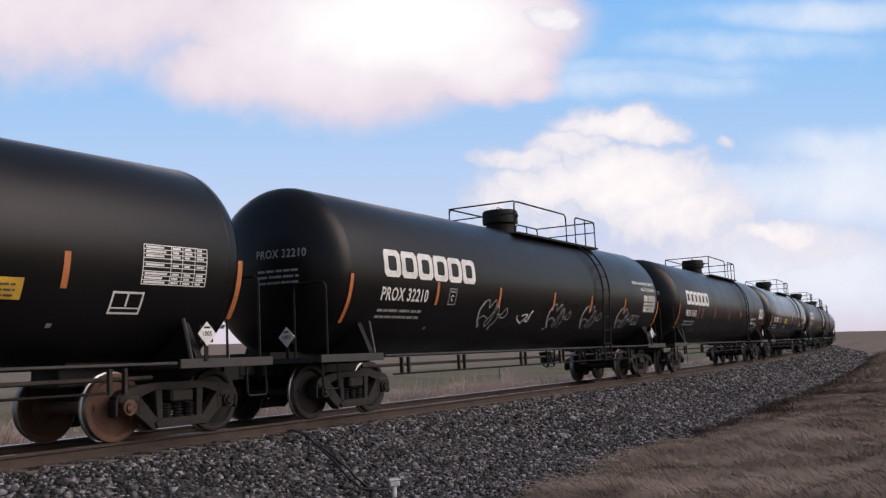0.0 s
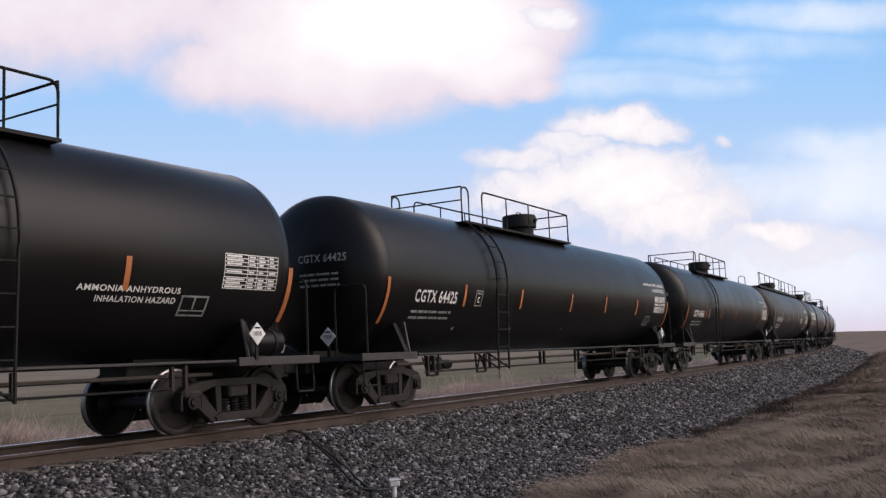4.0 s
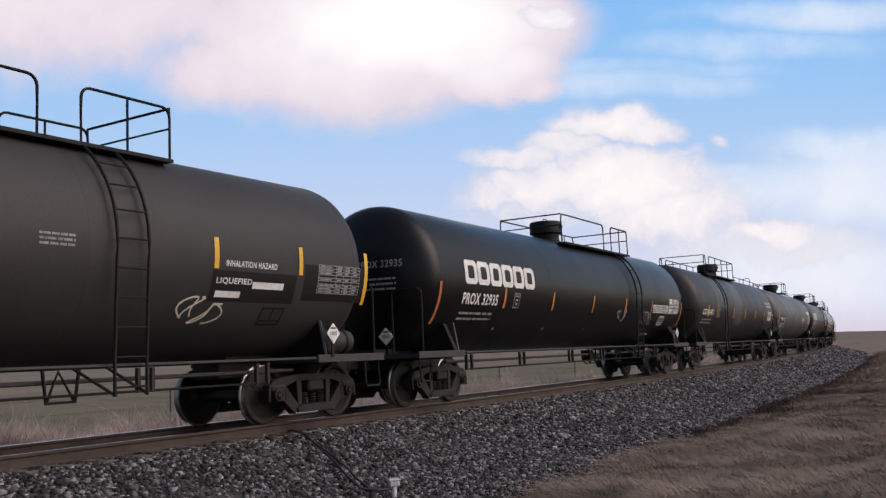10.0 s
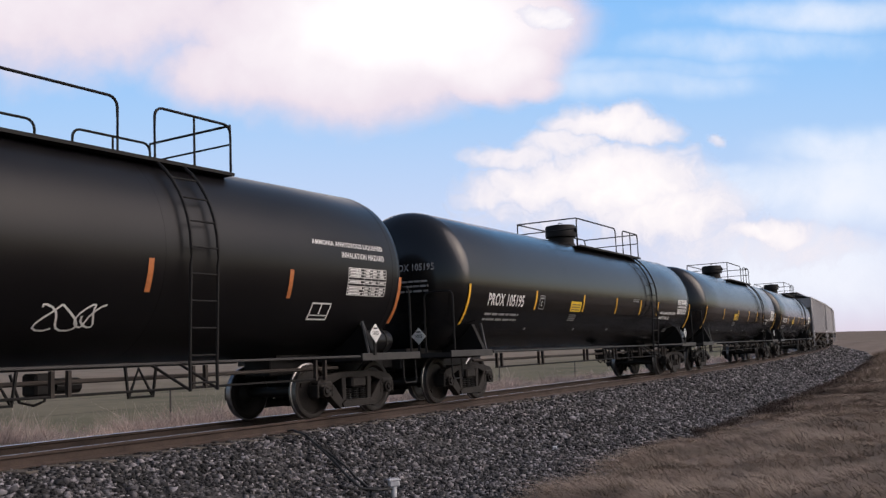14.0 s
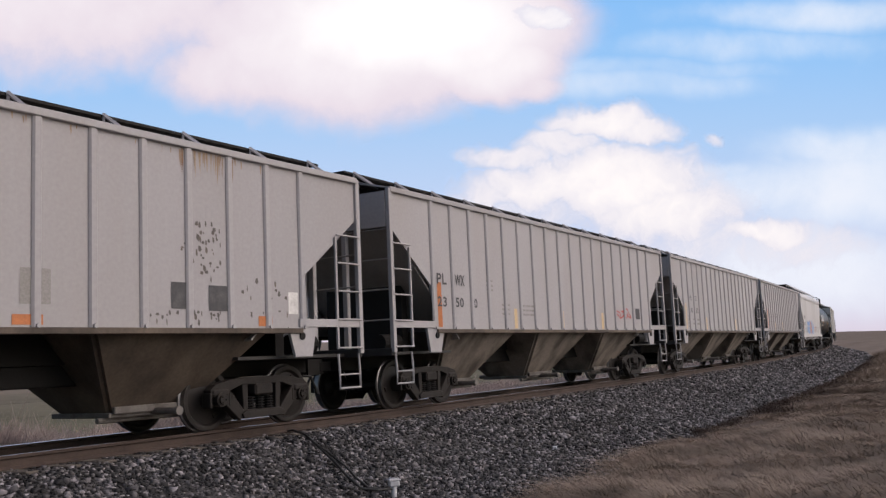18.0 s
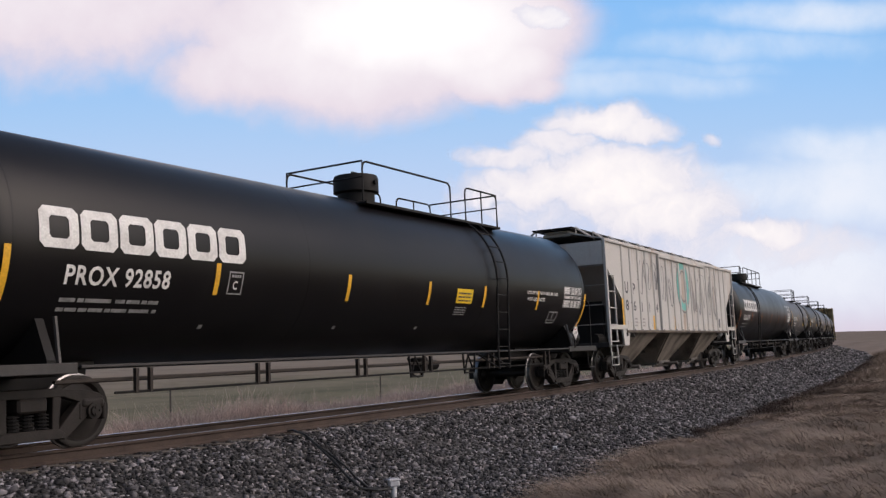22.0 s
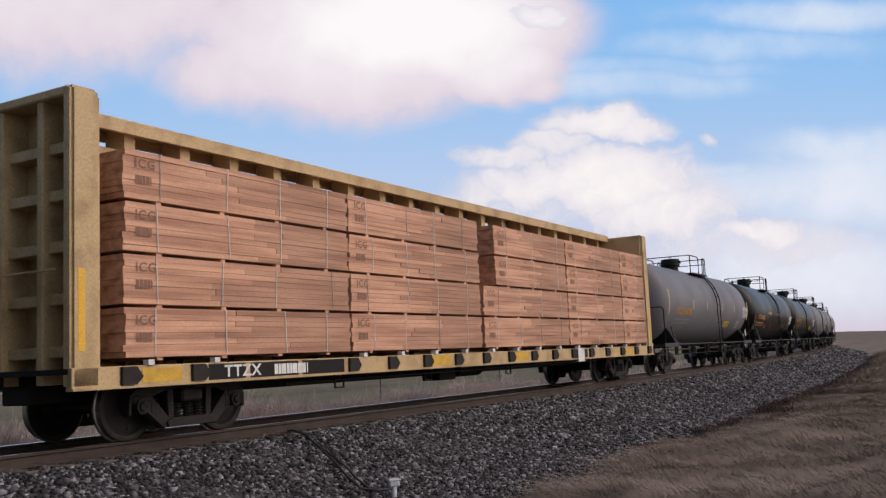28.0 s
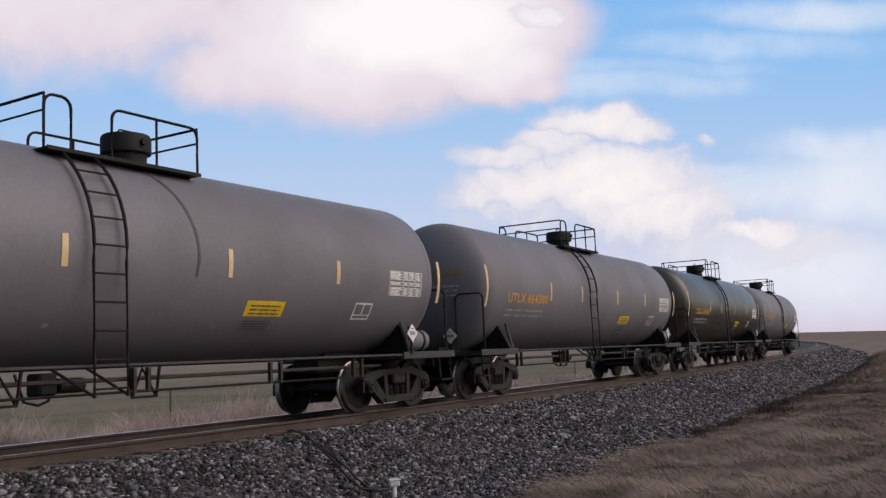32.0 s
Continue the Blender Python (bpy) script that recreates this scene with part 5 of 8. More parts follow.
def corner_ladder(car, sx, E, y, mat, w=0.62, top=4.05, base=1.06):
    """The ladder at a hopper's corner: two stiles and rungs, with a step below."""
    bm = bmesh.new()
    box(bm, sx * E - 0.05, sx * E + 0.05, y - 0.05, y + 0.03, base, top, bevel=0.008)
    lad = part("ladder", bm, mat, car, "corner ladder of steel bars")
    bm = bmesh.new()
    xi = sx * (E - w)
    box(bm, xi - 0.025, xi + 0.025, y - 0.04, y, base + 0.08, top - 1.05, bevel=0.006)
    part("stile", bm, mat, lad)
    n = 5
    for i in range(n):
        z = base + 0.1 + i * 0.47
        bm = bmesh.new()
        rod(bm, (sx * E, y - 0.05, z), (xi, y - 0.05, z), 0.016, 6)
        part("rung", bm, mat, lad)
    for i in range(4):
        z = 1.65 + i * 0.55
        bm = bmesh.new()
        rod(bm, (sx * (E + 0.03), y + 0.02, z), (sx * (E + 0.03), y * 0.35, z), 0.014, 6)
        # end rungs carry the shade of the car's end in their darker grey
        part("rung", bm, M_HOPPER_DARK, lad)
    bm = bmesh.new()
    x0, x1 = sx * (E - 0.05), sx * (E - w + 0.02)
    pipe(bm, [(x0, y, base), (x0 * 0.99 + x1 * 0.01, y - 0.02, 0.75), (x0, y - 0.02, 0.5), (x1, y - 0.02, 0.5), (x1, y - 0.02, 0.75), (x1, y, base)], 0.02, 6)
    rod(bm, (x0, y - 0.02, 0.72), (x1, y - 0.02, 0.72), 0.014, 6)
    part("stirrup_step", bm, mat, lad)


def running_board(car, E, z, y0, y1, mat, n):
    """A grating on brackets along the roof: each plank and bracket on its own."""
    bm = bmesh.new()
    for k in range(4):
        y = y0 + (y1 - y0) * (k + 0.5) / 4
        w = abs(y1 - y0) / 4 * 0.46
        box(bm, -E - 0.1, E + 0.1, y - w, y + w, z - 0.02, z + 0.02)
    for i in range(60):
        x = -E + 2 * E * i / 59
        box(bm, x - 0.02, x + 0.02, min(y0, y1), max(y0, y1), z - 0.025, z + 0.012)
    rb = part("running_board", bm, M_FRAME, car, "dark steel grating along the roof")
    for i in range(n):
        x = -E + 0.2 + (2 * E - 0.4) * i / (n - 1)
        bm = bmesh.new()
        s = 1 if y0 > 0 else -1
        yo = s * max(abs(y0), abs(y1))
        rod(bm, (x, yo + s * 0.55, z - 0.36), (x, yo, z + 0.02), 0.03, 4)
        rod(bm, (x, yo, z - 0.2), (x, yo, z + 0.04), 0.022, 4)
        part("bracket", bm, mat, rb)


def hopper_frame(car, E, L, s_mid, over, mat, end_mat):
    """What all hoppers share: centre sill, ends, slope sheets, posts, ladders and bogies."""
    add_ends(car, L, s_mid, over)
    bm = bmesh.new()
    box(bm, -L / 2 + 0.5, L / 2 - 0.5, -0.32, 0.32, 0.76, 1.06, bevel=0.02)
    part("centre_sill", bm, M_FRAME, car)
    for sx in (-1, 1):
        bm = bmesh.new()
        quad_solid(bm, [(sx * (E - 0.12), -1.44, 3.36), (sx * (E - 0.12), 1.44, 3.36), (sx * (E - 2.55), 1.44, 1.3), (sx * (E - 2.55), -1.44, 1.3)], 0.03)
        # slope sheets are coloured darker to stand for the shade at the ends
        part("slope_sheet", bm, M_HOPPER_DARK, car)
        bm = bmesh.new()
        box(bm, sx * E - 0.06, sx * E + 0.03, -1.46, 1.46, 3.34, 4.0)
        part("end_sheet", bm, mat, car)
        bm = bmesh.new()
        a, b = sorted((sx * (E - 2.6), sx * (E + 0.02)))
        box(bm, a, b, -1.2, 1.2, 1.02, 1.07)
        box(bm, sx * E - 0.06, sx * E + 0.06, -1.5, 1.5, 1.0, 1.14, bevel=0.01)
        part("end_platform", bm, M_PLATE, car)
        for y in (-0.5, 0.5):
            bm = bmesh.new()
            box(bm, sx * E - 0.05, sx * E + 0.05, y - 0.05, y + 0.05, 1.06, 3.4, bevel=0.008)
            part("end_post", bm, end_mat, car)
        bm = bmesh.new()
        box(bm, sx * (E - 1.35) - 0.1, sx * (E - 1.35) + 0.1, -0.9, 0.9, 1.07, 2.4)
        part("bolster_web", bm, M_FRAME, car)
        bm = bmesh.new()
        rod(bm, (sx * (E - 0.5), -0.85, 1.25), (sx * (E - 1.1), -0.85, 1.25), 0.16, 14)
        part("air_reservoir", bm, M_FRAME, car)
        for sy in (-1, 1):
            corner_ladder(car, sx, E, sy * 1.5, mat)


def ribbed_hopper(a, b, spec):
    L, s_mid = b - a, (a + b) / 2
    E = spec.get("E", 8.12)
    mat = spec["mat"]
    rnd = random.Random(int(a))
    car = thing("hopper_car", spec["label"], "hopper car", "covered hopper cars of the train")
    hopper_frame(car, E, L, s_mid, L / 2 - (E - 1.95), mat, mat)
    ribs = [-6.65 + i * 13.3 / 17 for i in range(18)]
    for sy in (-1, 1):
        bm = bmesh.new()
        prism(bm, [(-E, 4.03), (-E, 3.36), (-6.72, 2.32), (-6.55, 1.48), (6.55, 1.48), (6.72, 2.32), (E, 3.36), (E, 4.03)], sy * 1.46, sy * 1.5)
        side = part("side_sheet", bm, mat, car)
        rib = shared(("rib", mat.name), lambda: rib_mesh(mat))
        for x in ribs:
            part("rib", rib, None, side, at=pose(x, sy * 1.5, 0, 0, 0, 0 if sy < 0 else 180))
        bm = bmesh.new()
        box(bm, -E, E, sy * 1.44, sy * 1.56, 3.98, 4.08, bevel=0.01)
        part("top_chord", bm, mat, side)
        bm = bmesh.new()
        box(bm, -6.6, 6.6, sy * 1.46, sy * 1.56, 1.4, 1.48, bevel=0.008)
        part("side_sill", bm, M_BAY, side)
        for sx in (-1, 1):
            bm = bmesh.new()
            x0, x1 = sorted((sx * E, sx * 6.55))
            box(bm, x0, x1, sy * 1.48, sy * 1.54, 1.5, 1.63, bevel=0.006)
            part("sill_bar", bm, mat, side)
            bm = bmesh.new()
            prism(bm, [(sx * 6.95, 1.5), (sx * 6.3, 1.5), (sx * 6.45, 1.04), (sx * 6.85, 1.04)], sy * 1.47, sy * 1.52)
            gp = part("gusset", bm, mat, side)
            bm = bmesh.new()
            rod(bm, (sx * 6.6, sy * 1.5, 1.36), (sx * 6.6, sy * 1.545, 1.36), 0.06, 12)
            part("jack_pad", bm, M_FRAME, gp)
    bm = bmesh.new()
    for sy in (-1, 1):
        quad_solid(bm, [(-E, sy * 1.5, 4.05), (E, sy * 1.5, 4.05), (E, sy * 0.45, 4.3), (-E, sy * 0.45, 4.3)], 0.03)
    box(bm, -E + 0.3, E - 0.3, -0.45, 0.45, 4.26, 4.36, bevel=0.02)
    part("roof", bm, mat, car)
    for i in range(10):
        bm = bmesh.new()
        x = -E + 0.9 + i * (2 * E - 1.8) / 9
        box(bm, x - 0.7, x + 0.7, -0.38, 0.38, 4.36, 4.42, bevel=0.02)
        part("hatch", bm, mat, car)
    for s in (-1, 1):
        running_board(car, E, 4.46, s * 0.02, s * 0.62, mat, 12)
    for xc in (-4.42, 0.0, 4.42):
        bay = part("bay", bay_bm(xc, 1.62, 0.7), M_BAY if "flakes" in spec and mat is M_HOPPER else M_BAYPALE, car, "dirty sloping discharge bay")
        part("outlet_gate", gate_bm(xc, 0.7), M_OUTLET, bay, "pale dusty discharge outlet")
    # added dark box that stands for the shade in the gaps between bays
    bm = bmesh.new()
    box(bm, -6.2, 6.2, -0.4, 0.4, 1.05, 1.47)
    part("underside", bm, M_FRAME, car)
    # marks
    for body, x0, x1, z0, z1 in spec.get("words", ()):
        for r in ribs:
            if x0 < r + 0.09 and x1 > r - 0.09:
                shift = r + 0.09 - x0 if x0 + x1 > 2 * r else r - 0.09 - x1
                x0, x1 = x0 + shift, x1 + shift
        on_side("lettering", text_bm(body, x1 - x0, z1 - z0), M_DARKLETTER, car, x0, -1.508, z0, "dark painted reporting mark")
    for x, z0, z1, m in spec.get("stripes", ()):
        on_side("reflector", patch_bm(0.16, z1 - z0), m, car, x, -1.507, z0)
    for x, z, w, h, rows in spec.get("print", ()):
        on_side("small_print", bars_bm(rows, w, h, rnd, 0.45), M_HOPPER_DARK, car, x, -1.506, z)
    for x, z, w, h in spec.get("boxes", ()):
        on_side("stencil_box", patch_bm(w, h), M_DARKLETTER, car, x, -1.508, z, "dark painted square")
    for x, z, w, h, seed, m in spec.get("scrawl", ()):
        on_side("graffiti", scribble_bm(w, h, seed, max(2, int(w * 2.2)), 0.04), m, car, x, -1.509, z, "sprayed scrawl")
    if "end_words" in spec:
        for k, body in enumerate(spec["end_words"]):
            bm = text_bm(body, 0.5, 0.16)
            for v in bm.verts:
                v.co = Vector((-E - 0.066, -0.35 - v.co.x, 3.76 - k * 0.26 + v.co.y))
            part("lettering", bm, M_DARKLETTER, car)
    TRAIN.append((car, s_mid, E - 1.95, None))
    return car


def rib_mesh(mat):
    bm = bmesh.new()
    prism(bm, [(-0.065, 1.48), (0.065, 1.48), (0.065, 4.0), (-0.065, 4.0)], -0.04, 0.0)
    bmesh.ops.bevel(bm, geom=[e for e in bm.edges if abs(e.verts[0].co.z - e.verts[1].co.z) > 1 and e.verts[0].co.y < -0.03], offset=0.025, segments=1, affect="EDGES")
    rod(bm, (0, -0.04, 1.5), (0, -0.07, 1.5), 0.03, 6)
    return mesh_of("rib", bm, mat)


def smooth_hopper(a, b):
    """The white smooth-sided hopper."""
    L, s_mid = b - a, (a + b) / 2
    E = 8.0
    mat = M_WHITE
    rnd = random.Random(9)
    car = thing("hopper_car", "white smooth-sided covered hopper with blue and orange graffiti", "hopper car", "covered hopper cars of the train")
    hopper_frame(car, E, L, s_mid, L / 2 - (E - 1.95), mat, mat)
    for sy in (-1, 1):
        bm = bmesh.new()
        prism(bm, [(-7.92, 3.76), (-7.92, 2.8), (-7.6, 2.78), (-6.85, 2.09), (-7.13, 1.33), (7.13, 1.33), (6.85, 2.09), (7.6, 2.78), (7.95, 2.8), (7.95, 3.76)], sy * 1.51, sy * 1.55)
        side = part("side_sheet", bm, mat, car)
        bm = bmesh.new()
        quad_solid(bm, [(-7.98, sy * 1.57, 3.8), (7.98, sy * 1.57, 3.8), (7.98, sy * 1.36, 4.12), (-7.98, sy * 1.36, 4.12)], 0.03)
        part("top_chord", bm, mat, side)
        bm = bmesh.new()
        box(bm, -7.95, 7.95, sy * 1.5, sy * 1.59, 3.7, 3.8, bevel=0.01)
        part("eave", bm, mat, side)
        bm = bmesh.new()
        box(bm, -8.05, 8.0, sy * 1.48, sy * 1.6, 1.13, 1.34, bevel=0.012)
        part("side_sill", bm, mat, side)
        for k in (0.98, 1.06):
            bm = bmesh.new()
            rod(bm, (-5.8, sy * 1.5, k), (6.0, sy * 1.5, k), 0.022, 6)
            part("pipe", bm, M_HOPPER, side)
        bm = bmesh.new()
        box(bm, -6.95, -6.6, sy * 1.5, sy * 1.57, 0.98, 1.14, bevel=0.01)
        part("jack_pad", bm, mat, side)
    bm = bmesh.new()
    for sy in (-1, 1):
        quad_solid(bm, [(-E, sy * 1.36, 4.12), (E, sy * 1.36, 4.12), (E, sy * 0.4, 4.38), (-E, sy * 0.4, 4.38)], 0.03)
    box(bm, -E + 0.3, E - 0.3, -0.4, 0.4, 4.34, 4.44, bevel=0.02)
    part("roof", bm, mat, car)
    for s in (-1, 1):
        running_board(car, E, 4.66, s * 0.02, s * 0.74, mat, 12)
    for xc in (-4.5, 0.0, 4.5):
        bay = part("bay", bay_bm(xc, 1.7, 0.6, 1.4, 0.5, 1.14), M_BAY, car, "dirty sloping discharge bay")
        part("outlet_gate", gate_bm(xc, 0.6), M_OUTLET, bay, "pale dusty discharge outlet")
    # added dark filler behind the bays, in place of the shade there
    bm = bmesh.new()
    box(bm, -6.6, 6.6, -0.9, 0.9, 1.05, 1.3)
    part("underside", bm, M_FRAME, car)
    for body, x0, x1, z0, z1 in (("MCEX", -6.42, -5.56, 2.36, 2.58), ("350101", -6.6, -5.52, 1.92, 2.14)):
        on_side("lettering", text_bm(body, x1 - x0, z1 - z0), M_DARKLETTER, car, x0, -1.557, z0, "dark painted reporting mark")
    for body, z in (("LD LMT  222900 lbs  101 100 kg", 1.64), ("LT WT   63100 lbs  28 600 kg", 1.48)):
        on_side("lettering", text_bm(body, 2.1, 0.085), M_DARKLETTER, car, -6.6, -1.557, z, "small dark weight lettering")
    on_side("reflector", patch_bm(0.1, 0.75), M_ORANGE, car, -6.95, -1.556, 1.4)
    on_side("stencil_box", frame_bm(0.2, 0.24, 0.02, False), M_HOPPER_DARK, car, -4.42, -1.556, 2.0)
    # sprayed letters, blue with an orange middle
    x = -4.5
    for ch, w, m in (("G", 0.9, M_BLUE), ("E", 0.6, M_BLUE), ("T", 0.75, M_BLUE), ("R", 0.85, M_RUSTPAINT), ("i", 0.35, M_RUSTPAINT), ("C", 0.75, M_BLUE), ("H", 0.95, M_BLUE)):
        h = rnd.uniform(0.72, 0.92)
        z = 1.33 + rnd.uniform(0, 0.06)
        slant, wave = rnd.uniform(0.08, 0.3), rnd.uniform(0, 6.28)
        for k, (dx, dz) in enumerate(((0.0, 0.0), (0.06, 0.03), (-0.06, 0.02), (0.0, 0.05), (0.04, 0.0))):
            bm = text_bm(ch, w, h)
            for v in bm.verts:
                v.co.x += v.co.y * slant + 0.03 * math.sin(v.co.y * 7 + wave)
                v.co.y += 0.04 * math.sin(v.co.x * 6 + wave)
            pale = M_PALEBLUE if m is M_BLUE else M_PALERUST
            on_side("graffiti", bm, pale if k == 0 else m, car, x + dx, -1.5592 if k == 0 else -1.5571 - k * 0.0004, z + dz, "sprayed graffiti letter")
        x += w * 0.96
    on_side("graffiti", scribble_bm(4.2, 0.5, 41, 7, 0.025), M_HOPPER_DARK, car, 1.2, -1.557, 1.45, "sprayed scrawl")
    on_side("graffiti", scribble_bm(1.4, 0.45, 43, 3, 0.03), M_RUSTPAINT, car, 1.6, -1.5575, 1.5, "sprayed scrawl")
    for k, body in enumerate(("MCEX", "350101")):
        bm = text_bm(body, 0.55, 0.15)
        for v in bm.verts:
            v.co = Vector((-E - 0.066, -0.1 - v.co.x, 3.78 - k * 0.24 + v.co.y))
        part("lettering", bm, M_DARKLETTER, car)
    TRAIN.append((car, s_mid, E - 1.95, None))
    return car


# ---------------------------------------------------------------- the centre-beam flat car and its lumber
def board_bundle(x0, x1, y0, y1, z0, z1, car_s, half, rnd, detailed=True):
    """A strapped pack of sawn boards on bearers."""
    pack = thing("lumber_bundle", "strapped bundle of reddish sawn boards on the flat car", "lumber", "lumber bundles on the flat car")
    rows = 8
    h = (z1 - z0 - 0.04) / rows
    for i in range(rows):
        bm = bmesh.new()
        dx0, dx1 = rnd.uniform(-0.03, 0.03), rnd.uniform(-0.03, 0.03)
        n = 2 if detailed else 1
        cuts = [x0 + dx0] + [x0 + (x1 - x0) * rnd.uniform(0.3, 0.7) for _ in range(n - 1)] + [x1 + dx1]
        for a, b in zip(cuts, cuts[1:]):
            box(bm, a, b - 0.003, y0 + rnd.uniform(0, 0.012), y1, z0 + 0.04 + i * h + 0.001, z0 + 0.04 + (i + 1) * h - 0.0005, bevel=0.003)
        part("board", bm, M_LUMBER, pack)
    nb = max(3, int((x1 - x0) / 1.15))
    for k in range(nb):
        x = x0 + (x1 - x0) * (k + 0.5) / nb
        bm = bmesh.new()
        box(bm, x - 0.05, x + 0.05, y0 + 0.03, y1, z0, z0 + 0.042)
        part("bearer", bm, M_LUMBER, pack)
        if detailed:
            xs = x + rnd.uniform(-0.12, 0.12)
            bm = bmesh.new()
            lean = rnd.uniform(-0.04, 0.04)
            quad_solid(bm, [(xs - 0.007, y0 - 0.006, z0 + 0.05), (xs + 0.007, y0 - 0.006, z0 + 0.05), (xs + lean + 0.007, y0 - 0.006, z1 + 0.004), (xs + lean - 0.007, y0 - 0.006, z1 + 0.004)], 0.004)
            box(bm, xs + lean - 0.012, xs + lean + 0.012, y0, y1, z1 - 0.001, z1 + 0.005)
            part("strap", bm, M_STRAP if rnd.random() < 0.8 else M_FAINT, pack)
    if detailed:
        for k, (w, hh) in enumerate(((0.34, 0.13), (0.28, 0.13))):
            bm = text_bm("ICG" if k == 0 else "", w, hh) if k == 0 else bars_bm(1, w, hh, rnd, 0.9)
            for v in bm.verts:
                v.co = Vector((x0 + 0.18 + v.co.x, y0 - 0.0045, z0 + (0.46 if k == 0 else 0.24) + v.co.y))
            part("stencil", bm, M_STENCIL, pack)
    TRAIN.append((pack, car_s, half, None))


def centre_beam(a, b):
    L, s_mid = b - a, (a + b) / 2
    sh = 0.0
    car = thing("flat_car", "yellow centre-beam flat car loaded with lumber", "flat car")
    x0, x1 = -L / 2 + 0.6, L / 2 - 0.85
    over = 2.9
    add_ends(car, L, s_mid, over)
    bm = bmesh.new()
    box(bm, x0, x1, -1.4, 1.4, 0.92, 0.99)
    box(bm, x0 + 0.3, x1 - 0.3, -0.3, 0.3, 0.55, 0.92, bevel=0.02)
    part("deck", bm, M_FRAME, car)
    rnd = random.Random(4)
    for sy in (-1, 1):
        bm = bmesh.new()
        box(bm, x0, x1, sy * 1.38, sy * 1.47, 0.74, 1.0, bevel=0.008)
        sill = part("side_sill", bm, M_YELLOW, car)
        bm = bmesh.new()
        box(bm, x0, x1, sy * 1.36, sy * 1.5, 0.72, 0.75)
        part("flange", bm, M_YELLOW, sill)
        n = 18
        for i in range(n):
            x = x0 + 0.85 + i * (x1 - x0 - 1.3) / (n - 1)
            if sy < 0 and 2.3 < x - x0 < 4.6:
                bm = bmesh.new()
                box(bm, x - 0.15, x + 0.95, -1.476, -1.472, 0.76, 0.98)
                part("dark_panel", bm, M_FRAME, sill)
                continue
            bm = bmesh.new()
            prism(bm, [(x - 0.13, 0.76), (x + 0.1, 0.76), (x + 0.2, 0.86), (x + 0.1, 0.99), (x - 0.13, 0.99)], sy * 1.47, sy * 1.52)
            part("winch", bm, M_BOGIE, sill)
            bm = bmesh.new()
            box(bm, x + 0.3, x + 0.4, sy * 1.4, sy * 1.5, 1.0, 1.07)
            part("block", bm, M_LETTER, sill)
            if i in (1, 12):
                bm = bmesh.new()
                box(bm, x + 0.2, x + 0.95 - 0.0, sy * 1.472, sy * 1.476, 0.76, 0.98)
                part("dark_panel", bm, M_FRAME, sill)
            elif i % 3 == 0:
                bm = bmesh.new()
                box(bm, x + 0.22, x + 0.9, sy * 1.472, sy * 1.476, 0.78, 0.96)
                part("yellow_panel", bm, M_SAFETY, sill)
    on_side("lettering", text_bm("TTZX", 0.78, 0.17), M_LETTER, car, x0 + 2.55, -1.482, 0.79, "white painted reporting mark")
    on_side("small_print", bars_bm(1, 0.8, 0.17, rnd, 0.9), M_LETTER, car, x0 + 3.62, -1.482, 0.79)
    on_side("stencil_box", patch_bm(0.42, 0.34), M_LETTER, car, 4.45, -1.53, 0.66)
    # bulkheads
    for sx, xb in ((-1, x0), (1, x1)):
        bm = bmesh.new()
        xi = xb - sx * 0.42
        a0, a1 = sorted((xi, xi - sx * 0.05))
        box(bm, a0, a1, -1.4, 1.4, 0.8, 4.4)
        bk = part("bulkhead", bm, M_YELLOW, car, "yellow steel end bulkhead")
        for sy in (-1, 1):
            bm = bmesh.new()
            a0, a1 = sorted((xb, xi))
            vs = [(a0, 0.74), (a1, 0.74), (a1, 4.48), (a0, 4.48)]
            prism(bm, vs, sy * 1.28, sy * 1.47)
            bmesh.ops.bevel(bm, geom=bm.edges[:], offset=0.04, segments=2, affect="EDGES")
            part("corner_post", bm, M_YELLOW, bk)
            bm = bmesh.new()
            box(bm, xb - sx * 0.14 - 0.05, xb - sx * 0.14 + 0.05, sy * 1.47, sy * 1.476, 1.2, 2.2)
            part("reflector", bm, M_AMBER, bk)
        bm = bmesh.new()
        a0, a1 = sorted((xb, xi))
        box(bm, a0, a1, -1.4, 1.4, 4.36, 4.48, bevel=0.02)
        part("top_beam", bm, M_YELLOW, bk)
        for y in (-0.8, 0.0, 0.8):
            bm = bmesh.new()
            box(bm, a0 + 0.05, a1, y - 0.06, y + 0.06, 0.8, 4.38, bevel=0.01)
            part("stiffener", bm, M_YELLOW, bk)
        for z in (1.2, 1.85, 2.5, 3.15, 3.75):
            bm = bmesh.new()
            box(bm, a0 + 0.14, a1, -1.3, 1.3, z - 0.07, z + 0.07, bevel=0.01)
            part("stiffener", bm, M_YELLOW, bk)
        bm = bmesh.new()
        rod(bm, (xb + sx * 0.02, -1.2, 2.2), (xb + sx * 0.02, 1.2, 2.2), 0.016, 6)
        part("grab_bar", bm, M_YELLOW, bk)
    # the beam along the middle
    bm = bmesh.new()
    box(bm, x0 + 0.4, x1 - 0.4, -0.36, 0.36, 4.5, 4.56, bevel=0.01)
    box(bm, x0 + 0.4, x1 - 0.4, -0.36, -0.3, 4.36, 4.52)
    box(bm, x0 + 0.4, x1 - 0.4, 0.3, 0.36, 4.36, 4.52)
    beam = part("top_chord", bm, M_YELLOW, car, "yellow top chord of the centre beam")
    n = 19
    for i in range(n):
        x = x0 + 0.9 + i * (x1 - x0 - 1.8) / (n - 1)
        bm = bmesh.new()
        box(bm, x - 0.1, x + 0.1, -0.2, 0.2, 0.99, 4.5)
        part("upright", bm, M_YELLOW, beam)
    bm = bmesh.new()
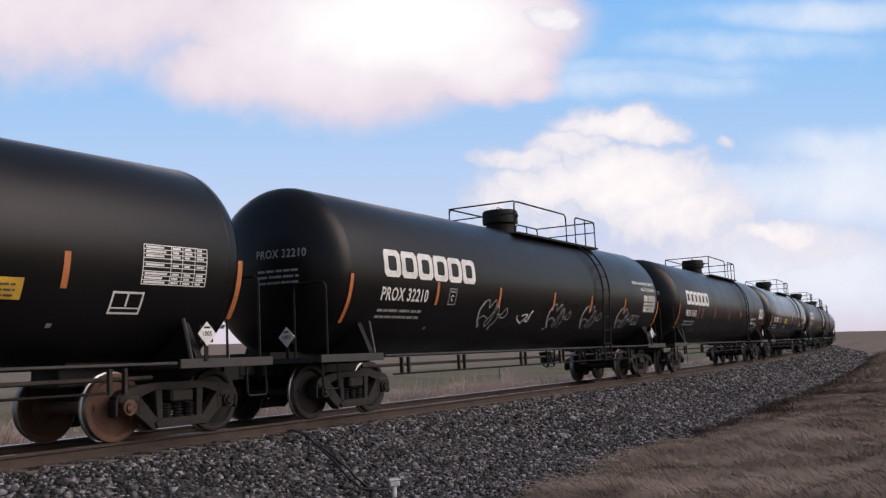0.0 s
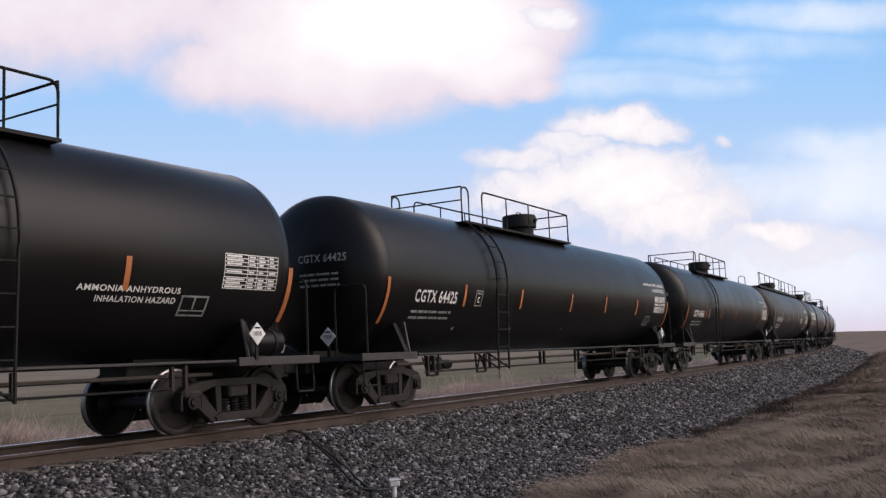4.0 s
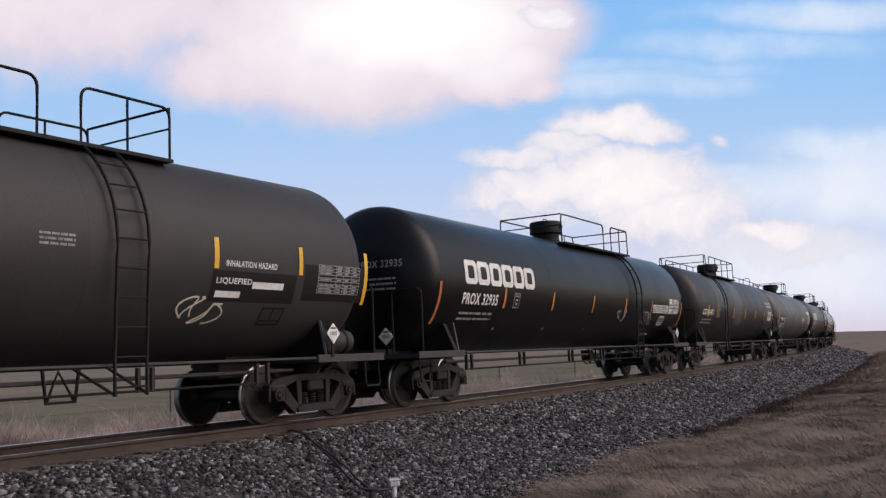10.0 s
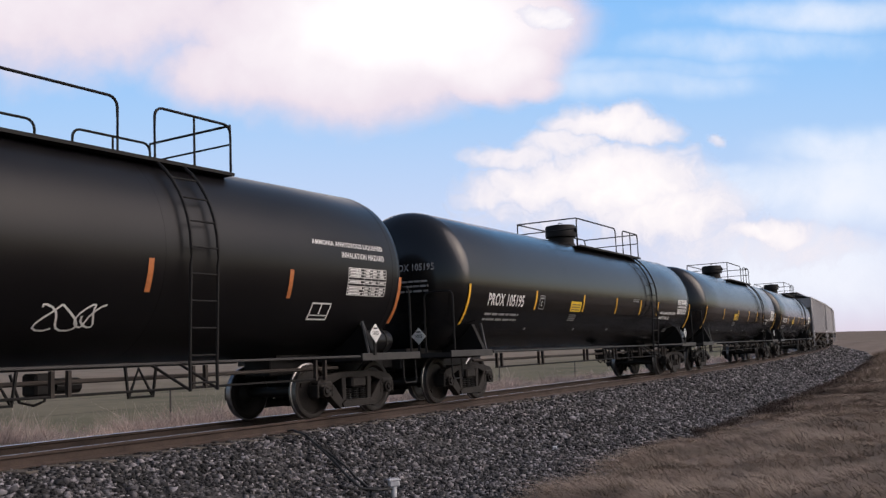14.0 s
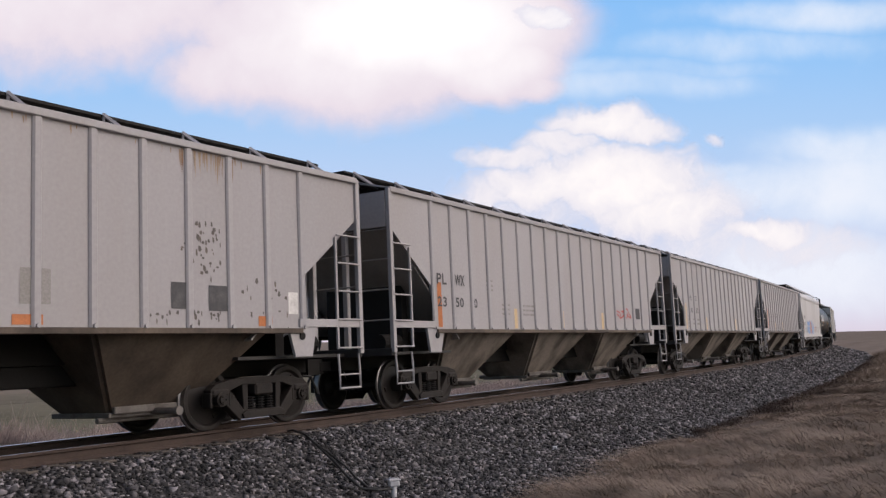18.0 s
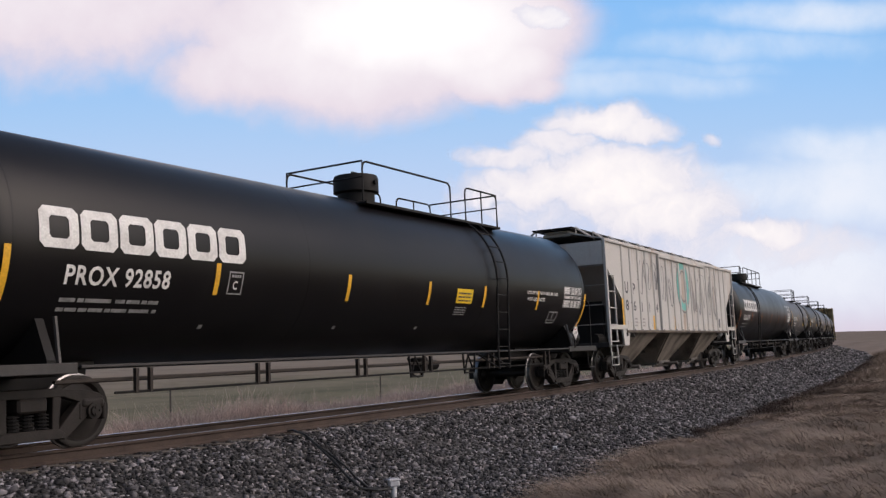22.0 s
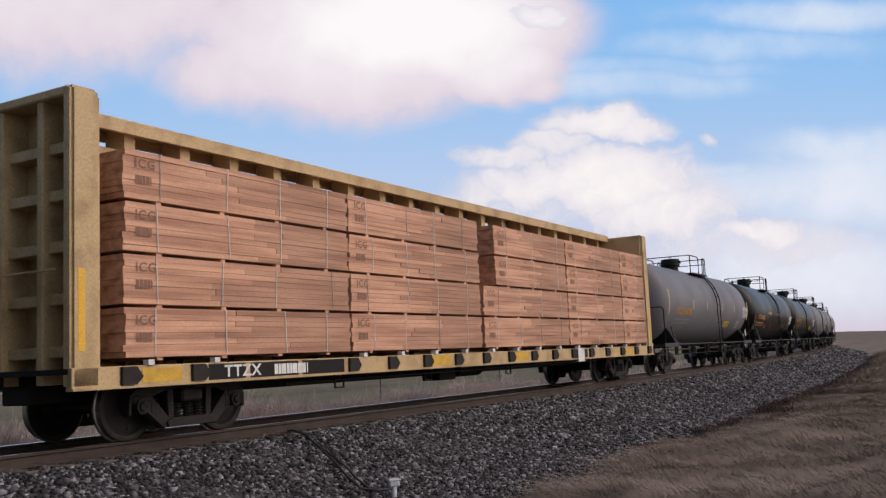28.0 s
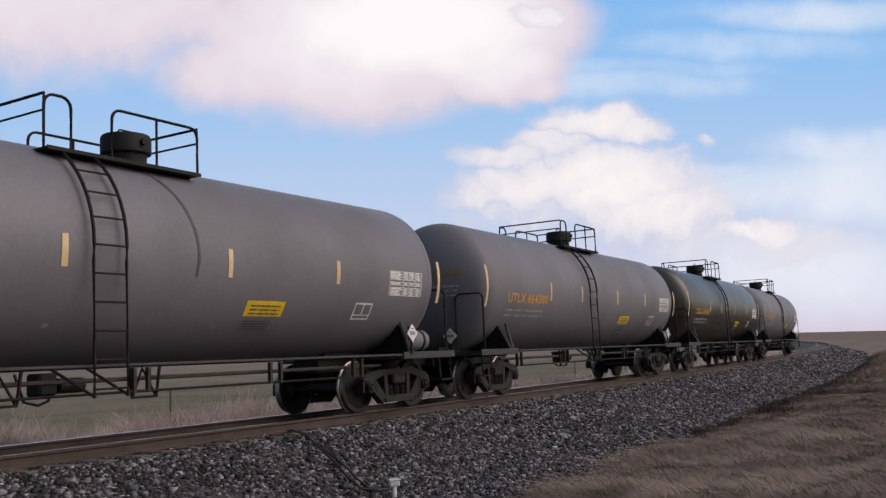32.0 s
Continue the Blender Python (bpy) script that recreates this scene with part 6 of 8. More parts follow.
    box(bm, x0 + 0.4, x1 - 0.4, -0.06, 0.06, 0.99, 1.7)
    box(bm, x0 + 0.4, x1 - 0.4, -0.06, 0.06, 3.9, 4.18)
    part("web", bm, M_YELLOW, beam)
    # under the deck
    bm = bmesh.new()
    rod(bm, (x0 + 4.2, -1.2, 0.62), (x1 - 4, -1.2, 0.66), 0.02, 6)
    rg = part("brake_rod", bm, M_FRAME, car)
    for x in (x0 + 5.6, x0 + 8.5, x0 + 12.0):
        bm = bmesh.new()
        pipe(bm, [(x - 0.12, -1.2, 0.75), (x - 0.12, -1.2, 0.5), (x + 0.12, -1.2, 0.5), (x + 0.12, -1.2, 0.75)], 0.02, 6)
        part("hanger", bm, M_FRAME, rg)
    bm = bmesh.new()
    box(bm, x0 + 9.6, x0 + 10.3, -0.8, -0.35, 0.45, 0.9, bevel=0.03)
    rod(bm, (x0 + 10.6, -0.6, 0.65), (x0 + 11.6, -0.6, 0.65), 0.16, 12)
    part("brake_valve", bm, M_FRAME, car)
    half = L / 2 - over
    # the load: columns along the car, four packs high
    cols = [(x0 + 0.83, x0 + 5.67), (x0 + 5.71, x0 + 10.4), (x0 + 10.55, x0 + 15.15), (x0 + 15.19, x0 + 19.2), (x0 + 19.24, x0 + 21.7)]
    for c, (p, q) in enumerate(cols):
        for r in range(4):
            z0 = 1.06 + r * 0.69
            p2 = p + (0.62 if c == 2 and r >= 2 else 0.0)
            board_bundle(p2, q, -1.43, -0.25, z0, z0 + 0.685, s_mid, half, rnd)
            if r < 4:
                board_bundle(p2, q, 0.25, 1.43, z0, z0 + 0.685, s_mid, half, rnd, detailed=False)
    TRAIN.append((car, s_mid, half, None))
    return car


# ---------------------------------------------------------------- the train, car by car
SHORT, LONG = (1.96, 2.4), (1.6, 2.42)
AMMONIA = [("AMMONIA ANHYDROUS LIQUEFIED", 6.15, 8.15, 2.86, 2.97, M_LETTER), ("INHALATION HAZARD", 6.9, 8.13, 2.69, 2.8, M_LETTER)]
LOW_AMMONIA = [("AMMONIA ANHYDROUS LIQUEFIED", 5.0, 6.78, 2.0, 2.1, M_LETTER), ("INHALATION HAZARD", 5.0, 6.15, 1.85, 1.95, M_LETTER)]


def prox(mark, label, **extra):
    """The common black pressure tank car with a block mark."""
    d = dict(label=label, brand=(-7.37, -3.9, 2.42, 2.92), number=(mark, -7.4, -5.8, 2.0, 2.24), end_number=mark, plat=(-0.6, 4.8), gate=3.0, dome=0.45,
             ladder=3.3, valve_x=1.7, symbol_x=-5.0, stripes=[(-8.35, *LONG), (-5.45, *SHORT), (-2.75, *SHORT), (0.25, *SHORT), (2.75, *SHORT), (5.42, *SHORT), (8.5, 1.6, 2.42)],
             cargo=AMMONIA, table=(7.1, 2.06, 1.1, 0.5), plate=(6.4, 1.66), plate_mat=M_FAINT, placard=2.0, placard_text="1005")
    d.update(extra)
    return d


GLOSS_STRIPES = [(-8.3, 1.6, 2.42), (-4.93, *SHORT), (-1.85, *SHORT), (0.7, *SHORT), (2.9, *SHORT), (4.68, *SHORT), (8.42, 1.6, 2.42)]
REVERSED = dict(plat=(-4.4, 1.65), gate=-3.72, dome=0.5, ladder=-4.25, valve_x=-5.3)
AMBER_SET = [(-5.0, 2.36, 2.8), (-3.35, 2.36, 2.8), (-1.45, 2.36, 2.8), (1.7, 2.34, 2.78), (5.09, 2.33, 2.77), (6.9, 2.32, 2.76), (8.6, 1.9, 2.78)]
TILX_STRIPES = [(-4.95, 2.0, 2.9), (-1.55, 2.2, 2.62), (-0.5, 2.2, 2.62), (2.05, 2.2, 2.62), (2.85, 2.2, 2.6), (5.25, 2.05, 2.85)]


def sulphur(mark, label, **extra):
    """A short tank car for molten sulphur."""
    d = dict(label=label, R=1.34, zc=2.42, mat=M_BLACK, number=(mark, -4.1, -2.2, 2.18, 2.44), plat=(-0.3, 1.38), gate=0.78, rail=0.59, dome=0.45, dome_size=(0.34, 0.14), ladder=0.52,
             stripes=TILX_STRIPES, stripe_mat=M_AMBER, notice=(1.37, 1.88, 0.82, 0.27, M_STICKER), cargo=[("MOLTEN SULFUR", 3.0, 4.1, 2.1, 2.19, M_LETTER)],
             table=(4.05, 2.1, 0.95, 0.44), table_mat=M_FAINT, plate=(3.1, 1.72), placard=2.6, gap=0.62, head=0.62, symbol=False,
             print=[(-1.4, 1.72, 1.0, 0.2, 3), (1.2, 1.55, 0.5, 0.3, 4), (2.3, 1.7, 0.7, 0.2, 3)], end_number=mark, small_mat=M_FAINT)
    d.update(extra)
    return d


def utlx(mark, label, **extra):
    """A general-purpose tank car with gold lettering."""
    d = dict(label=label, R=1.47, zc=2.5, mat=M_GREY, number=(mark, -6.0, -3.8, 2.1, 2.32), letter_mat=M_GOLD, small_mat=M_FAINT, plat=(-1.45, 1.15), gate=-0.7, rail=0.52, dome=0.6,
             dome_size=(0.37, 0.46), ladder=-1.2, end_number=mark, stripes=[(-7.05, 1.98, 2.88), (-3.6, 2.2, 2.64), (-1.54, 2.22, 2.62), (1.25, 2.22, 2.63), (3.78, 2.23, 2.62), (6.95, 2.0, 2.8)], stripe_mat=M_PALEMARK,
             notice=(1.72, 1.68, 0.85, 0.26, M_STICKER), table=(5.29, 2.1, 1.05, 0.44), plate=(4.38, 1.66), placard=2.1, gap=0.68, symbol=False, tank_end=True)
    d.update(extra)
    return d


GATX = dict(stripe_mat=M_AMBER, small_mat=M_LETTER, stripes=[(-4.8, 1.88, 2.76), (-2.05, 2.1, 2.55), (-0.85, 2.15, 2.59), (2.43, 2.1, 2.53), (5.1, 1.89, 2.71)], notice=(1.68, 1.92, 0.78, 0.25, M_STICKER), plate=(3.2, 1.78),
            cargo=[("MOLTEN SULFUR", 3.75, 4.9, 2.53, 2.62, M_LETTER)], table=(4.02, 1.93, 0.96, 0.4), print=[(-1.0, 1.57, 1.0, 0.1, 2), (1.02, 2.65, 0.6, 0.15, 3), (1.3, 1.5, 0.95, 0.06, 2)])
CONSIST = [
    (-16.0, 3.43, prox("", "black tank car with orange reflectors and a rusty wheel", R=1.5, zc=2.5, stripes=[(-8.35, *LONG), (-5.45, *SHORT), (5.6, *SHORT), (8.48, 1.63, 2.46)],
                       table=(6.73, 2.06, 1.1, 0.52), plate=(6.33, 1.67), plate_mat=M_LETTER, notice=(4.2, 1.81, 0.87, 0.27, M_SAFETY), cargo=(), placard=1.9, rusty=True, brand=(-7.37, -3.9, 2.42, 2.9))),
    (3.43, 22.93, prox("PROX 32210", "black tank car with white owner's blocks and pale scrawls", tank_end=True, plate_mat=M_FAINT,
                       scrawl=[(-1.5, 1.62, 0.7, 0.36, 8, M_LETTER)], throw_ups=[(-3.55, 1.55, 1.35, 0.65), (0.1, 1.55, 1.4, 0.65), (2.3, 1.55, 1.4, 0.65), (5.0, 1.55, 1.35, 0.65)])),
    (22.93, 42.45, prox("PROX 33675", "black tank car with white owner's blocks and a reservoir", tank_end=True, stripes=[(-8.35, *LONG), (-5.45, *SHORT), (-2.75, *SHORT), (0.1, *SHORT), (2.5, *SHORT), (4.9, *SHORT), (8.48, 1.6, 2.42)], plate=(6.45, 1.54), plate_mat=M_LETTER, cargo=[("AMMONIA ANHYDROUS", 5.12, 6.5, 2.0, 2.1, M_LETTER), ("INHALATION HAZARD", 5.12, 6.4, 1.81, 1.91, M_LETTER), ("LIQUEFIED", 5.42, 6.0, 1.6, 1.69, M_LETTER)])),
    (42.45, 62.1, prox("PROX 105078", "glossy black tank car mirroring the blue sky", brand=(-1, -1, 2.4, 2.4), mat=M_GLOSS, stripe_mat=M_AMBER, notice=(-2.72, 1.96, 0.72, 0.27, M_STICKER), tank_end=True, number=("PROX 105078", -7.4, -5.6, 2.0, 2.27), symbol_x=-4.72, stripes=[(-8.3, 1.6, 2.42), (-4.9, *SHORT), (-1.75, *SHORT), (0.75, *SHORT), (2.6, *SHORT), (5.05, *SHORT), (8.42, 1.6, 2.42)], cargo=LOW_AMMONIA, ladder=3.9, plate=(6.42, 1.6), plate_mat=M_FRAME, print=[(6.42, 1.66, 0.35, 0.16, 3)])),
    (62.1, 81.6, prox("PROX 31815", "black tank car with a yellow notice and white warning panel", notice=(2.0, 1.68, 0.95, 0.27, M_STICKER), tank_end=True, scrawl=[(-6.6, 1.7, 1.4, 0.3, 15, M_FAINT)],
                      cargo=[("AMMONIA ANHYDROUS", 4.7, 6.35, 1.95, 2.03, M_LETTER), ("INHALATION HAZARD", 5.0, 6.3, 1.82, 1.9, M_LETTER)])),
    (81.6, 101.1, prox("CGTX 64425", "plain black tank car with orange reflectors", brand=(-1, -1, 2.4, 2.4), **REVERSED)),
    (101.1, 120.66, prox("CGTX 64436", "dull black tank car with orange and amber reflectors", cargo=[("AMMONIA ANHYDROUS LIQUEFIED", 6.25, 8.15, 2.84, 2.94, M_LETTER), ("INHALATION HAZARD", 7.2, 8.13, 2.69, 2.79, M_LETTER)],
                         labels=[(6.745, 6.835, 1.97, 2.4, M_AMBER)], table=(7.04, 2.07, 1.1, 0.47), plate=(6.22, 1.68), brand=(-1, -1, 2.4, 2.4), stripes=[(-8.35, *LONG), (-5.4, *SHORT), (-2.6, *SHORT), (0.4, *SHORT), (5.09, *SHORT), (8.52, 2.0, 2.81)], **REVERSED)),
    (120.66, 140.74, dict(label="dull black tank car with a full-length railed walkway", mat=M_DULL, R=1.53, zc=2.56, walk="near", dome=0.7, number=("SRIX 33930", -7.55, -5.7, 2.04, 2.27), end_number="33930", symbol_x=-5.2,
                          stripes=[(-8.7, 1.94, 2.8), (-5.35, 2.14, 2.58), (-2.67, 2.14, 2.58), (-0.05, 2.14, 2.58), (2.68, 2.14, 2.58), (5.37, 2.14, 2.58), (8.3, 1.95, 2.75)], stripe_mat=M_PALEMARK, notice=(4.1, 2.03, 0.75, 0.34, M_PAPER),
                          table=(7.0, 2.06, 1.0, 0.48), plate=(6.4, 1.66), placard=2.3, print=[(6.6, 2.75, 1.3, 0.22, 2), (-6.9, 1.6, 0.4, 0.2, 2)], scrawl=[(-8.75, 1.45, 0.4, 0.4, 21, M_LETTER)], small_mat=M_LETTER)),
    (140.74, 160.13, prox("PROX 33279", "black tank car with white owner's blocks and side ladder", **REVERSED, stripes=[(-8.35, *LONG), (-5.45, *SHORT), (-2.9, *SHORT), (-0.35, *SHORT), (2.21, *SHORT), (5.09, *SHORT), (8.38, 1.58, 2.4)], table=(6.94, 2.07, 1.05, 0.46), plate=(6.13, 1.67), plate_mat=M_LETTER, cargo=[("AMMONIA ANHYDROUS LIQUEFIED", 6.02, 7.97, 2.89, 2.99, M_LETTER), ("INHALATION HAZARD", 6.76, 7.99, 2.7, 2.8, M_LETTER)])),
    (160.13, 179.59, prox("CGTX 64416", "black tank car with orange reflectors and cargo warning", brand=(-1, -1, 2.4, 2.4), **REVERSED, stripes=[(-8.35, *LONG), (-5.4, *SHORT), (-2.6, *SHORT), (0.4, *SHORT), (3.07, *SHORT), (5.6, *SHORT), (8.38, 1.6, 2.42)], table=(6.98, 2.05, 1.05, 0.46), plate=(6.2, 1.66), cargo=[("AMMONIA ANHYDROUS LIQUEFIED", 6.1, 8.02, 2.85, 2.95, M_LETTER), ("INHALATION HAZARD", 6.82, 8.01, 2.68, 2.78, M_LETTER)])),
    (179.59, 199.0, prox("CGTX 64365", "dull black tank car with amber reflectors and scrawl", mat=M_CHALKY, brand=(-1, -1, 2.4, 2.4), stripes=AMBER_SET, stripe_mat=M_AMBER, symbol_x=-5.4, tank_end=True, letter_mat=M_LETTER, R=1.54, zc=2.56,
                         panels=[(5.03, 6.82, 1.87, 2.31, M_FRAME), (7.0, 8.55, 1.93, 2.5, M_FRAME)], labels=[(5.86, 6.54, 2.07, 2.17, M_LETTER), (5.14, 5.64, 1.93, 2.02, M_LETTER)], cargo=[("LIQUEFIED", 5.12, 5.84, 2.11, 2.21, M_LETTER), ("INHALATION HAZARD", 5.28, 6.35, 2.37, 2.46, M_LETTER)],
                         table=(7.34, 2.06, 1.08, 0.46), table_mat=M_FAINT, plate=(6.2, 1.55), plate_mat=M_FRAME, print=[(2.26, 2.46, 0.5, 0.18, 3)], scrawl=[(-1.35, 1.72, 1.9, 0.5, 23, M_FAINT), (4.5, 1.55, 0.85, 0.5, 24, M_PAPER)])),
    (199.0, 218.49, prox("PROX 32935", "black tank car with owner's blocks and a reservoir", tank_end=True, notice=(5.24, 1.36, 0.7, 0.07, M_PAPER), stripes=[(-8.35, *LONG), (-5.45, *SHORT), (-2.75, *SHORT), (0.0, *SHORT), (2.63, *SHORT), (5.12, *SHORT), (8.45, 1.6, 2.42)], table=(6.98, 2.05, 1.08, 0.48), plate=(6.17, 1.67), plate_mat=M_LETTER, labels=[(5.28, 6.89, 2.18, 2.3, M_LETTER), (5.33, 6.9, 2.05, 2.16, M_LETTER)], cargo=[("ANHYDROUS AMMONIA", 5.36, 6.82, 2.2, 2.28, M_DARKLETTER), ("INHALATION HAZARD", 5.42, 6.82, 2.07, 2.14, M_DARKLETTER)], scrawl=[(2.0, 1.72, 0.9, 0.4, 26, M_FAINT), (4.4, 1.7, 0.9, 0.4, 27, M_FAINT)])),
    (218.49, 237.79, prox("CGTX 64413", "black tank car with two greyer repainted bands", mat=M_DULL, brand=(-1, -1, 2.4, 2.4), stripes=[(-6.8, 2.03, 2.49), (-5.2, 2.03, 2.49), (-1.85, 2.03, 2.48), (0.8, 2.03, 2.46), (3.43, 2.03, 2.46), (5.92, 2.03, 2.46), (8.45, 1.7, 2.45)], stripe_mat=M_AMBER, table=(6.93, 2.04, 1.05, 0.46), plate=(6.15, 1.7), cargo=[("AMMONIA ANHYDROUS LIQUEFIED", 6.19, 7.97, 2.85, 2.95, M_LETTER), ("INHALATION HAZARD", 6.76, 7.97, 2.69, 2.79, M_LETTER)],
                          number=("CGTX 64413", -7.72, -5.85, 2.1, 2.32), panels=[(-5.2, -3.5, 2.45, 3.7, M_DARKGREY), (-1.55, 0.05, 1.76, 3.8, M_DARKGREY)], **REVERSED)),
    (237.79, 257.93, dict(label="dark grey tank car with black number panels", mat=M_DARKGREY, R=1.52, zc=2.52, walk="far", dome=0.6, number=("ITWX 33025", -7.85, -5.95, 2.09, 2.29), band=M_FRAME, end_number="33025", symbol_x=-5.42,
                          stripes=[(-8.6, 1.96, 2.76), (-5.75, 1.93, 2.32), (-2.86, 2.0, 2.38), (-0.1, 2.0, 2.4), (2.6, 2.0, 2.42), (5.5, 2.0, 2.42), (8.43, 1.94, 2.7)], stripe_mat=M_PALEMARK, notice=(3.62, 2.05, 0.78, 0.36, M_PAPER),
                          cargo=[("LIQUEFIED", 6.16, 6.97, 2.77, 2.86, M_LETTER)], panels=[(6.99, 8.19, 2.66, 2.88, M_LETTER)], table=(7.22, 2.09, 1.1, 0.46), plate=(6.93, 1.61), placard=2.2, small_mat=M_LETTER)),
    (257.93, 277.25, prox("PROX 32324", "black tank car with owner's blocks and a chalked mark", scrawl=[(-4.9, 1.72, 0.6, 0.24, 31, M_LETTER), (1.3, 1.45, 0.85, 0.42, 33, M_LETTER)], tank_end=True, stripes=[(-8.35, *LONG), (-5.45, *SHORT), (-2.75, *SHORT), (0.0, *SHORT), (2.7, *SHORT), (5.48, *SHORT), (8.45, 1.6, 2.42)], plate=(6.1, 1.64), plate_mat=M_LETTER, table=(6.92, 2.06, 1.08, 0.46), cargo=[("AMMONIA ANHYDROUS LIQUEFIED", 6.01, 7.95, 2.84, 2.94, M_LETTER), ("INHALATION HAZARD", 6.75, 7.95, 2.67, 2.77, M_LETTER)])),
    (277.25, 296.6, prox("PROX 105195", "glossy black tank car with small white numbers", mat=M_GLOSS, stripe_mat=M_AMBER, notice=(-2.72, 1.96, 0.72, 0.27, M_STICKER), brand=(-1, -1, 2.4, 2.4), number=("PROX 105195", -7.4, -5.6, 2.0, 2.27), symbol_x=-4.72, stripes=GLOSS_STRIPES, cargo=LOW_AMMONIA, ladder=3.7, table=(6.93, 2.06, 1.1, 0.48), plate=(6.3, 1.6), plate_mat=M_FRAME, print=[(6.15, 1.47, 0.38, 0.16, 3), (2.18, 2.34, 0.5, 0.1, 2)])),
    (296.6, 315.9, prox("PROX 105200", "glossy black tank car with small white numbers", mat=M_GLOSS, stripe_mat=M_AMBER, notice=(-2.72, 1.96, 0.72, 0.27, M_STICKER), brand=(-1, -1, 2.4, 2.4), number=("", -7.4, -5.6, 2.0, 2.27), symbol_x=-4.72, stripes=GLOSS_STRIPES, cargo=LOW_AMMONIA, ladder=3.7, table=(6.93, 2.06, 1.1, 0.48), plate=(6.3, 1.6), plate_mat=M_FRAME, print=[(6.15, 1.47, 0.38, 0.16, 3), (2.18, 2.34, 0.5, 0.1, 2)])),
    (315.9, 335.1, prox("PROX 105204", "glossy black tank car with small white numbers", mat=M_GLOSS, stripe_mat=M_AMBER, notice=(-2.72, 1.96, 0.72, 0.27, M_STICKER), brand=(-1, -1, 2.4, 2.4), number=("PROX 105204", -7.4, -5.6, 2.0, 2.27), symbol_x=-4.72, stripes=GLOSS_STRIPES, cargo=LOW_AMMONIA, ladder=3.7, table=(6.93, 2.06, 1.1, 0.48), plate=(6.3, 1.6), plate_mat=M_FRAME, print=[(6.15, 1.47, 0.38, 0.16, 3), (2.18, 2.34, 0.5, 0.1, 2)])),
    (335.1, 352.28, "hopper", dict(label="weathered grey ribbed covered hopper with rust streaks", rust=[(4.1, 4.75, 3.97, 0.4, 26), (4.75, 5.2, 3.97, 0.45, 16), (-6.4, 7.0, 3.97, 0.16, 40)], flakes=[(4.15, 4.9, 2.15, 2.95, 46), (5.3, 6.3, 1.6, 2.2, 14), (3.6, 5.0, 1.55, 1.7, 20)], mat=M_HOPPER, words=[("PL", -6.5, -6.1, 2.33, 2.55), ("CX", -5.85, -5.45, 2.33, 2.55), ("21", -6.52, -6.14, 1.85, 2.07), ("32", -5.85, -5.47, 1.85, 2.07), ("3", -5.2, -5.03, 1.85, 2.07)],
                                   stripes=[], boxes=[(3.98, 1.74, 0.36, 0.36), (4.66, 1.72, 0.36, 0.36)], print=[(-3.9, 1.7, 0.4, 0.3, 3), (-3.1, 1.7, 0.4, 0.3, 3)], end_words=("PLCX", "21323"),
                                   patches=[(-5.2, 1.51, 0.52, 0.24, M_ORANGE), (-1.9, 1.51, 0.5, 0.12, M_ORANGE), (-0.15, 1.6, 0.4, 0.12, M_ORANGE), (1.65, 1.51, 0.4, 0.12, M_ORANGE), (5.65, 1.51, 0.3, 0.15, M_ORANGE), (6.32, 1.7, 0.22, 0.34, M_LETTER), (-4.3, 2.04, 0.34, 0.12, M_LETTER), (-3.5, 2.03, 0.4, 0.12, M_LETTER), (1.75, 1.75, 0.4, 0.42, M_HOPPER_DARK)])),
    (352.28, 369.5, "hopper", dict(label="pale grey ribbed covered hopper with orange reflectors", mat=M_HOPPER, words=[("PL", -6.5, -6.12, 2.36, 2.58), ("WX", -5.88, -5.48, 2.36, 2.58), ("23", -6.5, -6.14, 1.92, 2.12), ("50", -5.88, -5.55, 1.92, 2.12), ("0", -5.12, -4.98, 1.92, 2.12)],
                                   stripes=[(-6.5, 1.52, 2.4, M_ORANGE), (-3.1, 1.5, 1.95, M_PALEMARK), (-0.4, 1.5, 1.95, M_PALEMARK), (2.4, 1.5, 1.95, M_PALEMARK), (6.6, 1.6, 2.59, M_ORANGE)], boxes=[(5.3, 1.81, 0.38, 0.32)],
                                   print=[(-4.4, 2.3, 0.3, 0.3, 3), (-3.7, 1.8, 0.4, 0.3, 3), (-2.7, 1.8, 0.8, 0.3, 3)], end_words=("PLWX", "23500"), scrawl=[(3.6, 1.8, 1.25, 0.3, 51, M_RED)])),
    (369.6, 386.95, "hopper", dict(label="clean pale grey ribbed covered hopper", mat=M_HOPPER, words=[("PL", -5.66, -5.37, 2.58, 2.76), ("CX", -5.17, -4.8, 2.58, 2.76), ("18", -5.66, -5.4, 2.12, 2.31), ("162", -5.17, -4.66, 2.12, 2.31)],
                                   stripes=[(-6.4, 1.55, 2.45, M_PALEMARK), (-3.3, 1.5, 2.0, M_PALEMARK), (2.2, 1.5, 2.0, M_PALEMARK)], boxes=[(5.7, 1.62, 0.3, 0.36)], print=[(-6.1, 1.6, 0.35, 0.5, 4), (-5.4, 1.7, 0.35, 0.3, 2), (-4.8, 1.7, 0.4, 0.3, 2)], end_words=("PLCX", "18162"))),
    (386.95, 404.0, "hopper", dict(label="pale grey ribbed covered hopper with plain lettering", mat=M_HOPPER, words=[("PL", -5.74, -5.42, 2.19, 2.4), ("CX", -5.15, -4.78, 2.19, 2.4), ("19", -4.2, -3.9, 2.2, 2.41), ("735", -3.55, -3.12, 2.2, 2.42)],
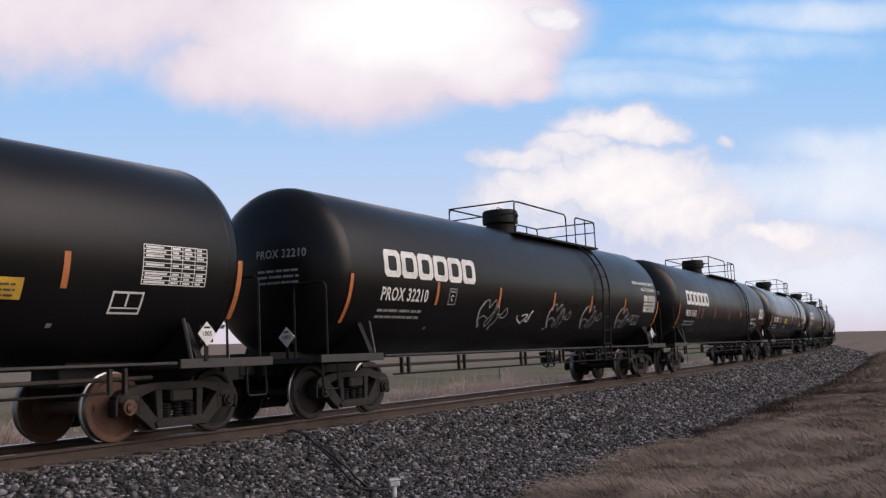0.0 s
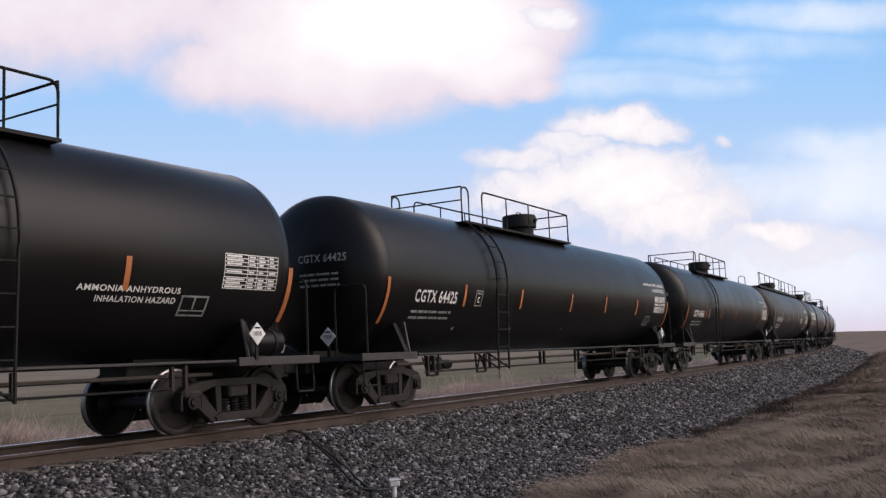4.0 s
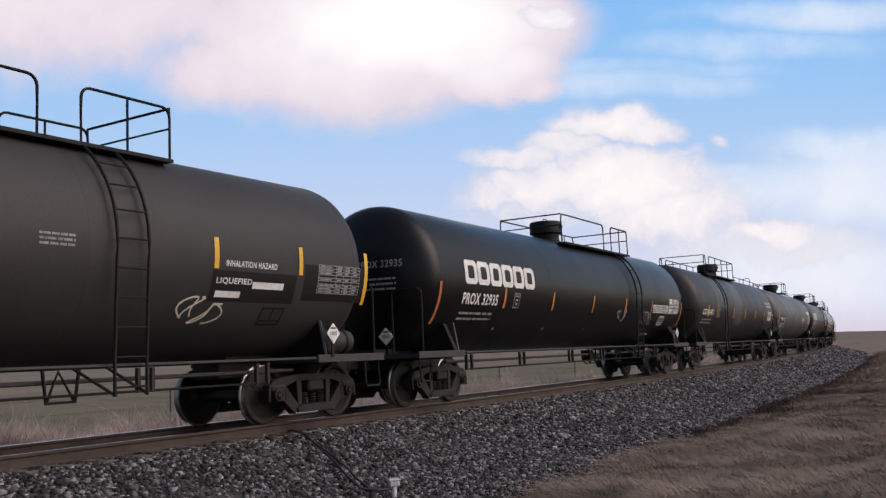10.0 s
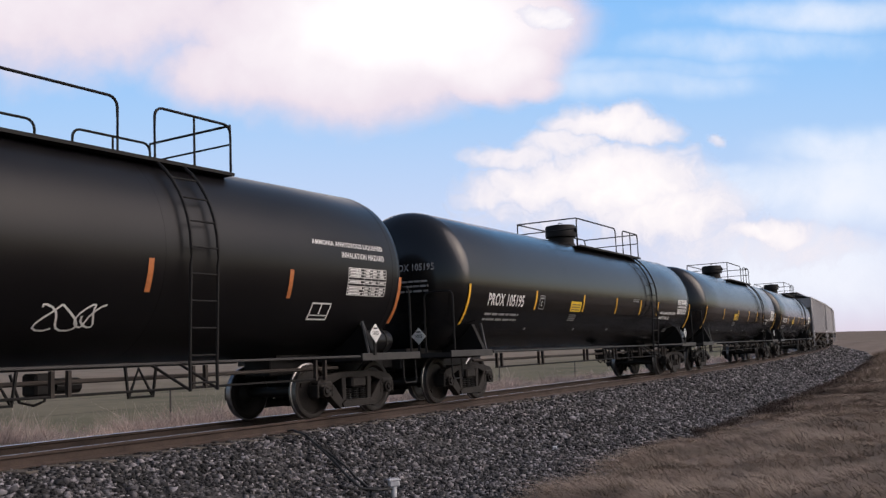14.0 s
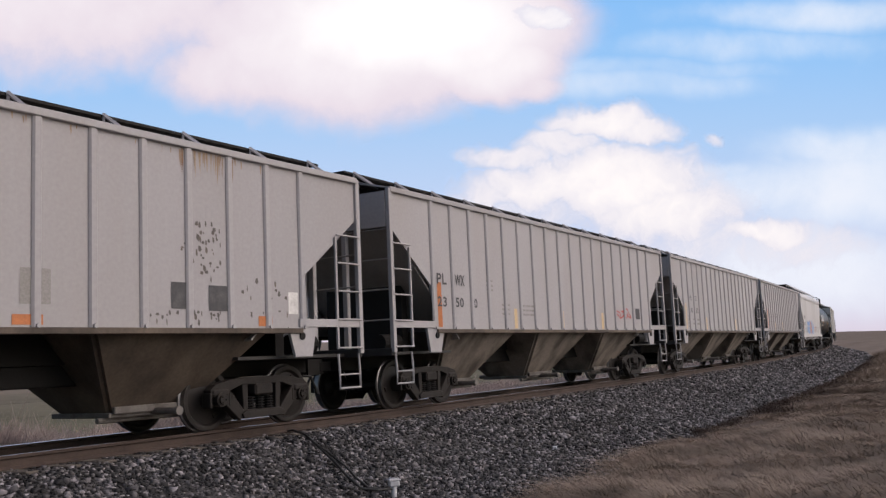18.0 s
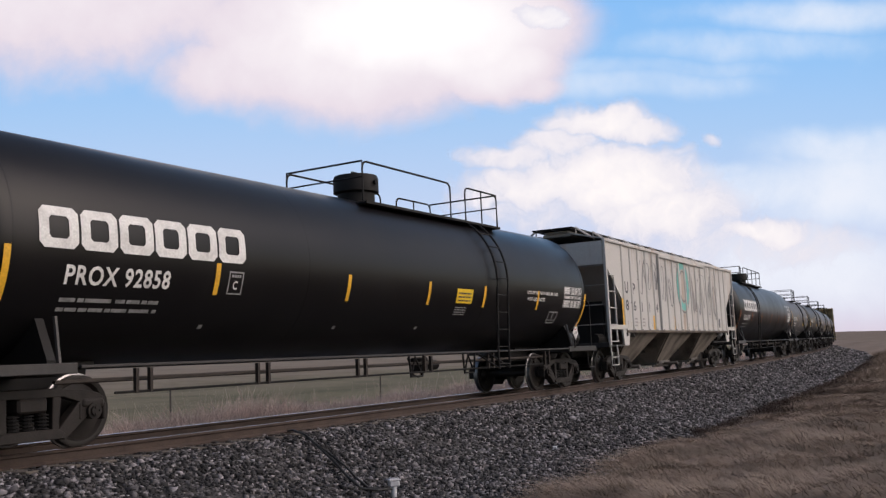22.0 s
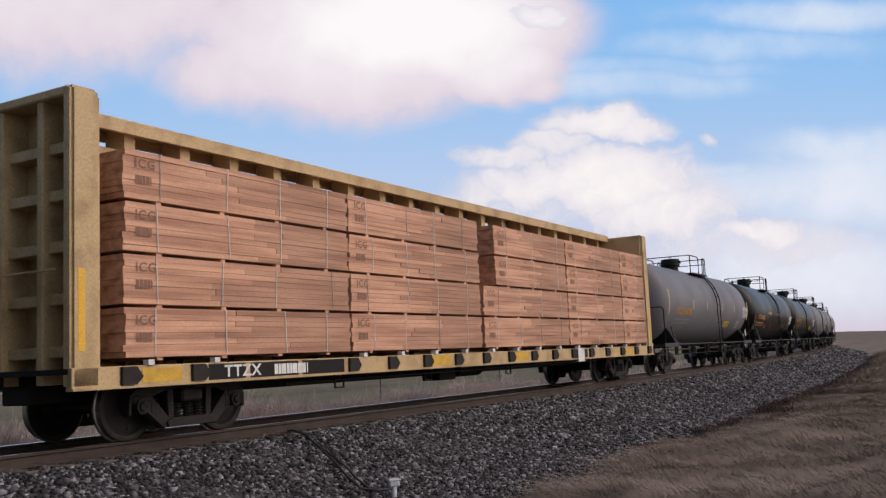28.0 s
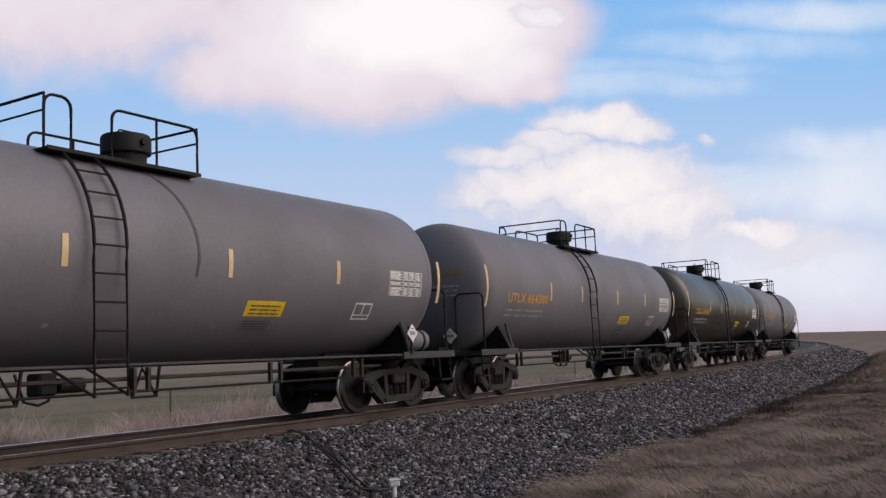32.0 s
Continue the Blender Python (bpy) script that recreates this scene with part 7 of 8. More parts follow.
                                   stripes=[(-6.35, 1.6, 2.6, M_ORANGE), (-3.75, 1.5, 2.0, M_PALEMARK), (-0.8, 1.5, 2.0, M_PALEMARK)], boxes=[(5.1, 1.62, 0.3, 0.34)], print=[(-5.5, 1.8, 0.4, 0.3, 2), (-4.8, 1.8, 0.5, 0.3, 2), (-4.0, 1.8, 0.4, 0.3, 2)], end_words=("PLCX", "19735"))),
    (404.0, 420.9, "white", None),
    (420.9, 440.33, prox("PROX 92858", "black tank car with a yellow notice and a red placard", tank_end=True, notice=(1.77, 2.02, 0.66, 0.3, M_STICKER), number=("PROX 92858", -7.55, -5.9, 2.0, 2.24), brand=(-7.95, -4.45, 2.42, 2.92), symbol_x=-4.8, stripes=[(-8.35, *LONG), (-5.03, *SHORT), (-1.9, *SHORT), (0.7, *SHORT), (2.95, *SHORT), (5.6, *SHORT), (8.45, 1.6, 2.42)], stripe_mat=M_AMBER, placard_mat=M_RED, placard_text="1075", cargo=[("LIQUEFIED PETROLEUM GAS", 5.0, 6.7, 2.3, 2.39, M_LETTER), ("NOT-ODORIZED", 5.05, 6.0, 2.16, 2.24, M_LETTER)])),
    (440.33, 457.35, "hopper", dict(label="rust-stained cream ribbed hopper covered in graffiti", rust=[(-6.4, 7.0, 3.97, 0.8, 60), (-6.4, 6.4, 1.75, 0.3, 40)], flakes=[(-6.4, 6.4, 1.55, 3.8, 40)], mat=M_CREAM, extension=(-2.95, 3.25), words=[("U", -6.5, -6.18, 2.57, 2.92), ("P", -5.78, -5.5, 2.57, 2.9), ("8", -6.5, -6.22, 2.06, 2.38), ("6", -5.78, -5.5, 2.06, 2.37), ("1", -4.95, -4.87, 2.05, 2.35), ("1", -4.2, -4.1, 2.05, 2.35), ("4", -3.45, -3.2, 2.05, 2.35)],
                                    stripes=[(-6.85, 1.5, 2.4, M_AMBER), (-3.8, 1.5, 1.95, M_AMBER), (-1.28, 1.5, 1.95, M_AMBER), (1.9, 1.5, 1.95, M_AMBER), (6.6, 1.6, 2.3, M_AMBER)], boxes=[(5.2, 1.6, 0.3, 0.36)],
                                    print=[(-5.85, 1.6, 0.4, 0.3, 3), (-5.1, 1.6, 0.4, 0.3, 3)], scrawl=[(-5.0, 2.55, 2.0, 1.2, 61, M_SPRAY), (-2.8, 2.3, 1.9, 1.3, 62, M_SPRAY), (1.2, 2.1, 2.0, 1.5, 63, M_SPRAY), (3.6, 1.9, 1.6, 1.7, 64, M_SPRAY)], ring=(0.12, 3.05))),
    (457.35, 476.74, prox("PROX 32195", "black tank car with owner's blocks and a sprayed star", scrawl=[(-3.4, 2.5, 0.8, 0.8, 71, M_FAINT)], stripes=[(-8.35, *LONG), (-5.2, *SHORT), (-2.35, *SHORT), (0.8, *SHORT), (3.55, *SHORT), (6.1, *SHORT), (8.5, 1.8, 2.4)], **REVERSED)),
    (476.74, 489.1, sulphur("GATX 60501", "dark grey short tank car with scrawled letters", mat=M_DARKGREY, words=[("gROM", -1.1, -0.1, 1.72, 2.02)], **GATX)),
    (489.1, 501.2, sulphur("GATX 208814", "dull black short tank car with dusty lower side", mat=M_DULL, **GATX)),
    (501.2, 513.5, sulphur("TILX 135527", "black short tank car for molten sulphur", small_mat=M_LETTER)),
    (513.5, 525.8, sulphur("TILX 135591", "black short tank car with white small print", small_mat=M_LETTER)),
    (525.8, 538.1, sulphur("TILX 135594", "black short tank car with a bright yellow notice", stripes=[(-4.95, 2.0, 2.9), (0.73, 2.16, 2.6), (2.87, 2.16, 2.57), (5.4, 2.05, 2.8)], notice=(2.0, 2.06, 0.83, 0.28, M_STICKER), small_mat=M_LETTER)),
    (538.1, 561.2, "lumber", None),
    (561.2, 577.2, utlx("UTLX 664385", "mid grey tank car with gold lettering and ladder", ladder=0.3, number=("UTLX 664385", -5.55, -3.4, 2.05, 2.3), stripes=[(-6.55, 2.05, 2.88), (-3.2, 2.27, 2.62), (-1.05, 2.28, 2.6), (1.7, 2.25, 2.6), (4.0, 2.28, 2.6), (6.95, 2.0, 2.8)], notice=(2.41, 1.66, 0.95, 0.26, M_STICKER), plate=(4.87, 1.64), table=(5.85, 2.1, 1.05, 0.45), plat=(-1.05, 1.45), gate=0.66, dome=-0.5)),
    (577.2, 593.2, utlx("UTLX 664524", "black tank car with gold lettering and peeled patches", mat=M_BLACK, stripe_mat=M_ORANGE, small_mat=M_GOLD, ladder=0.2, number=("UTLX 664524", -5.8, -3.85, 2.08, 2.32), stripes=[(-6.8, 1.5, 2.3), (-3.15, 1.56, 1.96), (-1.28, 1.55, 1.94), (0.18, 1.56, 1.95), (2.0, 1.54, 1.88), (3.83, 1.57, 1.91)], notice=(-2.0, 2.0, 0.05, 0.05, M_FAINT), labels=[(-2.57, -1.52, 2.38, 2.49, M_GOLD)], panels=[(-6.65, -5.75, 1.6, 1.98, M_DARKGREY), (-3.68, -3.27, 1.66, 1.84, M_DARKGREY), (-1.75, -1.5, 1.7, 1.85, M_DARKGREY)], plate=(4.96, 1.64), table=(5.66, 1.93, 1.15, 0.45), scrawl=[(2.3, 1.65, 1.3, 0.26, 92, M_FAINT)], plat=(-1.05, 1.45), gate=0.66, dome=-0.5)),
    (593.2, 609.3, utlx("UTLX 664526", "glossy black tank car with gold lettering", mat=M_BLACK, stripe_mat=M_AMBER, small_mat=M_GOLD, stripes=[(-6.9, 1.7, 2.4), (-3.58, 1.88, 2.32), (-1.65, 1.88, 2.31), (1.57, 1.88, 2.28), (3.36, 1.88, 2.3), (6.8, 1.7, 2.45)],
                        notice=(3.5, 1.65, 0.9, 0.27, M_STICKER), table=(5.47, 1.92, 1.1, 0.5), plate=(4.8, 1.65), labels=[(-2.82, -1.76, 2.46, 2.58, M_GOLD)], ladder=-1.05, scrawl=[(-3.4, 1.65, 0.6, 0.35, 93, M_FAINT)])),
    (609.3, 625.3, utlx("UTLX 664382", "mid grey tank car with gold lettering and reservoir", runs=[((0.1, 3.75), (0.35, 3.55), (0.55, 3.1), (0.64, 2.55), (0.6, 2.2))], scrawl=[(-6.9, 1.8, 0.6, 0.2, 95, M_LETTER)])),
    (625.3, 641.3, utlx("UTLX 664380", "mid grey tank car with faded gold lettering")),
    (641.3, 657.3, utlx("UTLX 664530", "glossy olive-brown tank car with gold lettering", mat=M_GREEN)),
    (657.3, 673.3, utlx("UTLX 664386", "mid grey tank car at the end of the train")),
]


def build_train():
    for a, b, spec, *rest in CONSIST:
        if spec == "hopper":
            d = rest[0]
            car = ribbed_hopper(a, b, d)
            for x, z, w, h, m in d.get("patches", ()):
                on_side("paint_patch", patch_bm(w, h), m, car, x, -1.5065, z)
            rnd = random.Random(int(a))
            for k, (x0, x1, ztop, longest, count) in enumerate(d.get("rust", ())):
                for j in range(count):
                    x, w, h = rnd.uniform(x0, x1), rnd.uniform(0.004, 0.016), longest * rnd.uniform(0.25, 1.0)
                    bm = bmesh.new()
                    lean = rnd.uniform(-0.01, 0.01)
                    vs = [bm.verts.new(q) for q in ((-w, 0, 0), (w, 0, 0), (w * 0.6 + lean, -h * 0.6, 0), (lean, -h, 0), (-w * 0.6 + lean, -h * 0.6, 0))]
                    bm.faces.new(vs[::-1])
                    on_side("rust_streak", bm, M_RUSTSTAIN, car, x, -1.5042 - (j % 5) * 0.0005, ztop + rnd.uniform(-0.03, 0.01), "brown rust streak")
            for x0, x1, z0, z1, count in d.get("flakes", ()):
                for j in range(count):
                    w, h = rnd.uniform(0.01, 0.04), rnd.uniform(0.015, 0.06)
                    bm = bmesh.new()
                    vs = [bm.verts.new((w * q * rnd.uniform(0.6, 1.2), h * r * rnd.uniform(0.6, 1.2), 0)) for q, r in ((-1, -0.4), (0.2, -1), (1, -0.2), (0.5, 0.8), (-0.6, 0.9))]
                    bm.faces.new(vs)
                    on_side("paint_flake", bm, M_FLAKE, car, rnd.uniform(x0, x1), -1.5045 - (j % 4) * 0.0004, rnd.uniform(z0, z1))
            if "extension" in d:
                x0, x1 = d["extension"]
                bm = bmesh.new()
                box(bm, x0, x1, -1.58, -1.5, 3.88, 3.98, bevel=0.01)
                box(bm, x0 - 0.06, x0 + 0.04, -1.58, -1.5, 1.48, 3.95, bevel=0.01)
                part("panel_frame", bm, d["mat"], car)
            if "ring" in d:
                cx, cz = d["ring"]
                for k, (r, w, m) in enumerate(((0.62, 0.26, M_TEAL), (0.78, 0.05, M_SPRAY), (0.45, 0.05, M_SPRAY))):
                    bm = bmesh.new()
                    ribbon(bm, [Vector((cx + r * 1.05 * math.cos(i / 32 * math.tau), (r * 1.2) * math.sin(i / 32 * math.tau), 0)) for i in range(33)], w)
                    on_side("graffiti", bm, m, car, 0, -1.5068 - k * 0.0012, cz, "sprayed ring")
        elif spec == "white":
            smooth_hopper(a, b)
        elif spec == "lumber":
            centre_beam(a, b)
        else:
            if not spec.get("number", ("",))[0]:
                spec.pop("number", None)
                spec.pop("end_number", None)
            if spec.get("brand", (0, 1, 0, 0))[0] == spec.get("brand", (0, 1, 0, 0))[1]:
                spec.pop("brand")
            tank_car(a, b, spec)


build_train()


# ---------------------------------------------------------------- the lineside: stones, grass, fence, cable
def stone_shape(rnd):
    """A split stone of eight uneven corners about one across."""
    corners = [(x, y, z) for z in (-0.5, 0.5) for x, y in ((-0.5, -0.5), (0.5, -0.5), (0.5, 0.5), (-0.5, 0.5))]
    k = [rnd.uniform(0.75, 1.15), rnd.uniform(0.65, 1.0), rnd.uniform(0.5, 0.8)]
    v = np.array([[c * k[i] * rnd.uniform(0.45, 1.05) + rnd.uniform(-0.1, 0.1) for i, c in enumerate(p)] for p in corners])
    quads = ((3, 2, 1, 0), (4, 5, 6, 7), (0, 1, 5, 4), (1, 2, 6, 5), (2, 3, 7, 6), (3, 0, 4, 7))
    f = [tri for a, b, c, d in quads for tri in ((a, b, c), (a, c, d))]
    return v, f


def scatter_stones(name, regions, label, parent=None, singles=0):
    rnd = np.random.default_rng(7)
    r2 = random.Random(7)
    shapes = [stone_shape(r2) for _ in range(11)]
    allv, allf, base = [], [], 0
    for s0, s1, q0, q1, per, size in regions:
        n = int((s1 - s0) * (q1 - q0) * per)
        s = rnd.uniform(s0, s1, n)
        q = rnd.uniform(q0, q1, n)
        keep = ~((abs(abs(q) - 0.7525) < 0.12))
        s, q = s[keep], q[keep]
        n = len(s)
        a = np.interp(s, S_AXIS, LINE_TURN)
        x = np.interp(s, S_AXIS, LINE_X) + q * np.sin(a)
        y = np.interp(s, S_AXIS, LINE_Y) - q * np.cos(a)
        edge = np.clip((q - edge_of(s) + 0.35) / 0.9, 0, 1)
        ok = rnd.uniform(0, 1, n) > edge * 0.75
        z = bed_height(q)
        siz = size * rnd.lognormal(0, 0.32, n)
        turn = rnd.uniform(0, 6.28, n)
        tilt = rnd.normal(0, 0.5, n)
        for i in range(n):
            if not ok[i]:
                continue
            v, f = shapes[i % 11]
            c, sn, ct, st = math.cos(turn[i]), math.sin(turn[i]), math.cos(tilt[i]), math.sin(tilt[i])
            w = v * siz[i]
            yy, zz = w[:, 1] * ct - w[:, 2] * st, w[:, 1] * st + w[:, 2] * ct
            allv.append(np.stack([w[:, 0] * c - yy * sn + x[i], w[:, 0] * sn + yy * c + y[i], zz + z[i] + siz[i] * 0.12], 1))
            allf.append(np.array(f) + base)
            base += len(v)
    verts, faces = np.concatenate(allv), np.concatenate(allf)
    me = bpy.data.meshes.new(name)
    me.vertices.add(len(verts))
    me.vertices.foreach_set("co", verts.astype(np.float32).ravel())
    me.loops.add(len(faces) * 3)
    me.loops.foreach_set("vertex_index", faces.astype(np.int32).ravel())
    me.polygons.add(len(faces))
    me.polygons.foreach_set("loop_start", np.arange(0, len(faces) * 3, 3, dtype=np.int32))
    me.update(calc_edges=True)
    me.materials.append(M_STONE)
    return me


stones = tagged(new("ballast_stones", scatter_stones("ballast_stones", [(-3.5, 9, 0.85, 5.3, 660, 0.05), (9, 20, 0.85, 4.8, 440, 0.055), (20, 42, 0.85, 4.7, 240, 0.064), (42, 80, 0.9, 4.9, 50, 0.1), (80, 130, 0.9, 4.9, 14, 0.16), (-6, 24, -0.65, 0.65, 60, 0.06), (-8, 40, -3.6, -0.85, 50, 0.075)], "")),
                "loose grey crushed stones of the ballast", "ballast stones", "", "stuff")


def single_stones():
    r2 = random.Random(17)
    meshes = []
    for k in range(6):
        v, f = stone_shape(r2)
        meshes.append(raw_mesh("stone", (v * 0.068).tolist(), f, M_STONE_ONE))
    for i in range(280):
        s, q = r2.uniform(-2.5, 6.0), r2.uniform(1.6, 4.4)
        ob = new("stone", meshes[i % 6])
        ob.parent = ballast
        k = r2.uniform(0.7, 1.3)
        ob.matrix_basis = Matrix.LocRotScale(on_line(s, q, float(bed_height(q)) + 0.03), Euler((r2.uniform(-0.4, 0.4), r2.uniform(-0.4, 0.4), r2.uniform(0, 6.3))), (k, k, k))
    big = new("stone", raw_mesh("stone", (stone_shape(r2)[0] * 0.14).tolist(), stone_shape(random.Random(2))[1], M_BOXGREY))
    big.parent = ballast
    big.matrix_basis = Matrix.Translation(on_line(8.5, 3.45, -0.77))


single_stones()


def grass_mesh(name, spots, mat, blades, height, width, lean, seed, wind=None, clump=0.0, loose=0.07, toe=1.0):
    """Tufts of bent blades; wind is the bearing they lie down to, clump how far their height swells and sinks over the ground."""
    rnd = np.random.default_rng(seed)
    x, y = spots
    n = len(x)
    s, q = beside(x, y)
    keep = (q < 0) | (q > edge_of(s) + toe * toe_width(s) * (1 + 0.25 * np.sin(s * 1.3) + 0.2 * np.sin(s * 2.9)))
    x, y, s, q = x[keep], y[keep], s[keep], q[keep]
    n = len(x)
    z = ground_height(x, y, s, q)
    N = n * blades
    cx, cy, cz = np.repeat(x, blades), np.repeat(y, blades), np.repeat(z, blades)
    spread = rnd.normal(0, loose, (N, 2))
    swell = 1 + clump * (lumps(cx, cy, 1.1) + 0.7 * lumps(cx + 3, cy - 5, 2.7))
    h = height * rnd.lognormal(0, 0.2, N) * np.maximum(swell, 0.25)
    a = rnd.uniform(0, 2 * np.pi, N) if wind is None else rnd.normal(wind, 0.8, N) + 1.3 * lumps(cx, cy, 0.6) + 0.6 * lumps(cx, cy + 7, 1.7)
    ln = lean * rnd.uniform(0.2, 1.4, N) * h
    w = width * rnd.uniform(0.6, 1.4, N)
    bx, by = cx + spread[:, 0], cy + spread[:, 1]
    dx, dy = np.cos(a), np.sin(a)
    face = rnd.uniform(0, 2 * np.pi, N)
    px, py = np.cos(face) * w, np.sin(face) * w
    rows = []
    for t, k in ((0.0, 1.0), (0.55, 0.8), (1.0, 0.0)):
        ox, oy = dx * ln * t * t, dy * ln * t * t
        zz = cz - 0.03 + h * (t - 0.25 * t * t * np.minimum(1.5, ln / np.maximum(h, 0.01)))
        if k:
            rows.append(np.stack([bx + ox - px * k, by + oy - py * k, zz], 1))
        rows.append(np.stack([bx + ox + px * k, by + oy + py * k, zz], 1))
    verts = np.stack(rows, 1).reshape(-1, 3)
    b = (np.arange(N) * 5)[:, None]
    faces = np.concatenate([b + np.array([[0, 1, 3]]), b + np.array([[0, 3, 2]]), b + np.array([[2, 3, 4]])], 1).reshape(-1, 3)
    me = bpy.data.meshes.new(name)
    me.vertices.add(len(verts))
    me.vertices.foreach_set("co", verts.astype(np.float32).ravel())
    me.loops.add(len(faces) * 3)
    me.loops.foreach_set("vertex_index", faces.astype(np.int32).ravel())
    me.polygons.add(len(faces))
    me.polygons.foreach_set("loop_start", np.arange(0, len(faces) * 3, 3, dtype=np.int32))
    me.update(calc_edges=True)
    me.materials.append(mat)
    return me


def spots_beside(s0, s1, q0, q1, n, seed):
    rnd = np.random.default_rng(seed)
    s, q = rnd.uniform(s0, s1, n), rnd.uniform(q0, q1, n)
    a = np.interp(s, S_AXIS, LINE_TURN)
    return np.interp(s, S_AXIS, LINE_X) + q * np.sin(a), np.interp(s, S_AXIS, LINE_Y) - q * np.cos(a)


tagged(new("bank_grass", grass_mesh("bank_grass", spots_beside(0, 36, 4.1, 11.5, 20000, 1), M_GRASS, 8, 0.16, 0.0046, 3.0, 2, wind=3.6, clump=0.35, loose=0.08)), "matted dry brown grass on the bank", "grass", "", "stuff")
tagged(new("bank_grass", grass_mesh("bank_grass", spots_beside(36, 110, 4.4, 10.0, 5000, 3), M_GRASS, 6, 0.3, 0.01, 1.2, 4, wind=3.6, clump=0.3, loose=0.15)), "dry brown grass along the ballast's foot", "grass", "", "stuff")
SCRUB_S = np.random.default_rng(31).uniform(10, 95, 3200)
SCRUB_Q = edge_of(SCRUB_S) + toe_width(SCRUB_S) * np.random.default_rng(32).uniform(0.0, 1.15, 3200)
SCRUB_A = np.interp(SCRUB_S, S_AXIS, LINE_TURN)
tagged(new("scrub", grass_mesh("scrub", (np.interp(SCRUB_S, S_AXIS, LINE_X) + SCRUB_Q * np.sin(SCRUB_A), np.interp(SCRUB_S, S_AXIS, LINE_Y) - SCRUB_Q * np.cos(SCRUB_A)), M_SCRUB, 14, 0.16, 0.008, 1.2, 33, clump=0.3, loose=0.12, toe=0.0)), "dark dead scrub at the ballast's foot", "scrub", "", "stuff")
tagged(new("tall_grass", grass_mesh("tall_grass", spots_beside(-16, 30, -8.0, -4.3, 12000, 5), M_PALEGRASS, 12, 0.68, 0.0075, 0.6, 6, clump=0.38, loose=0.14)), "pale tall dry grass beyond the track", "grass", "", "stuff")
tagged(new("tall_grass", grass_mesh("tall_grass", spots_beside(30, 130, -9.0, -4.3, 6000, 7), M_PALEGRASS, 5, 0.55, 0.02, 0.5, 8, clump=0.38, loose=0.15)), "pale tall dry grass beyond the track", "grass", "", "stuff")


def fence_post(x, y, z, h):
    bm = bmesh.new()
    lathe(bm, [(-0.3, 0.034), (h * 0.5, 0.032), (h - 0.02, 0.03), (h, 0.02), (h, 0.0)], 8)
    bmesh.ops.transform(bm, matrix=Euler((0, -math.pi / 2, 0)).to_matrix().to_4x4(), verts=bm.verts)
    ob = new("post", mesh_of("post", bm, M_FENCE))
    ob.matrix_basis = Matrix.Translation((x, y, z)) @ Euler((random.uniform(-0.03, 0.03), random.uniform(-0.03, 0.03), 0)).to_matrix().to_4x4()
    return ob


def build_fence():
    fence = thing("fence", "thin wire fence on weathered posts beyond the track", "fence")
    last = None
    for i in range(12):
        p = on_line(-23 + i * 12.0, -11.4)
        s, q = beside(np.array([p.x]), np.array([p.y]))
        z = float(ground_height(np.array([p.x]), np.array([p.y]), s, q)[0])
        ob = fence_post(p.x, p.y, z, 1.3)
        ob.parent = fence
        if last:
            for hgt in (0.8, 1.2):
                bm = bmesh.new()
                rod(bm, (last.x, last.y, last.z + hgt), (p.x, p.y, z + hgt), 0.003, 4)
                part("wire", bm, M_FENCE, fence)
        last = Vector((p.x, p.y, z))


build_fence()


# ---------------------------------------------------------------- cable, its post and a stick on the ballast
def lay(points, r, name, label, category, mat):
    bm = bmesh.new()
    pipe(bm, [on_line(s, q, float(bed_height(q)) + dz) for s, q, dz in points], r, 8)
    return tagged(new(name, mesh_of(name, bm, mat, smooth=True)), label, category)


lay([(3.9, 0.85, 0.05), (3.62, 1.2, 0.1), (3.3, 1.72, 0.13), (3.06, 2.2, 0.12), (2.82, 2.65, 0.13), (2.55, 3.1, 0.12), (2.4, 3.42, 0.12), (2.55, 3.58, 0.12), (2.85, 3.62, 0.11)], 0.018, "cable", "black cable running down the ballast from the rail", "cable", M_CABLE)
lay([(3.14, 2.05, 0.12), (2.98, 2.42, 0.15), (2.82, 2.85, 0.14), (2.62, 3.2, 0.13), (2.52, 3.45, 0.12), (2.65, 3.6, 0.12), (2.85, 3.64, 0.11)], 0.016, "cable", "second black cable looping over the ballast", "cable", M_CABLE)


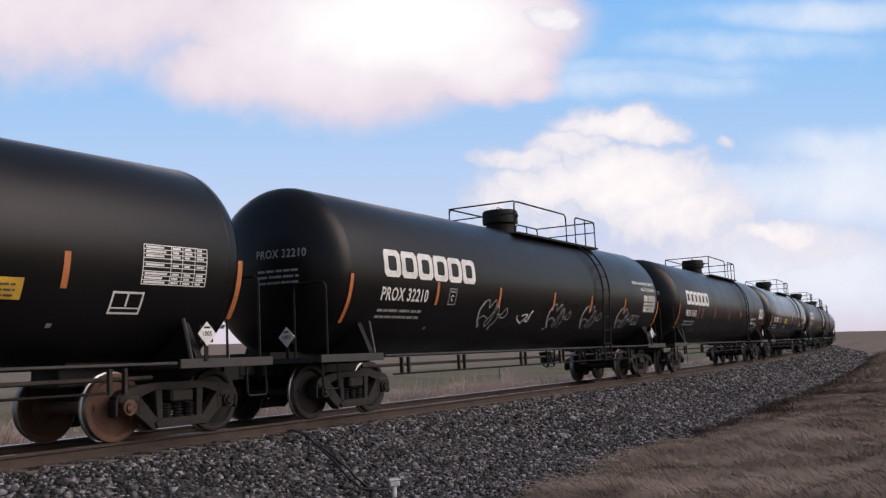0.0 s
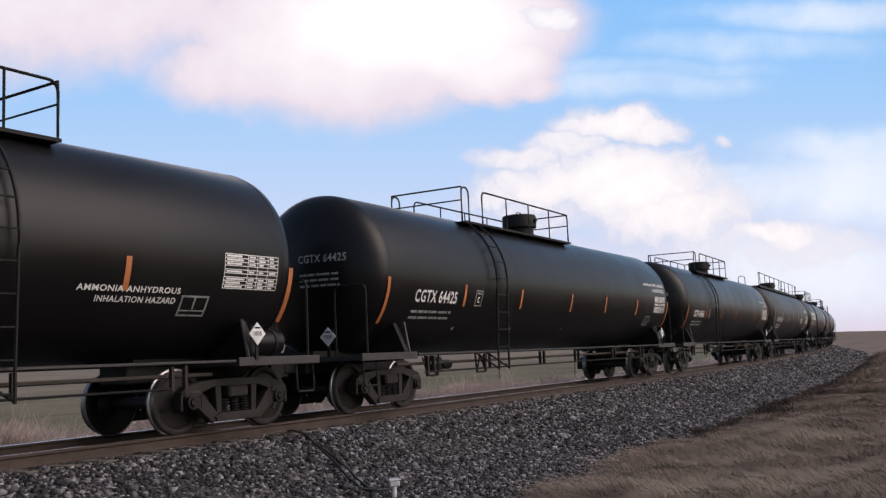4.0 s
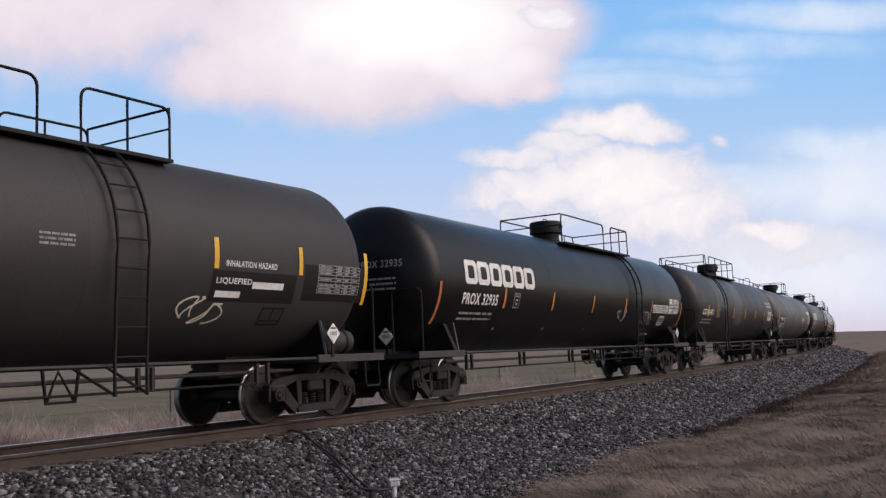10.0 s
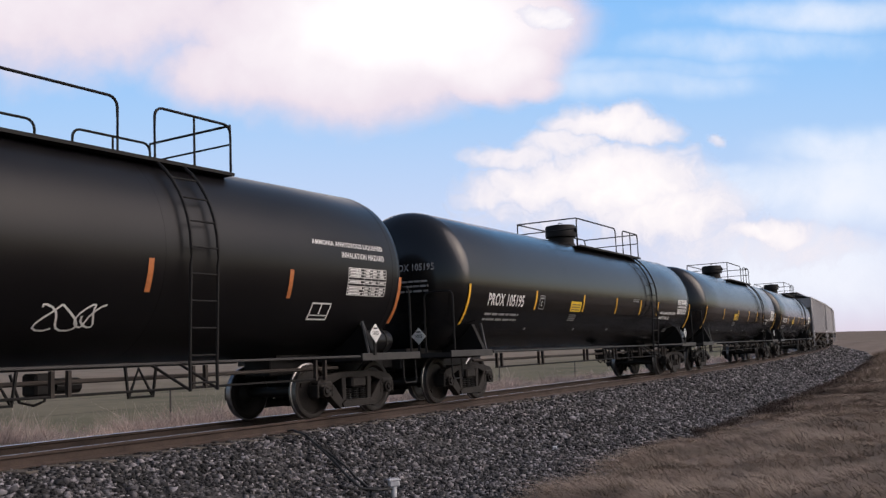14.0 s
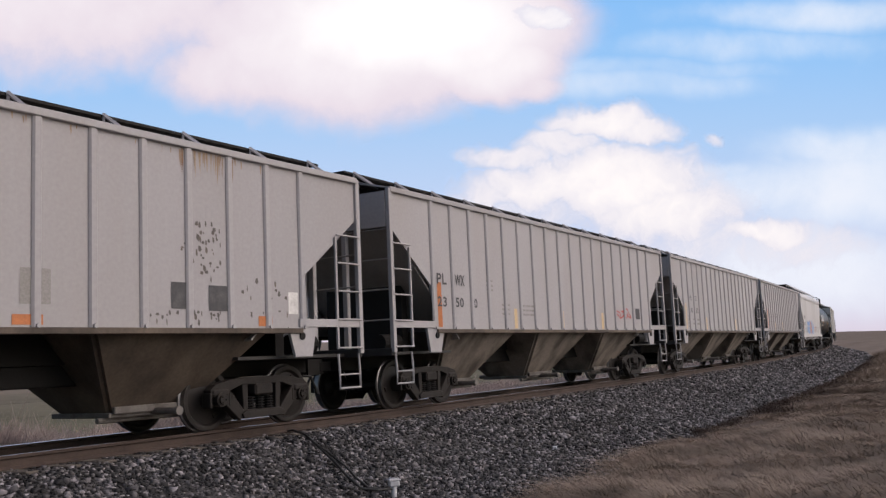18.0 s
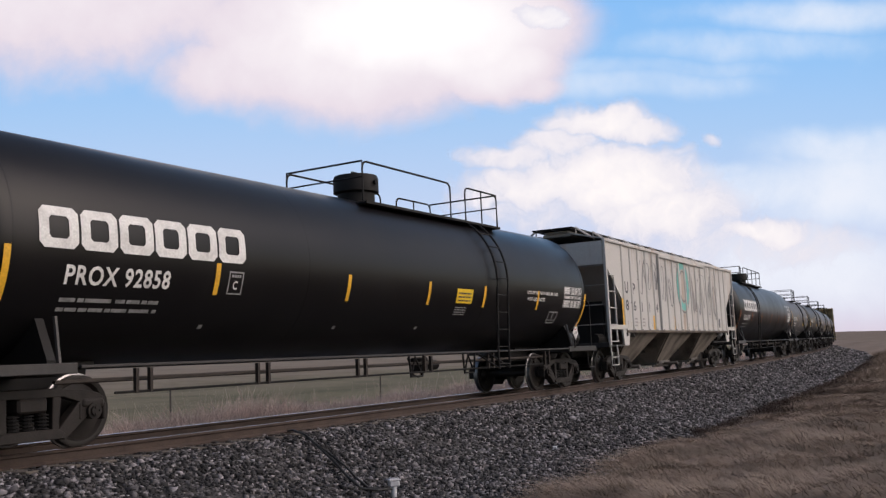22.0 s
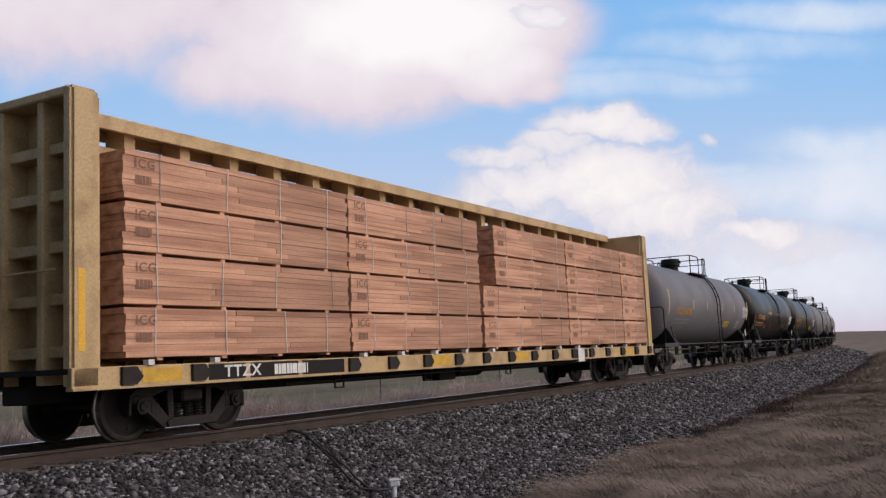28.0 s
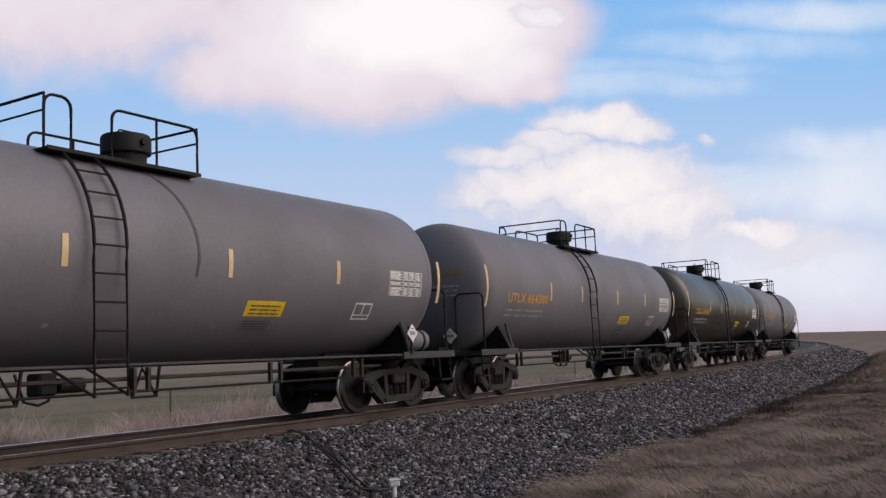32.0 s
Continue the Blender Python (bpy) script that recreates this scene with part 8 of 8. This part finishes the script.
def junction_post():
    th = thing("junction_post", "grey plastic junction box on a short pipe", "junction box")
    th.matrix_basis = Matrix.Translation(on_line(2.85, 3.64, -0.64)) @ Matrix.Rotation(0.35, 4, "Z") @ Matrix.Scale(1.8, 4)
    bm = bmesh.new()
    rod(bm, (0, 0, -0.25), (0, 0, -0.01), 0.022, 14)
    part("pipe", bm, M_BOXGREY, th, smooth=True)
    bm = bmesh.new()
    box(bm, -0.04, 0.04, -0.03, 0.03, -0.025, 0.02, bevel=0.008)
    part("box", bm, M_BOXGREY, th)
    bm = bmesh.new()
    box(bm, -0.047, 0.047, -0.036, 0.036, 0.02, 0.03, bevel=0.003)
    part("lid", bm, M_BOXGREY, th)
    for dx in (-0.03, 0.03):
        bm = bmesh.new()
        rod(bm, (dx, 0, 0.03), (dx, 0, 0.042), 0.007, 8)
        part("stud", bm, M_BOXGREY, th)


junction_post()
lay([(13.75, 3.78, 0.06), (13.35, 4.1, 0.06), (13.1, 4.25, 0.05)], 0.018, "stick", "bleached dry stick on the ballast's edge", "stick", M_STICK)
lay([(13.2, 4.2, 0.05), (12.85, 4.5, 0.08), (12.6, 4.7, 0.1)], 0.014, "stick", "thin bleached stick by the grass", "stick", M_STICK)


# ---------------------------------------------------------------- what moves
def motions():
    for ob, s_mid, half, local in TRAIN:
        walk(ob, car_rows(s_mid, half, local))
    # wheels turn while they are near; far off their turning cannot be made out
    for w, s_car, x_axle, x_on in WHEELSETS:
        t_in = (s_car + x_axle - 30.0) / SPEED
        t_out = (s_car + x_axle + 4.0) / SPEED
        rest = pose(x_on, 0, AXLE_Z)
        f0, f1 = max(0, math.floor(t_in * FPS)), min(960, math.ceil(t_out * FPS))
        if f1 <= 0 or f0 >= 960:
            continue
        rows = [] if f0 == 0 else [(0.0, rest)]
        step = SPEED / AXLE_Z / FPS
        for f in range(f0, f1 + 1):
            rows.append((f / FPS, rest @ Matrix.Rotation(-(f - f0) * step, 4, "Y")))
        if f1 < 960:
            rows.append((32.0, rows[-1][1]))
        walk(w, rows)
    for ob, x, y, far, drift, rise in CLOUDS:
        k = PX * far / 3500
        walk(ob, [(t, EYE @ Matrix.Translation(((x + drift * t / 32) * k, (y + rise * t / 32) * k, -far))) for t in (0.0, 16.0, 32.0)])


motions()
